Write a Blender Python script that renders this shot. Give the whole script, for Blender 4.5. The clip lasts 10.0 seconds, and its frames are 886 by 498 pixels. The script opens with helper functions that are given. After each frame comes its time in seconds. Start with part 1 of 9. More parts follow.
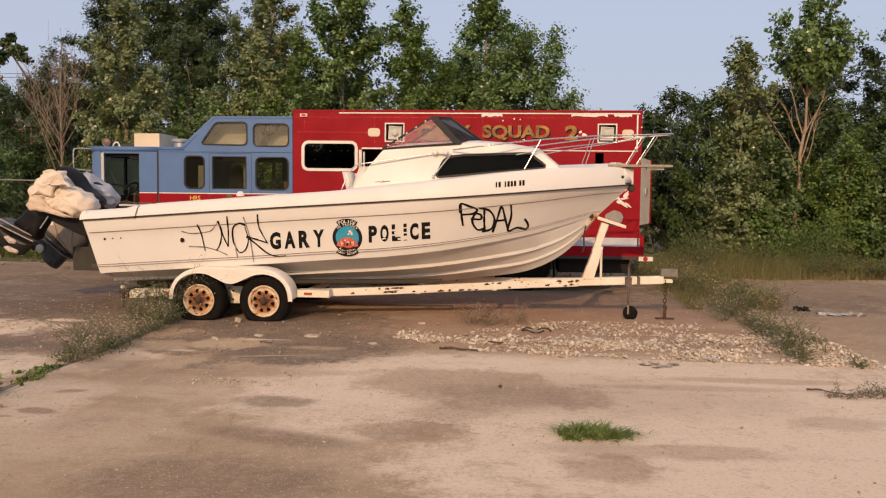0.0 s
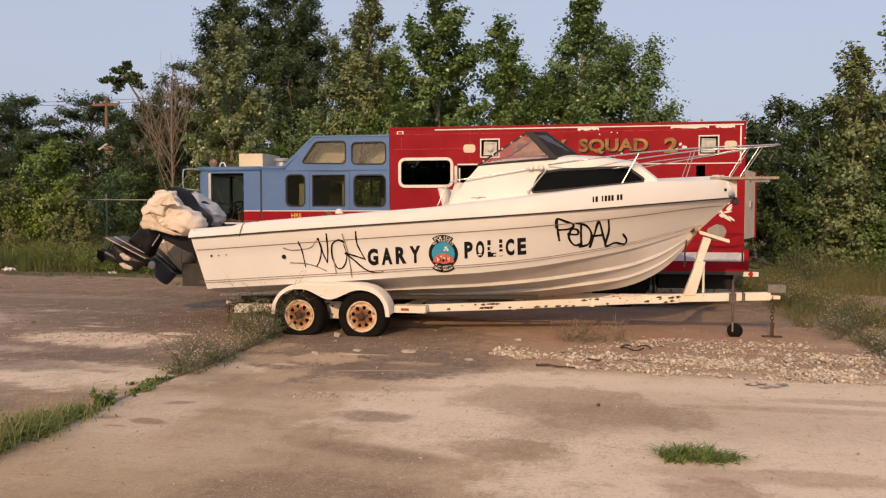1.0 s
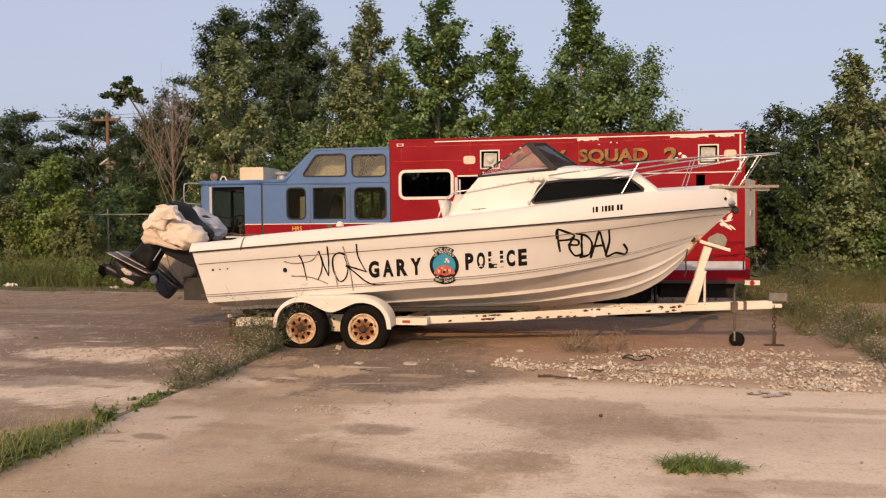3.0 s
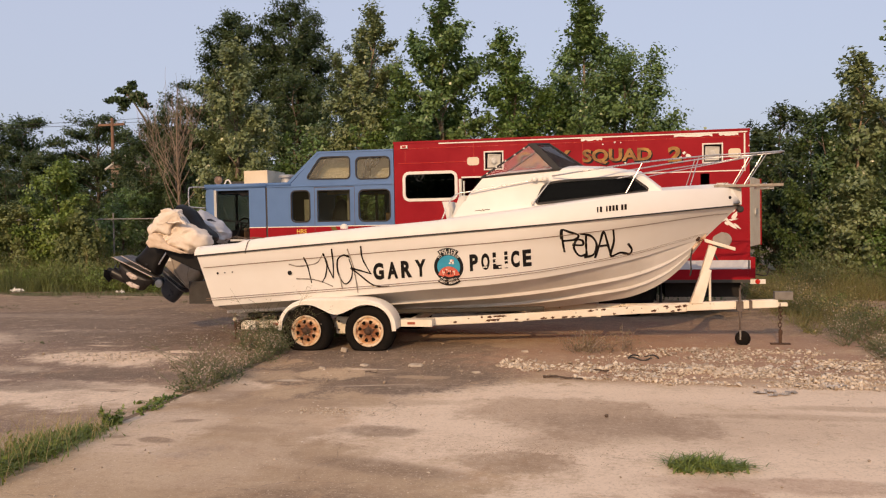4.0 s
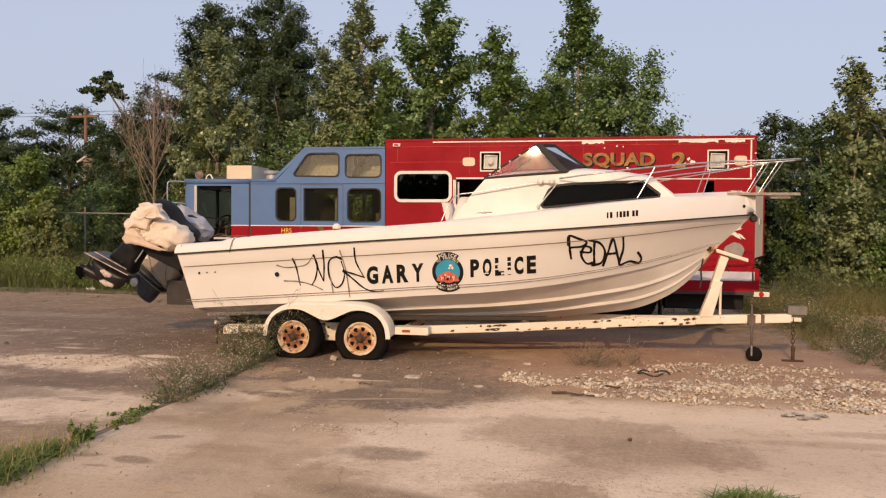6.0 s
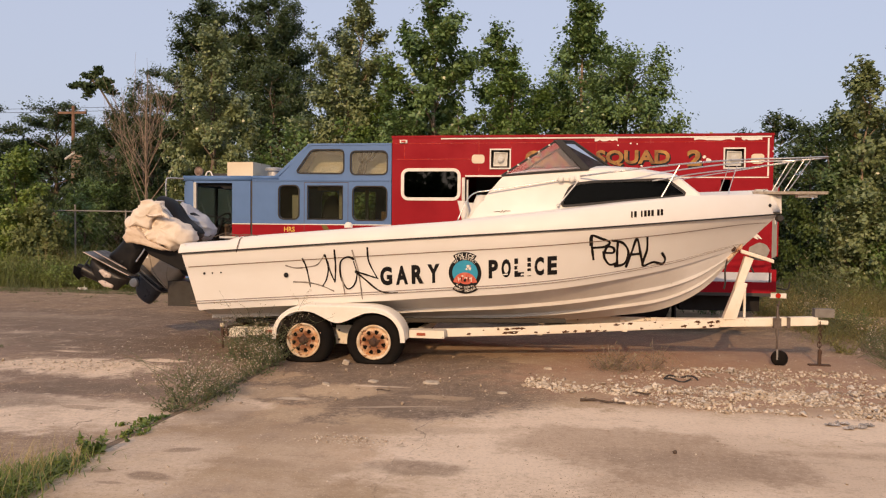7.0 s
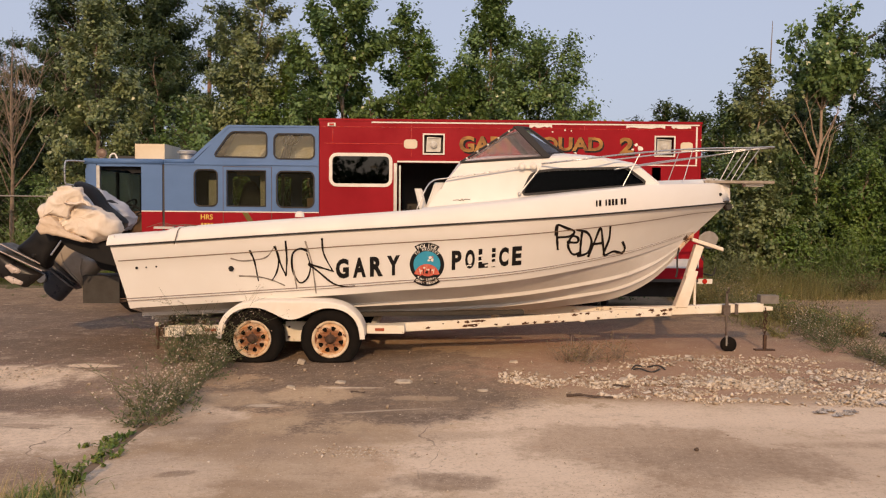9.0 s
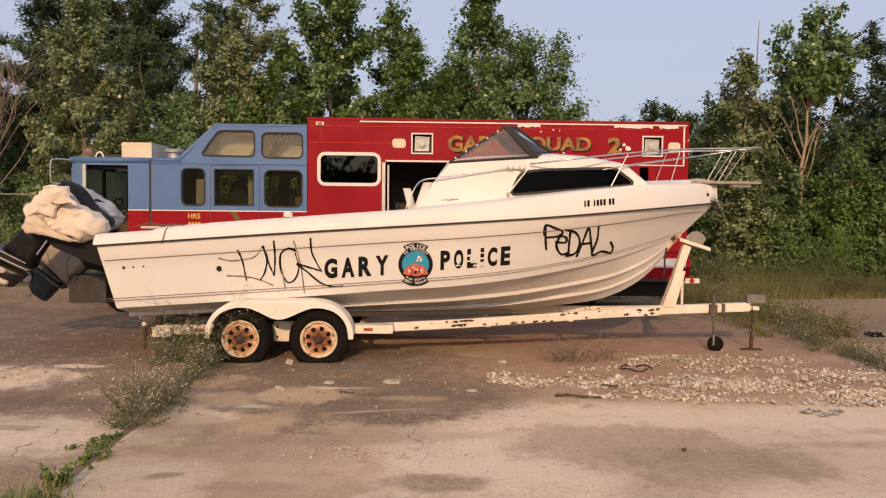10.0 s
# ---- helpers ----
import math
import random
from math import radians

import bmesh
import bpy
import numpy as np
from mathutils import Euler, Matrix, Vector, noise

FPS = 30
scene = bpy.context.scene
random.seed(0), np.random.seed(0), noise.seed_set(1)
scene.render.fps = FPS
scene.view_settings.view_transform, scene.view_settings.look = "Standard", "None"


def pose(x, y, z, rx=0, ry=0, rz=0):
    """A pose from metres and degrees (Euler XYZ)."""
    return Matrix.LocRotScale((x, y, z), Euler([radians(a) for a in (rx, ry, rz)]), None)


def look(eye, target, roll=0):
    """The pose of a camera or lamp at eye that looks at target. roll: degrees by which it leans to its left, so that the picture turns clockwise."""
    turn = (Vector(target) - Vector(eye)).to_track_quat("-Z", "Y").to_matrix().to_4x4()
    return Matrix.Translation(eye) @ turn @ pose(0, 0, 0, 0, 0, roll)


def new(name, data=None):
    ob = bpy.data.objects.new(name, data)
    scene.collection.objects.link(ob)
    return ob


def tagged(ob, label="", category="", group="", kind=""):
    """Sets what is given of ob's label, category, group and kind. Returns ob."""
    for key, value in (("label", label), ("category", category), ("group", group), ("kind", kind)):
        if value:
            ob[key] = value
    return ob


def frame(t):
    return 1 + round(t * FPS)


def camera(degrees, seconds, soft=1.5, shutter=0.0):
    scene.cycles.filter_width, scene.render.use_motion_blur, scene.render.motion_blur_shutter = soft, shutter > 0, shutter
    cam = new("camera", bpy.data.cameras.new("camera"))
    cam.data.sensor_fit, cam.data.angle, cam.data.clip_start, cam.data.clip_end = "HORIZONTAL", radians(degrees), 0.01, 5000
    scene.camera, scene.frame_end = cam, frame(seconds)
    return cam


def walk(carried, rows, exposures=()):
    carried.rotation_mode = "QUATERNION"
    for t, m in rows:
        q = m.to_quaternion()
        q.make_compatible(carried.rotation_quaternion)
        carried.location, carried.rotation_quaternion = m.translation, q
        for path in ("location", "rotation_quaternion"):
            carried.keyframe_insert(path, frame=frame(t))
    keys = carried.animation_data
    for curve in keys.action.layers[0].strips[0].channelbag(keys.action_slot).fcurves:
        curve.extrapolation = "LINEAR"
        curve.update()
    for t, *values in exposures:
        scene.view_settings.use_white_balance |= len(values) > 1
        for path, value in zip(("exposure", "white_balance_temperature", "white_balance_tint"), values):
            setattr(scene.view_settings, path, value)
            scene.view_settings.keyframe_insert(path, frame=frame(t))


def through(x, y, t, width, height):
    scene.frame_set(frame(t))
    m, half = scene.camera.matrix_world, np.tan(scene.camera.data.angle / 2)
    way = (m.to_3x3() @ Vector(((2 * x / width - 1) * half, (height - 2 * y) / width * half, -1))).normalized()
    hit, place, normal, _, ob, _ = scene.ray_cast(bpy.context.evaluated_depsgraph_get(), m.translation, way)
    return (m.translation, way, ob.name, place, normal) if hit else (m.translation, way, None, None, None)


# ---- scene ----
from mathutils.geometry import tessellate_polygon

cam = camera(56.4, 10.0, soft=1.2)
PATH = [
    (0, (1.645, 0.957, 1.646), (1.493, 2.947, 1.515), 0.6),
    (0.5, (1.638, 0.98, 1.639), (1.323, 2.952, 1.524), 0.5),
    (1, (1.645, 0.97, 1.656), (1.263, 2.931, 1.56), 0.0),
    (1.5, (1.65, 0.969, 1.65), (1.257, 2.928, 1.565), -0.2),
    (2, (1.663, 0.956, 1.656), (1.271, 2.915, 1.577), -0.4),
    (2.5, (1.654, 0.961, 1.666), (1.269, 2.922, 1.593), -0.4),
    (4, (1.666, 0.967, 1.661), (1.268, 2.926, 1.596), -1.1),
    (4.5, (1.67, 1.023, 1.658), (1.243, 2.976, 1.595), -0.9),
    (5, (1.554, 1.134, 1.655), (1.089, 3.078, 1.597), -1.1),
    (5.5, (1.369, 1.332, 1.653), (0.971, 3.291, 1.593), -0.2),
    (6.8, (0.97, 1.78, 1.645), (0.666, 3.756, 1.590), 0.4),
    (7, (0.842, 1.838, 1.65), (0.538, 3.814, 1.59), 0.5),
    (7.5, (0.475, 1.944, 1.66), (0.146, 3.915, 1.574), -0.3),
    (8, (0.062, 2.166, 1.681), (-0.34, 4.123, 1.582), -2.0),
    (8.5, (-0.228, 2.218, 1.697), (-0.427, 4.204, 1.582), -1.4),
    (9, (-0.275, 2.202, 1.707), (-0.25, 4.2, 1.609), 0.5),
    (9.5, (-0.246, 2.191, 1.715), (-0.199, 4.188, 1.615), 0.8),
    (10, (-0.287, 2.202, 1.726), (-0.232, 4.198, 1.624), 0.6),
]
walk(cam, [(t, look(eye, target, roll)) for t, eye, target, roll in PATH], exposures=[(0.0, -0.08), (1.5, -0.05), (2.6, 0.0), (7.5, 0.0), (8.5, -0.10), (10.0, -0.05)])

# ---- light: low warm sun from behind the camera, pale hazy sky ----
SUN_EL = 25.0
world = bpy.data.worlds.new("sky")
scene.world = world
world.use_nodes = True
wn = world.node_tree
sky = wn.nodes.new("ShaderNodeTexSky")
sky.sky_type = "NISHITA"
sky.sun_disc = False
sky.sun_elevation = radians(SUN_EL)
sky.sun_rotation = radians(185)
sky.air_density, sky.dust_density, sky.ozone_density = 1.0, 4.0, 2.0
haze = wn.nodes.new("ShaderNodeMix")
haze.data_type = "RGBA"
haze.inputs["Factor"].default_value = 0.65
haze.inputs[7].default_value = (6.25, 6.55, 8.1, 1)
wn.links.new(sky.outputs[0], haze.inputs[6])
wn.links.new(haze.outputs[2], wn.nodes["Background"].inputs[0])
wn.nodes["Background"].inputs[1].default_value = 0.11
sun = new("sun", bpy.data.lights.new("sun", "SUN"))
sun.data.energy, sun.data.angle, sun.data.color = 2.95, radians(0.6), (1.0, 0.655, 0.37)
sun.matrix_world = look((0, 0, 20), (0 + 0.2, 0 + 2.14, 20 - 1.0))

# ---- materials ----
MATS = {}


def mat(name, color, rough=0.6, metal=0.0, color2=None, scale=6.0, amount=0.5, stain=None, stain_scale=1.5, stain_cut=0.6,
        bump=0.15, bump_scale=60.0, spec=0.4, fine=None):
    """A painted or natural surface: two colours mixed by noise, stains of a third, fine relief."""
    if name in MATS:
        return MATS[name]
    m = bpy.data.materials.new(name)
    MATS[name] = m
    m.use_nodes = True
    n, l = m.node_tree.nodes, m.node_tree.links
    p = n["Principled BSDF"]
    p.inputs["Roughness"].default_value = rough
    p.inputs["Metallic"].default_value = metal
    p.inputs["Specular IOR Level"].default_value = spec
    co = n.new("ShaderNodeNewGeometry")
    src = co.outputs["Position"]

    def noisy(sc, det=6, rgh=0.6):
        t = n.new("ShaderNodeTexNoise")
        t.inputs["Scale"].default_value, t.inputs["Detail"].default_value, t.inputs["Roughness"].default_value = sc, det, rgh
        l.new(src, t.inputs["Vector"])
        return t.outputs["Fac"]

    def ramp(v, a, b):
        r = n.new("ShaderNodeMapRange")
        r.inputs["From Min"].default_value, r.inputs["From Max"].default_value = a, b
        l.new(v, r.inputs["Value"])
        return r.outputs["Result"]

    def mix(fac, a, b):
        x = n.new("ShaderNodeMix")
        x.data_type = "RGBA"
        l.new(fac, x.inputs["Factor"])
        for s, v in ((6, a), (7, b)):
            if isinstance(v, tuple):
                x.inputs[s].default_value = (*v, 1)
            else:
                l.new(v, x.inputs[s])
        return x.outputs[2]
    c2 = color2 or tuple(v * 0.75 for v in color)
    f = ramp(noisy(scale), 0.35, 0.7)
    g = n.new("ShaderNodeMath")
    g.operation = "MULTIPLY"
    g.inputs[1].default_value = amount
    l.new(f, g.inputs[0])
    out = mix(g.outputs[0], color, c2)
    if fine:
        out = mix(ramp(noisy(scale * 25, 3), 0.55, 0.7), out, fine)
    if stain:
        out = mix(ramp(noisy(stain_scale, 8, 0.7), stain_cut, stain_cut + 0.05), out, stain)
    l.new(out, p.inputs["Base Color"])
    r2 = n.new("ShaderNodeMapRange")
    r2.inputs["To Min"].default_value, r2.inputs["To Max"].default_value = max(0.05, rough - 0.12), min(1, rough + 0.15)
    l.new(f, r2.inputs["Value"])
    l.new(r2.outputs["Result"], p.inputs["Roughness"])
    if bump:
        b = n.new("ShaderNodeBump")
        b.inputs["Strength"].default_value, b.inputs["Distance"].default_value = bump, 0.01
        l.new(noisy(bump_scale, 4), b.inputs["Height"])
        l.new(b.outputs["Normal"], p.inputs["Normal"])
    return m


def leaf_mat(name, dark, light, through=0.35, rough=0.5, spread=(0.12, 0.88)):
    if name in MATS:
        return MATS[name]
    m = bpy.data.materials.new(name)
    MATS[name] = m
    m.use_nodes = True
    n, l = m.node_tree.nodes, m.node_tree.links
    p = n["Principled BSDF"]
    p.inputs["Roughness"].default_value = rough
    p.inputs["Specular IOR Level"].default_value = 0.5
    g = n.new("ShaderNodeNewGeometry")
    x = n.new("ShaderNodeMix")
    x.data_type = "RGBA"
    x.inputs[6].default_value, x.inputs[7].default_value = (*dark, 1), (*light, 1)
    near = n.new("ShaderNodeMapRange")
    near.inputs["To Min"].default_value, near.inputs["To Max"].default_value = spread
    l.new(g.outputs["Random Per Island"], near.inputs["Value"])
    l.new(near.outputs["Result"], x.inputs["Factor"])
    t = n.new("ShaderNodeTexNoise")
    t.inputs["Scale"].default_value, t.inputs["Detail"].default_value = 1.3, 3
    l.new(g.outputs["Position"], t.inputs["Vector"])
    r = n.new("ShaderNodeMapRange")
    r.inputs["From Min"].default_value, r.inputs["From Max"].default_value = 0.35, 0.65
    r.inputs["To Min"].default_value, r.inputs["To Max"].default_value = 0.0, 0.35
    l.new(t.outputs["Fac"], r.inputs["Value"])
    y = n.new("ShaderNodeMix")
    y.data_type = "RGBA"
    y.inputs[7].default_value = (min(1, light[0] * 1.15), light[1] * 1.05, light[2] * 0.9, 1)
    l.new(r.outputs["Result"], y.inputs["Factor"])
    l.new(x.outputs[2], y.inputs[6])
    l.new(y.outputs[2], p.inputs["Base Color"])
    tr = n.new("ShaderNodeBsdfTranslucent")
    l.new(y.outputs[2], tr.inputs["Color"])
    ms = n.new("ShaderNodeMixShader")
    ms.inputs[0].default_value = through
    l.new(p.outputs[0], ms.inputs[1])
    l.new(tr.outputs[0], ms.inputs[2])
    l.new(ms.outputs[0], n["Material Output"].inputs[0])
    return m


def glass_mat(name, tint, gloss=0.06, rough=0.02, haze=None, haze_amount=0.0, ior=1.5, dusty='ShaderNodeBsdfDiffuse'):
    if name in MATS:
        return MATS[name]
    m = bpy.data.materials.new(name)
    MATS[name] = m
    m.use_nodes = True
    n, l = m.node_tree.nodes, m.node_tree.links
    n.remove(n["Principled BSDF"])
    t = n.new("ShaderNodeBsdfTransparent")
    t.inputs[0].default_value = (*tint, 1)
    g = n.new("ShaderNodeBsdfGlossy")
    g.inputs["Roughness"].default_value = rough
    fr = n.new("ShaderNodeFresnel")
    fr.inputs[0].default_value = ior
    ad = n.new("ShaderNodeMath")
    ad.inputs[1].default_value = gloss
    l.new(fr.outputs[0], ad.inputs[0])
    a = n.new("ShaderNodeMixShader")
    l.new(ad.outputs[0], a.inputs[0])
    l.new(t.outputs[0], a.inputs[1])
    l.new(g.outputs[0], a.inputs[2])
    out = a.outputs[0]
    if haze:
        d = n.new(dusty)
        d.inputs[0].default_value = (*haze, 1)
        k = n.new("ShaderNodeMixShader")
        tx = n.new("ShaderNodeTexNoise")
        tx.inputs["Scale"].default_value = 3.0
        mu = n.new("ShaderNodeMath")
        mu.operation = "MULTIPLY"
        mu.inputs[1].default_value = haze_amount * 2
        l.new(tx.outputs["Fac"], mu.inputs[0])
        l.new(mu.outputs[0], k.inputs[0])
        l.new(out, k.inputs[1])
        l.new(d.outputs[0], k.inputs[2])
        out = k.outputs[0]
    l.new(out, n["Material Output"].inputs[0])
    return m


GEL = mat("white gelcoat", (0.735, 0.70, 0.65), 0.48, color2=(0.695, 0.65, 0.59), scale=2.5, amount=0.6, stain=(0.50, 0.42, 0.32), stain_scale=5, stain_cut=0.68, bump=0.04, bump_scale=25, spec=0.3)
GEL_DARK = mat("grimy bottom paint", (0.72, 0.68, 0.63), 0.5, color2=(0.56, 0.515, 0.46), scale=2.2, amount=0.7, stain=(0.34, 0.29, 0.24), stain_scale=6, stain_cut=0.68, bump=0.06)
GRIME = mat("dark grime line", (0.10, 0.07, 0.05), 0.8)
STRIPE = mat("thin brown pinstripe", (0.20, 0.13, 0.085), 0.7)
RUBBER = mat("black rubber", (0.025, 0.023, 0.022), 0.75, color2=(0.05, 0.045, 0.04), scale=20, bump=0.2)
TYRE = mat("perished tyre rubber", (0.006, 0.0055, 0.005), 0.92, color2=(0.017, 0.013, 0.010), scale=9, amount=0.8, bump=0.3, bump_scale=90, spec=0.12)
BLACK = mat("black paint", (0.010, 0.010, 0.011), 0.6, bump=0, spec=0.2)
INK = mat("sprayed black paint", (0.008, 0.006, 0.006), 0.9, color2=(0.03, 0.024, 0.021), scale=15, bump=0, spec=0.1)
INK_THIN = mat("thin grey spray paint", (0.12, 0.10, 0.085), 0.8, color2=(0.40, 0.35, 0.30), scale=12, amount=0.9, bump=0)
LETTER = mat("worn black vinyl", (0.010, 0.009, 0.009), 0.75, spec=0.15, stain=(0.6, 0.55, 0.47), stain_scale=26, stain_cut=0.66, bump=0)
RED = mat("faded red truck paint", (0.305, 0.0060, 0.014), 0.5, spec=0.12, color2=(0.215, 0.0040, 0.0095), scale=1.6, amount=0.8, bump=0.03, bump_scale=14, stain=(0.22, 0.03, 0.03), stain_scale=3, stain_cut=0.70)
BLUE = mat("faded blue truck paint", (0.100, 0.186, 0.37), 0.5, spec=0.28, color2=(0.078, 0.146, 0.295), scale=2.0, amount=0.7, bump=0.03, bump_scale=14, stain=(0.25, 0.27, 0.34), stain_scale=5, stain_cut=0.68)
CREAM = mat("cream painted metal", (0.72, 0.62, 0.46), 0.6, color2=(0.60, 0.48, 0.33), scale=3, amount=0.7, stain=(0.40, 0.27, 0.15), stain_scale=4, stain_cut=0.66)
WHITE = mat("white trim", (0.78, 0.74, 0.66), 0.5, color2=(0.6, 0.54, 0.46), scale=8)
SILVER = mat("reflective silver band", (0.55, 0.56, 0.60), 0.45, color2=(0.42, 0.43, 0.47), scale=8)
TRAILER = mat("white trailer paint with rust", (0.80, 0.74, 0.62), 0.5, color2=(0.70, 0.58, 0.42), scale=4, amount=0.7, stain=(0.065, 0.026, 0.010), stain_scale=9.0, stain_cut=0.61, bump=0.1)
RUSTPAINT = mat("rust-eaten white paint", (0.74, 0.60, 0.44), 0.7, color2=(0.34, 0.13, 0.04), scale=14, amount=1.0, stain=(0.09, 0.030, 0.012), stain_scale=12, stain_cut=0.50, bump=0.3)
POSTPAINT = mat("white winch post paint", (0.80, 0.74, 0.63), 0.5, color2=(0.68, 0.55, 0.40), scale=4, amount=0.7, stain=(0.25, 0.09, 0.03), stain_scale=6, stain_cut=0.68, bump=0.1)
FENDER = mat("white fender paint", (0.80, 0.75, 0.66), 0.42, color2=(0.68, 0.58, 0.46), scale=4, amount=0.6, stain=(0.3, 0.15, 0.06), stain_scale=6, stain_cut=0.72, bump=0.05)
RIM = mat("rusted rim", (0.74, 0.56, 0.36), 0.6, color2=(0.46, 0.17, 0.035), scale=16, amount=1.0, stain=(0.13, 0.035, 0.010), stain_scale=11, stain_cut=0.54, bump=0.2)


def rust_bloom(m):
    """Deep orange rust spreading from the hubs of both axles over the paint."""
    n, l = m.node_tree.nodes, m.node_tree.links
    base = n["Principled BSDF"].inputs["Base Color"]
    was = base.links[0].from_socket
    g, sep = n.new("ShaderNodeNewGeometry"), n.new("ShaderNodeSeparateXYZ")
    l.new(g.outputs["Position"], sep.inputs[0])

    def op(kind, a, b=0.0):
        x = n.new("ShaderNodeMath")
        x.operation = kind
        for k, v in enumerate((a, b)):
            if isinstance(v, float):
                x.inputs[k].default_value = v
            else:
                l.new(v, x.inputs[k])
        return x.outputs[0]
    dx = op("SUBTRACT", op("ABSOLUTE", op("ADD", sep.outputs[0], 1.7825)), 0.4175)
    dz = op("SUBTRACT", sep.outputs[2], 0.292)
    r = op("SQRT", op("ADD", op("MULTIPLY", dx, dx), op("MULTIPLY", dz, dz)))
    t = n.new("ShaderNodeTexNoise")
    t.inputs["Scale"].default_value, t.inputs["Detail"].default_value = 22, 8
    l.new(g.outputs["Position"], t.inputs["Vector"])
    f = n.new("ShaderNodeMapRange")
    f.interpolation_type = "SMOOTHSTEP"
    for k, v in (("From Min", 0.165), ("From Max", 0.085), ("To Max", 0.92)):
        f.inputs[k].default_value = v
    l.new(op("ADD", r, op("MULTIPLY", op("SUBTRACT", t.outputs["Fac"], 0.5), 0.16)), f.inputs["Value"])
    x = n.new("ShaderNodeMix")
    x.data_type = "RGBA"
    x.inputs[7].default_value = (0.20, 0.062, 0.016, 1)
    l.new(f.outputs["Result"], x.inputs["Factor"])
    l.new(was, x.inputs[6])
    l.new(x.outputs[2], base)


rust_bloom(RIM)
RUST = mat("dark rust", (0.085, 0.045, 0.026), 0.9, color2=(0.04, 0.024, 0.016), scale=14, amount=0.9, bump=0.4)
STEEL = mat("weathered stainless steel", (0.62, 0.60, 0.57), 0.32, metal=0.85, color2=(0.45, 0.42, 0.38), scale=20)
PLATE = mat("scuffed dark plate", (0.20, 0.19, 0.18), 0.5, metal=0.3, color2=(0.05, 0.048, 0.046), scale=7, amount=1.0)
ALU = mat("dull aluminium", (0.50, 0.49, 0.47), 0.5, metal=0.6, color2=(0.35, 0.33, 0.30), scale=10)
# near-black; on the truck's inside this colour carries the shade
DARK = mat("dark parts and shaded interior", (0.05, 0.046, 0.042), 0.8, color2=(0.08, 0.07, 0.06), scale=6)
INNER = mat("dim inner trim", (0.27, 0.25, 0.225), 0.8, color2=(0.16, 0.14, 0.12), scale=8)
# blacker than the dark parts above: shade under the truck put into the colour
UNDER = mat("shade-black underbody", (0.013, 0.011, 0.010), 0.9, color2=(0.022, 0.018, 0.015), scale=6)
LINING = mat("pale stained cab lining", (0.78, 0.76, 0.66), 0.85, color2=(0.62, 0.60, 0.50), scale=3, amount=0.8, stain=(0.25, 0.23, 0.17), stain_scale=4, stain_cut=0.66)
SEATV = mat("stained seat vinyl", (0.72, 0.68, 0.60), 0.55, color2=(0.55, 0.49, 0.40), scale=6)
BROWNSEAT = mat("brown torn upholstery", (0.13, 0.08, 0.05), 0.8, color2=(0.07, 0.045, 0.03), scale=10)
WOODGREY = mat("weathered grey plank", (0.36, 0.31, 0.25), 0.8, color2=(0.22, 0.18, 0.14), scale=20, amount=0.9, bump=0.4)
CANVAS = mat("cream canvas", (0.74, 0.645, 0.535), 0.85, color2=(0.62, 0.50, 0.385), scale=5, amount=0.8, stain=(0.40, 0.28, 0.18), stain_scale=4, stain_cut=0.68, bump=0.8, bump_scale=16)
# darker copy of the cream canvas; its tan carries the shade low on the cover
CANVAS_SHADE = mat("shade-toned weathered canvas", (0.66, 0.53, 0.405), 0.85, color2=(0.52, 0.40, 0.29), scale=6, amount=0.8, stain=(0.30, 0.21, 0.14), stain_scale=6, stain_cut=0.64, bump=0.8, bump_scale=18)
CANVAS_GREY = mat("grey torn cloth", (0.46, 0.46, 0.48), 0.75, color2=(0.30, 0.30, 0.315), scale=8, bump=0.35, bump_scale=35)
COWL = mat("black outboard paint", (0.007, 0.007, 0.008), 0.5, spec=0.15, color2=(0.018, 0.016, 0.015), scale=6, amount=0.8, stain=(0.30, 0.22, 0.17), stain_scale=6, stain_cut=0.68, bump=0.08)
BRACKET = mat("grey brown outboard casting", (0.36, 0.30, 0.235), 0.38, color2=(0.22, 0.18, 0.14), scale=6, amount=0.8, bump=0.1)
GEARBARE = mat("black gearcase with bare primer", (0.010, 0.010, 0.011), 0.35, color2=(0.03, 0.025, 0.022), scale=6, amount=0.8, stain=(0.50, 0.42, 0.37), stain_scale=6, stain_cut=0.66, spec=0.25, bump=0.08)
PRIMER = mat("bare grey primer", (0.62, 0.52, 0.46), 0.5, color2=(0.36, 0.29, 0.25), scale=14, amount=0.9, stain=(0.05, 0.045, 0.04), stain_scale=16, stain_cut=0.6)
GEARCASE = mat("dark blue black gearcase", (0.022, 0.028, 0.042), 0.35, color2=(0.05, 0.05, 0.055), scale=8, amount=0.7, bump=0.1, stain=(0.30, 0.27, 0.25), stain_scale=7, stain_cut=0.62)
GOLD = mat("gold leaf lettering", (0.46, 0.22, 0.035), 0.5, color2=(0.10, 0.034, 0.010), scale=5, amount=1.0, stain=(0.20, 0.02, 0.015), stain_scale=9, stain_cut=0.58)
YELLOW = mat("yellow lettering", (0.75, 0.50, 0.08), 0.5)
BADGE_BLUE = mat("badge blue", (0.03, 0.27, 0.42), 0.5, color2=(0.05, 0.36, 0.5), scale=20)
BADGE_RED = mat("badge red", (0.55, 0.06, 0.035), 0.5, color2=(0.62, 0.25, 0.16), scale=35, amount=0.8)
LENS_RED = mat("red lamp lens", (0.45, 0.02, 0.01), 0.25)
LENS_AMBER = mat("faded amber lens", (0.36, 0.075, 0.03), 0.4)
LAMPGLASS = mat("clear lamp glass", (0.60, 0.58, 0.52), 0.2, color2=(0.3, 0.28, 0.25), scale=12)
BARK = mat("grey brown bark", (0.20, 0.155, 0.115), 0.9, color2=(0.10, 0.075, 0.055), scale=9, amount=1, bump=0.6, bump_scale=40)
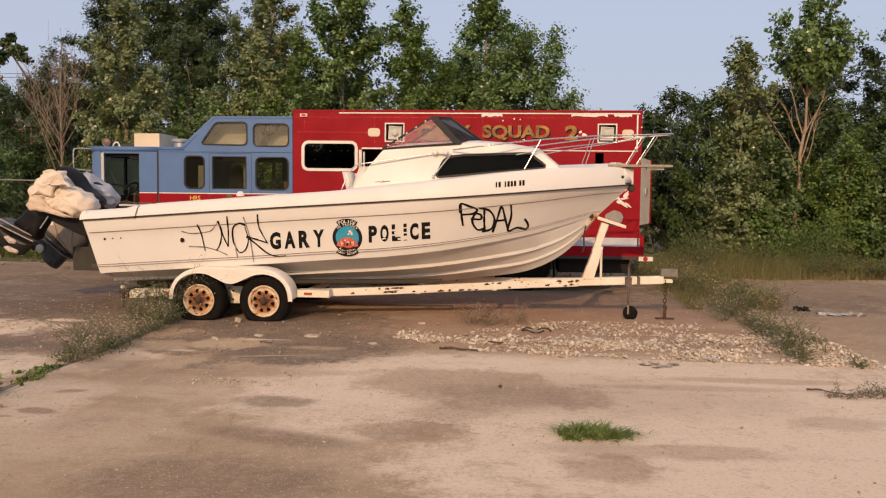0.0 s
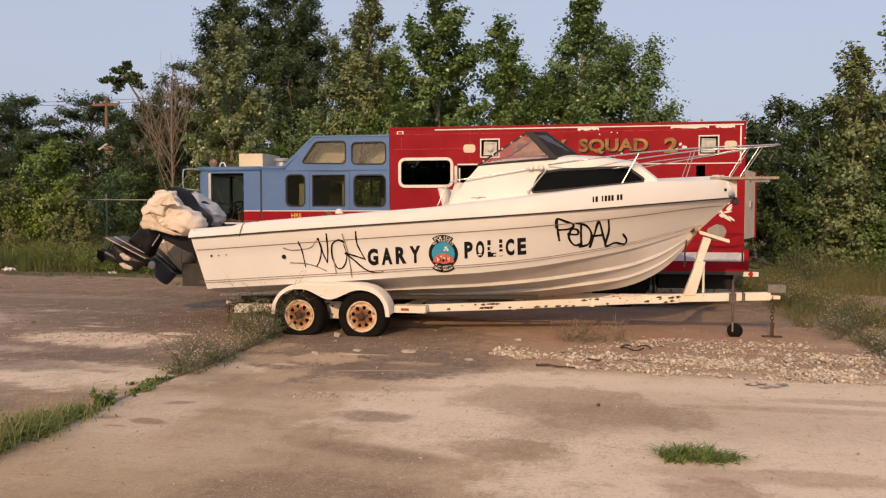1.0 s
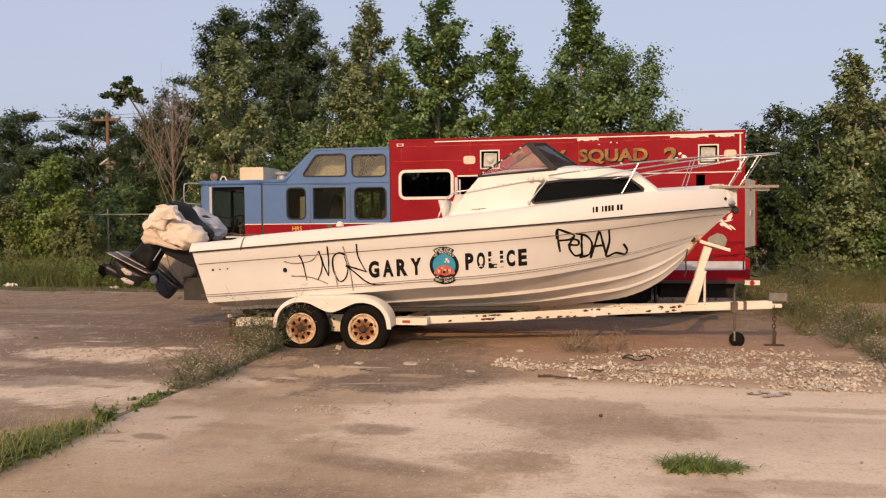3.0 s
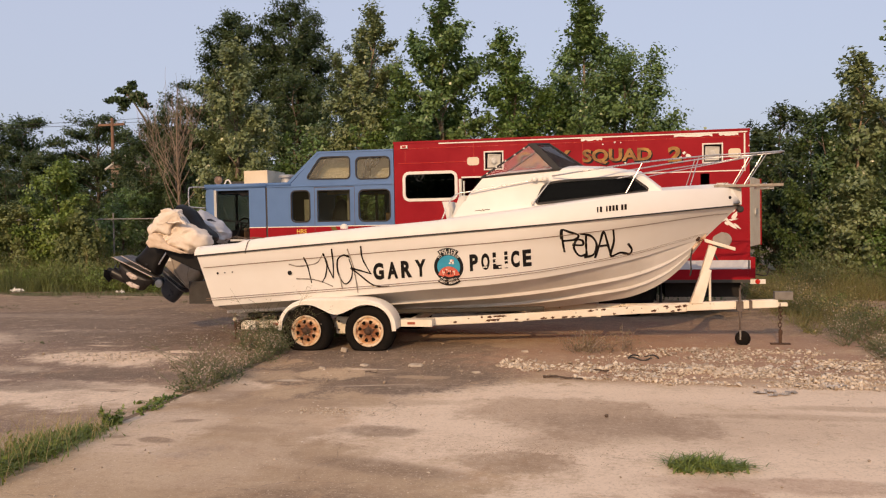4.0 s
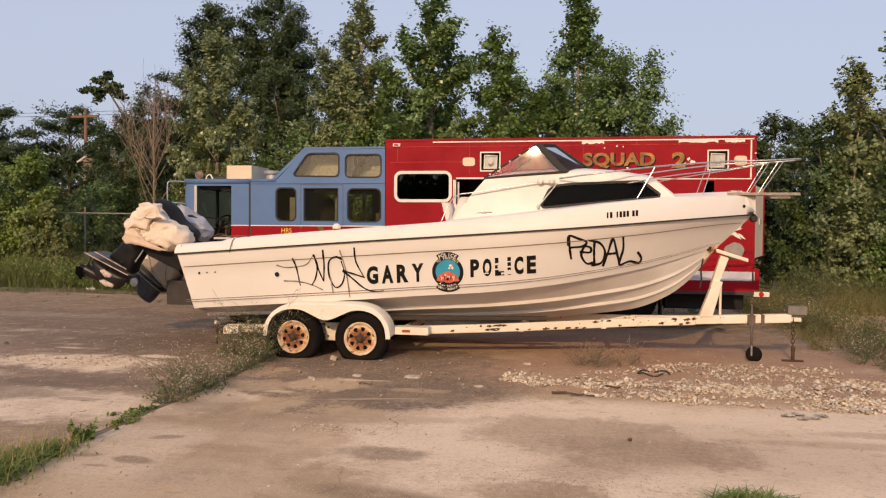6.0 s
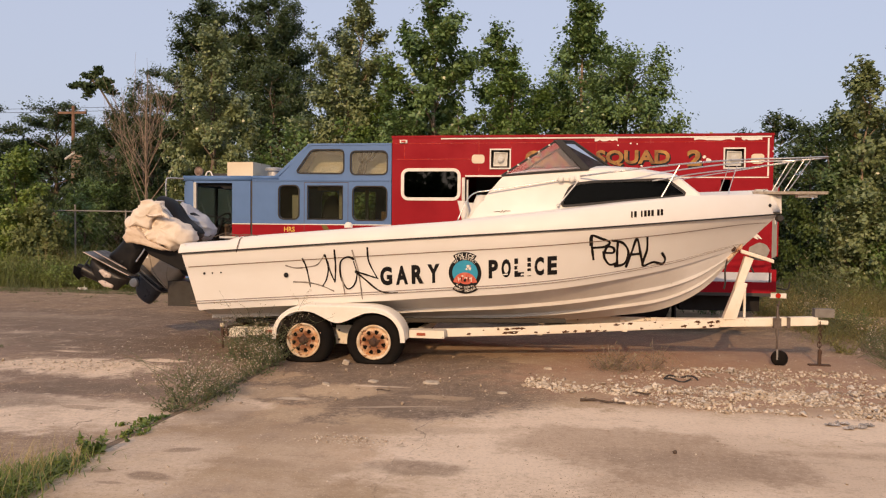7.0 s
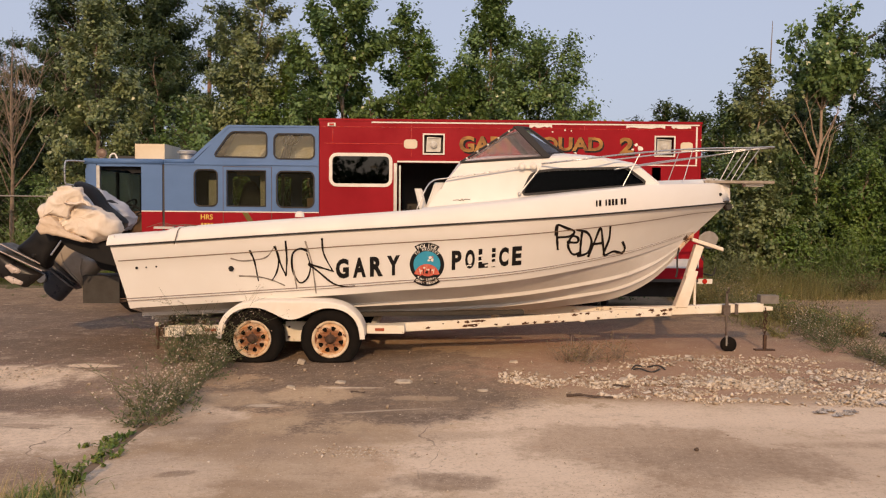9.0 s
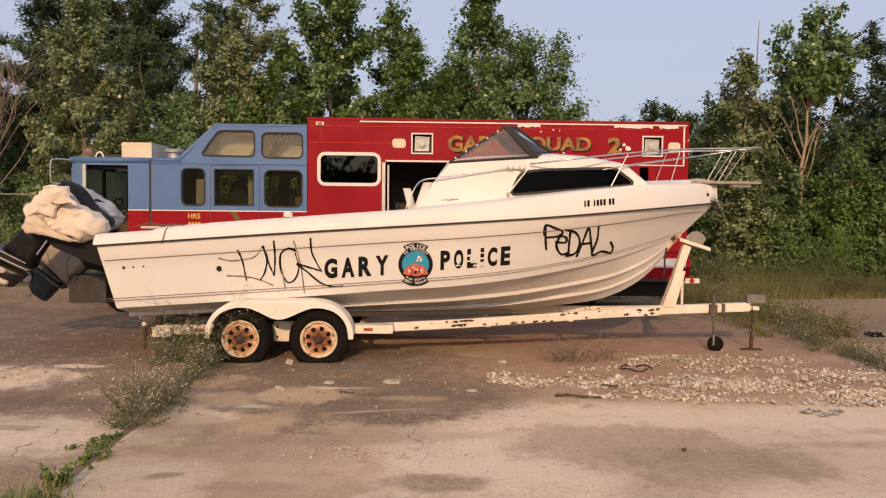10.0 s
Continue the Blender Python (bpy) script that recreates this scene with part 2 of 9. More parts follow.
BARK_PALE = mat("pale dry bark", (0.40, 0.30, 0.21), 0.9, color2=(0.24, 0.17, 0.12), scale=9, amount=1, bump=0.5, bump_scale=40)
POLEWOOD = mat("creosoted pole wood", (0.24, 0.135, 0.085), 0.85, color2=(0.14, 0.08, 0.05), scale=6, amount=0.9, bump=0.3)
STONE = mat("pale crushed stone", (0.52, 0.44, 0.34), 0.85, color2=(0.30, 0.24, 0.18), scale=14, amount=0.9, bump=0.4)
PAPER = mat("crumpled grey paper", (0.52, 0.48, 0.45), 0.85, color2=(0.12, 0.11, 0.10), scale=16, amount=1.0)
TINTED = glass_mat("dark tinted window", (0.10, 0.085, 0.07), 0.0, ior=1.16)
BOXGLASS = glass_mat("dark box window", (0.06, 0.055, 0.05), 0.02, ior=1.4)
CLEAR = glass_mat("dusty clear window", (0.84, 0.86, 0.78), 0.0, haze=(0.20, 0.20, 0.16), haze_amount=0.03, ior=1.25)
# pale haze stands in for reflected sky and the lining behind the glass
CLEAR_UP = glass_mat("veiled pale upper window", (0.86, 0.85, 0.78), 0.0, haze=(0.50, 0.485, 0.42), haze_amount=0.16, ior=1.1)
PERSPEX = glass_mat("hazy acrylic screen", (0.92, 0.85, 0.83), 0.01, haze=(0.50, 0.44, 0.44), haze_amount=0.06, ior=1.3)
FRONT_PANE = glass_mat("smoked acrylic front pane", (0.42, 0.40, 0.40), 0.0, haze=(0.22, 0.21, 0.21), haze_amount=0.14, ior=1.02)
LEAF_POPLAR = leaf_mat("poplar leaf", (0.047, 0.098, 0.028), (0.214, 0.318, 0.111), 0.26, 0.30)
LEAF_THICKET = leaf_mat("thicket leaf", (0.038, 0.074, 0.020), (0.140, 0.205, 0.064), 0.26, 0.42)
LEAF_PALE = leaf_mat("pale cottonwood leaf", (0.085, 0.130, 0.045), (0.310, 0.362, 0.178), 0.26, 0.30)
# locust green, also used to paint the shade into background bushes and trees
LEAF_DARK = leaf_mat("dark locust and shaded leaf", (0.025, 0.051, 0.017), (0.081, 0.120, 0.042), 0.26, 0.55)
LEAF_BRIGHT = leaf_mat("bright shrub leaf", (0.063, 0.122, 0.023), (0.180, 0.272, 0.066), 0.30, 0.45)
LEAF_LIME = leaf_mat("feathery lime shrub leaf", (0.085, 0.155, 0.028), (0.270, 0.355, 0.090), 0.3, 0.45)
LEAF_OLIVE = leaf_mat("olive weed leaf", (0.066, 0.098, 0.026), (0.225, 0.255, 0.088), 0.28, 0.6)
LEAF_STRAW = leaf_mat("yellow olive grass", (0.105, 0.110, 0.036), (0.310, 0.285, 0.110), 0.32, 0.65)
LEAF_WEED = leaf_mat("dusty weed leaf", (0.044, 0.070, 0.024), (0.170, 0.190, 0.090), 0.25, 0.65)
LEAF_GRASS = leaf_mat("green grass blade", (0.065, 0.125, 0.020), (0.250, 0.300, 0.075), 0.3, 0.5)
LEAF_BROWN = leaf_mat("withered leaf", (0.075, 0.055, 0.030), (0.20, 0.15, 0.085), 0.3, 0.8)
PEBBLE = leaf_mat("crushed stone pieces", (0.23, 0.175, 0.125), (0.68, 0.59, 0.48), 0.0, 0.9, (0.0, 1.0))
LEAF_AIRY = leaf_mat("seeding brown-olive sprig", (0.105, 0.088, 0.045), (0.300, 0.250, 0.150), 0.25, 0.8)
FLOWER = leaf_mat("tiny pale flowers", (0.42, 0.32, 0.27), (0.62, 0.54, 0.46), 0.2, 0.8)
GALV = mat("dull galvanised wire", (0.30, 0.28, 0.26), 0.6, metal=0.3, color2=(0.18, 0.15, 0.12), scale=8)
JACKSTEEL = mat("grimy jack steel", (0.17, 0.14, 0.12), 0.55, metal=0.4, color2=(0.08, 0.05, 0.035), scale=12, amount=0.9)
DEADWOOD = mat("dead grey wood", (0.27, 0.205, 0.15), 0.9, color2=(0.14, 0.105, 0.08), scale=9, amount=1, bump=0.4, bump_scale=40)
LEAF_DRY = leaf_mat("dry grass blade", (0.240, 0.195, 0.083), (0.510, 0.405, 0.195), 0.3, 0.7)

# ---- builders ----
LOC = {}


def thing(name, loc=(0, 0, 0), label="", category="", group="", kind=""):
    e = new(name)
    e.empty_display_size = 0.2
    e.location = loc
    LOC[e.name] = Vector(loc)
    return tagged(e, label, category, group, kind)


def part(name, bm, material, parent=None, label="", smooth=False):
    """Links a bmesh, made in world places, as one mesh object under a thing or part."""
    me = bpy.data.meshes.new(name)
    base = LOC[parent.name] if parent else Vector((0, 0, 0))
    bmesh.ops.translate(bm, verts=bm.verts, vec=-base)
    bm.normal_update()
    bm.to_mesh(me)
    bm.free()
    me.materials.append(material)
    if smooth:
        me.shade_smooth()
        if smooth is not True:
            me.set_sharp_from_angle(angle=radians(smooth))
    ob = new(name, me)
    ob.parent = parent
    LOC[ob.name] = base
    if label:
        ob["label"] = label
    return ob


def solo(name, bm, material, label, category, kind="", group="", smooth=False):
    """A thing of one mesh."""
    return tagged(part(name, bm, material, None, "", smooth), label, category, group, kind)


def bevel(bm, w, seg=2, angle=35):
    es = [e for e in bm.edges if len(e.link_faces) == 2 and e.calc_face_angle(0) > radians(angle)]
    if es and w > 0:
        bmesh.ops.bevel(bm, geom=es, offset=w, segments=seg, affect="EDGES", profile=0.5)
    return bm


def box(x0, x1, y0, y1, z0, z1, bev=0.008, bm=None, seg=2):
    own = bmesh.new()
    vs = [own.verts.new(p) for p in ((x0, y0, z0), (x1, y0, z0), (x1, y1, z0), (x0, y1, z0), (x0, y0, z1), (x1, y0, z1), (x1, y1, z1), (x0, y1, z1))]
    for f in ((3, 2, 1, 0), (4, 5, 6, 7), (0, 1, 5, 4), (1, 2, 6, 5), (2, 3, 7, 6), (3, 0, 4, 7)):
        own.faces.new([vs[i] for i in f])
    if bev:
        bevel(own, bev, seg)
    return merge(bm, own)


def merge(bm, own):
    if bm is None:
        return own
    me = bpy.data.meshes.new("tmp")
    own.to_mesh(me)
    own.free()
    bm.from_mesh(me)
    bpy.data.meshes.remove(me)
    return bm


def tube(pts, r, bm=None, seg=8, r1=None):
    """A round bar along points; r may taper to r1."""
    bm = bm or bmesh.new()
    pts = [Vector(p) for p in pts]
    rings, up = [], None
    for i, p in enumerate(pts):
        d = (pts[min(i + 1, len(pts) - 1)] - pts[max(i - 1, 0)]).normalized()
        ref = up if up is not None else (Vector((0, 0, 1)) if abs(d.z) < 0.9 else Vector((1, 0, 0)))
        a = d.cross(ref).normalized()
        up = a.cross(d).normalized()
        rr = r if r1 is None else r + (r1 - r) * i / (len(pts) - 1)
        rings.append([bm.verts.new(p + rr * (math.cos(k * math.tau / seg) * a + math.sin(k * math.tau / seg) * up)) for k in range(seg)])
    for a, b in zip(rings, rings[1:]):
        for k in range(seg):
            bm.faces.new((a[k], a[(k + 1) % seg], b[(k + 1) % seg], b[k]))
    bm.faces.new(rings[0][::-1])
    bm.faces.new(rings[-1])
    return bm


def curve_pts(pts, n=6):
    """A smooth line through points."""
    P = [Vector(p) for p in pts]
    P = [2 * P[0] - P[1]] + P + [2 * P[-1] - P[-2]]
    out = []
    for i in range(1, len(P) - 2):
        for k in range(n):
            t = k / n
            a, b, c, d = P[i - 1], P[i], P[i + 1], P[i + 2]
            out.append(0.5 * (2 * b + (c - a) * t + (2 * a - 5 * b + 4 * c - d) * t * t + (3 * b - a - 3 * c + d) * t ** 3))
    return out + [P[-2]]


def lathe(profile, centre, axis="y", seg=28, bm=None):
    """Turned shape: profile of (radius, along) round an axis through centre."""
    bm = bm or bmesh.new()
    rings = []
    for r, a in profile:
        ring = []
        for k in range(seg):
            c, s = r * math.cos(k * math.tau / seg), r * math.sin(k * math.tau / seg)
            v = {"y": (c, a, s), "z": (c, s, a), "x": (a, c, s)}[axis]
            ring.append(bm.verts.new(Vector(centre) + Vector(v)))
        rings.append(ring)
    for a, b in zip(rings, rings[1:]):
        for k in range(seg):
            bm.faces.new((a[k], a[(k + 1) % seg], b[(k + 1) % seg], b[k]))
    bm.faces.new(rings[0][::-1])
    bm.faces.new(rings[-1])
    bmesh.ops.recalc_face_normals(bm, faces=bm.faces)
    return bm


def rounded(x0, x1, z0, z1, r, n=4):
    out = []
    for cx, cz, a0 in ((x1 - r, z1 - r, 0), (x0 + r, z1 - r, 90), (x0 + r, z0 + r, 180), (x1 - r, z0 + r, 270)):
        for k in range(n + 1):
            a = radians(a0 + 90 * k / n)
            out.append((cx + r * math.cos(a), cz + r * math.sin(a)))
    return out


def round_poly(poly, r=0.04, n=3):
    """Rounds the corners of a polygon in (x, z)."""
    out = []
    P = [Vector(p) for p in poly]
    for i, p in enumerate(P):
        a, b = P[i - 1], P[(i + 1) % len(P)]
        u, v = (a - p).normalized() * r, (b - p).normalized() * r
        for k in range(n + 1):
            t = k / n
            q = (1 - t) ** 2 * (p + u) + 2 * t * (1 - t) * p + t * t * (p + v)
            out.append((q.x, q.y))
    return out


def plate(outer, holes, y0, y1, bm=None):
    """A flat sheet in x, z between y0 and y1, with openings through it."""
    bm = bm or bmesh.new()
    loops = [outer] + list(holes)
    flat = [Vector((x, z, 0)) for lp in loops for x, z in lp]
    tris = tessellate_polygon([[Vector((x, z, 0)) for x, z in lp] for lp in loops])
    fr = [bm.verts.new((v.x, y0, v.y)) for v in flat]
    bk = [bm.verts.new((v.x, y1, v.y)) for v in flat]
    for t in tris:
        try:
            bm.faces.new([fr[i] for i in t])
            bm.faces.new([bk[i] for i in t[::-1]])
        except ValueError:
            pass
    o = 0
    for lp in loops:
        k = len(lp)
        for i in range(k):
            bm.faces.new((fr[o + i], fr[o + (i + 1) % k], bk[o + (i + 1) % k], bk[o + i]))
        o += k
    bmesh.ops.recalc_face_normals(bm, faces=bm.faces)
    return bm


def ring_plate(outer, inset, y0, y1):
    """A frame round an opening: outline grown by inset on the outside."""
    c = Vector((sum(p[0] for p in outer) / len(outer), sum(p[1] for p in outer) / len(outer)))
    grown = []
    n = len(outer)
    for i in range(n):
        a, b = Vector(outer[i - 1]), Vector(outer[(i + 1) % n])
        d = (b - a)
        nn = Vector((d.y, -d.x)).normalized()
        p = Vector(outer[i])
        if (p + nn * 0.01 - c).length < (p - c).length:
            nn = -nn
        grown.append(tuple(p + nn * inset))
    return plate(grown, [outer], y0, y1)


def words(body, size, spread=1.0, bold=0.0):
    """Flat mesh of letters in x, y, as verts and faces, centred."""
    cu = bpy.data.curves.new("tmp", "FONT")
    cu.body, cu.size, cu.align_x, cu.align_y, cu.space_character, cu.offset = body, size, "CENTER", "CENTER", spread, bold
    cu.resolution_u = 3
    ob = bpy.data.objects.new("tmp", cu)
    scene.collection.objects.link(ob)
    dg = bpy.context.evaluated_depsgraph_get()
    me = bpy.data.meshes.new_from_object(ob.evaluated_get(dg))
    vs, fs = [tuple(v.co) for v in me.vertices], [tuple(p.vertices) for p in me.polygons]
    bpy.data.objects.remove(ob)
    bpy.data.meshes.remove(me)
    xs = [v[0] for v in vs]
    ys = [v[1] for v in vs]
    cx, cy = (min(xs) + max(xs)) / 2, (min(ys) + max(ys)) / 2
    return [(x - cx, y - cy) for x, y, _ in vs], fs, max(xs) - min(xs), max(ys) - min(ys)


def letters_on(body, at_fn, x0, x1, z0, z1, bold=0.0, slope=0.0, spread=1.0, bm=None):
    """Letters fitted into a box in x, z and laid on a surface by at_fn(x, z)."""
    vs, fs, w, h = words(body, 1.0, spread, bold)
    bm = bm or bmesh.new()
    cx, cz = (x0 + x1) / 2, (z0 + z1) / 2
    out = []
    for x, y in vs:
        X = cx + x * (x1 - x0) / w
        out.append(bm.verts.new(at_fn(X, cz + y * (z1 - z0) / h + slope * (X - cx))))
    for f in fs:
        try:
            bm.faces.new([out[i] for i in f])
        except ValueError:
            pass
    bmesh.ops.recalc_face_normals(bm, faces=bm.faces)
    return bm


def letter_row(body, at_fn, x0, x1, z0, z1, slope, parent, material, label, gap=0.34, bold=0.02):
    """A word of separate condensed letters, each a part of its own, set evenly between x0 and x1."""
    wide = [0.38 if c == "I" else 1.0 for c in body]
    unit = (x1 - x0) / (sum(wide) + gap * (len(body) - 1))
    x, cx = x0, (x0 + x1) / 2
    for c, w in zip(body, wide):
        dz = slope * (x + unit * w / 2 - cx)
        part("letter", letters_on(c, at_fn, x, x + unit * w, z0 + dz, z1 + dz, bold, slope), material, parent, label)
        x += unit * (w + gap)


def ribbon_on(pts, w, at_fn, bm=None, n=8, w_end=None):
    """A painted stroke through (x, z) points on a surface."""
    bm = bm or bmesh.new()
    c = [p.to_2d() for p in curve_pts([(x, z, 0) for x, z in pts], n)]
    prev = None
    for i, p in enumerate(c):
        d = (c[min(i + 1, len(c) - 1)] - c[max(i - 1, 0)])
        nn = Vector((-d.y, d.x)).normalized()
        t = i / (len(c) - 1)
        ww = (w if w_end is None else w + (w_end - w) * t) * (0.85 + 0.3 * math.sin(9 * t + pts[0][0] * 7) ** 2)
        a, b = p + nn * ww / 2, p - nn * ww / 2
        cur = (bm.verts.new(at_fn(a.x, a.y)), bm.verts.new(at_fn(b.x, b.y)))
        if prev:
            bm.faces.new((prev[0], prev[1], cur[1], cur[0]))
        prev = cur
    return bm


def mesh_np(name, verts, faces, material, parent=None, label="", mats=None, index=None):
    """A mesh object from arrays (n,3) and (m,k), quick for leaves and stones."""
    me = bpy.data.meshes.new(name)
    k = faces.shape[1]
    me.vertices.add(len(verts))
    me.vertices.foreach_set("co", np.asarray(verts, np.float32).ravel())
    me.loops.add(faces.size)
    me.loops.foreach_set("vertex_index", faces.astype(np.int32).ravel())
    me.polygons.add(len(faces))
    me.polygons.foreach_set("loop_start", np.arange(0, faces.size, k, dtype=np.int32))
    me.update(calc_edges=True)
    me.materials.append(material)
    for m in (mats or ()):
        me.materials.append(m)
    if index is not None:
        me.polygons.foreach_set("material_index", index.astype(np.int32))
    ob = new(name, me)
    ob.parent = parent
    LOC[ob.name] = LOC[parent.name] if parent else Vector((0, 0, 0))
    if label:
        ob["label"] = label
    return ob


def leaves_np(rng, centres, size, flat=0.35, ratio=0.75, face=None, simple=False):
    """Leaf blades as bent kites of four points: (verts, faces). face: the way that each leaf's upper side turns."""
    n = len(centres)
    d = rng.normal(size=(n, 3))
    d[:, 2] -= 0.4
    if face is not None:
        nn = face / (np.linalg.norm(face, axis=1)[:, None] + 1e-9)
        d -= nn * np.sum(d * nn, axis=1)[:, None]
        d /= np.linalg.norm(d, axis=1)[:, None] + 1e-9
        e = np.cross(nn, d)
    else:
        d /= np.linalg.norm(d, axis=1)[:, None]
        e = rng.normal(size=(n, 3))
        e[:, 2] *= flat
        e -= d * np.sum(d * e, axis=1)[:, None]
        e /= np.linalg.norm(e, axis=1)[:, None] + 1e-9
        nn = np.cross(d, e)
    s = (size * rng.uniform(0.6, 1.25, n))[:, None]
    if simple:
        s = s * 1.15
        v = np.stack([centres - d * s * 0.45 + e * s * 0.1, centres + e * s * ratio * 0.55 + d * s * 0.05, centres + d * s * 0.6 - e * s * ratio * 0.35], axis=1)
        return v.reshape(-1, 3), np.arange(3 * n).reshape(n, 3)
    v = np.stack([centres - d * s * 0.5, centres + e * s * ratio * 0.5 - d * s * 0.08 + nn * s * 0.12, centres + d * s * 0.55, centres - e * s * ratio * 0.5 - d * s * 0.08 + nn * s * 0.12], axis=1)
    f = np.arange(4 * n).reshape(n, 4)
    return v.reshape(-1, 3), f


# ---- ground: soil sheet, concrete slabs ----
def concrete():
    m = bpy.data.materials.new("stained concrete")
    m.use_nodes = True
    n, l = m.node_tree.nodes, m.node_tree.links
    p = n["Principled BSDF"]
    geo = n.new("ShaderNodeNewGeometry")
    pos = geo.outputs["Position"]

    def noisy(sc, det=8, rgh=0.62, vec=None):
        t = n.new("ShaderNodeTexNoise")
        t.inputs["Scale"].default_value, t.inputs["Detail"].default_value, t.inputs["Roughness"].default_value = sc, det, rgh
        l.new(vec or pos, t.inputs["Vector"])
        return t.outputs["Fac"]

    def ramp(v, a, b, lo=0.0, hi=1.0):
        r = n.new("ShaderNodeMapRange")
        r.interpolation_type = "SMOOTHSTEP"
        for k, x in (("From Min", a), ("From Max", b), ("To Min", lo), ("To Max", hi)):
            r.inputs[k].default_value = x
        l.new(v, r.inputs["Value"])
        return r.outputs["Result"]

    def math2(op, a, b):
        x = n.new("ShaderNodeMath")
        x.operation = op
        for i, v in enumerate((a, b)):
            if isinstance(v, (int, float)):
                x.inputs[i].default_value = v
            else:
                l.new(v, x.inputs[i])
        return x.outputs[0]

    def mix(fac, a, b):
        x = n.new("ShaderNodeMix")
        x.data_type = "RGBA"
        l.new(fac, x.inputs["Factor"])
        for s, v in ((6, a), (7, b)):
            if isinstance(v, tuple):
                x.inputs[s].default_value = (*v, 1)
            else:
                l.new(v, x.inputs[s])
        return x.outputs[2]

    sep = n.new("ShaderNodeSeparateXYZ")
    l.new(pos, sep.inputs[0])
    grit_wob = math2("MULTIPLY", math2("SUBTRACT", noisy(24, 6, 0.75), 0.5), 1.3)
    wob = math2("ADD", math2("MULTIPLY", math2("SUBTRACT", noisy(1.1, 9, 0.66), 0.5), 3.4), math2("ADD", math2("MULTIPLY", math2("SUBTRACT", noisy(4.0, 8, 0.7), 0.5), 2.2), grit_wob))
    fine_wob = math2("ADD", math2("MULTIPLY", math2("SUBTRACT", noisy(4.5, 8, 0.65), 0.5), 3.0), grit_wob)

    def blob(cx, cy, rx, ry, ragged=0.8, edge=0.30, turn=0.0):
        """A stain with a soft, slightly ragged outline round a place on the slab."""
        c, s = math.cos(radians(turn)), math.sin(radians(turn))
        ox, oy = math2("SUBTRACT", sep.outputs[0], cx), math2("SUBTRACT", sep.outputs[1], cy)
        dx = math2("DIVIDE", math2("ADD", math2("MULTIPLY", ox, c), math2("MULTIPLY", oy, s)), rx)
        dy = math2("DIVIDE", math2("SUBTRACT", math2("MULTIPLY", oy, c), math2("MULTIPLY", ox, s)), ry)
        d = math2("SQRT", math2("ADD", math2("MULTIPLY", dx, dx), math2("MULTIPLY", dy, dy)), 0)
        return ramp(math2("ADD", d, math2("MULTIPLY", fine_wob if rx < 0.5 else wob, ragged)), 1 + edge, 1 - edge)

    # stains cling unevenly: worn thin in patches and broken into grit
    patchy = math2("ADD", ramp(noisy(2.1, 8, 0.68), 0.34, 0.62, 0.60, 1.0), ramp(noisy(17, 8, 0.75), 0.36, 0.60, 0.0, 0.40))

    def stain(col, colour, spots):
        for strength, *spot in spots:
            col = mix(math2("MULTIPLY", math2("MULTIPLY", blob(*spot), patchy), strength), col, colour)
        return col
    stretch = n.new("ShaderNodeMapping")
    stretch.inputs["Scale"].default_value = (0.9, 1.1, 1)
    l.new(pos, stretch.inputs["Vector"])
    col = mix(ramp(noisy(0.45), 0.35, 0.65), (0.392, 0.274, 0.168), (0.482, 0.350, 0.219))
    col = mix(math2("MULTIPLY", ramp(noisy(1.7, 10, 0.7), 0.48, 0.68), 0.5), col, (0.325, 0.215, 0.128))
    col = mix(math2("MULTIPLY", ramp(noisy(2.4, 10, 0.72, stretch.outputs[0]), 0.47, 0.62), 0.25), col, (0.275, 0.172, 0.100))
    col = mix(math2("MULTIPLY", ramp(noisy(0.9, 6, 0.6), 0.54, 0.70), 0.4), col, (0.46, 0.27, 0.15))
    # broad tones of the side slabs
    col = stain(col, (0.215, 0.148, 0.107), ((0.85, -7.5, 10.5, 5.2, 5.0, 0.59), (0.5, -5.6, 7.4, 3.4, 2.4, 0.55), (0.5, -3.6, 10.8, 1.3, 1.2, 0.51)))
    col = stain(col, (0.20, 0.135, 0.09), ((0.7, -9.5, 16.5, 8.0, 2.8, 0.75),))
    # pale dusty concrete
    col = stain(col, (0.73, 0.568, 0.412), (
        (0.8, -5.5, 11.45, 0.26, 0.06, 0.5), (0.8, -5.1, 11.16, 0.30, 0.06, 0.5), (0.7, -2.07, 8.9, 0.28, 0.22, 0.5), (0.85, 1.15, 8.25, 1.7, 1.15, 0.51, 0.25), (0.75, 0.45, 7.25, 0.80, 0.80, 0.53, 0.35), (1.0, 3.9, 7.2, 2.7, 2.2, 0.6, 0.4), (1.0, 3.2, 5.9, 1.8, 0.9, 0.6, 0.4), (0.75, 2.9, 8.95, 2.3, 0.45, 0.51, 0.3),
        (0.50, -2.05, 7.15, 0.50, 0.75, 0.59), (0.45, -2.15, 8.75, 0.25, 0.6, 0.59), (0.25, -0.9, 7.6, 0.9, 0.6, 0.59, 0.4), (0.22, -1.4, 6.3, 1.0, 0.6, 0.59, 0.4),
        (0.8, -3.8, 8.25, 1.4, 0.60, 0.67), (0.60, -9.0, 11.5, 2.5, 1.0, 0.75), (0.85, -4.6, 10.35, 0.95, 0.42, 0.67), (0.60, -6.2, 12.6, 1.6, 0.25, 0.67), (0.50, -8.2, 14.6, 1.8, 0.35, 0.67),
        (0.70, -6.0, 9.5, 1.3, 0.30, 0.67), (0.60, -6.5, 7.0, 2.0, 1.0, 0.67), (1.0, -3.85, 10.82, 0.26, 0.09, 0.67), (0.70, -5.4, 8.9, 0.45, 0.10, 0.67)))
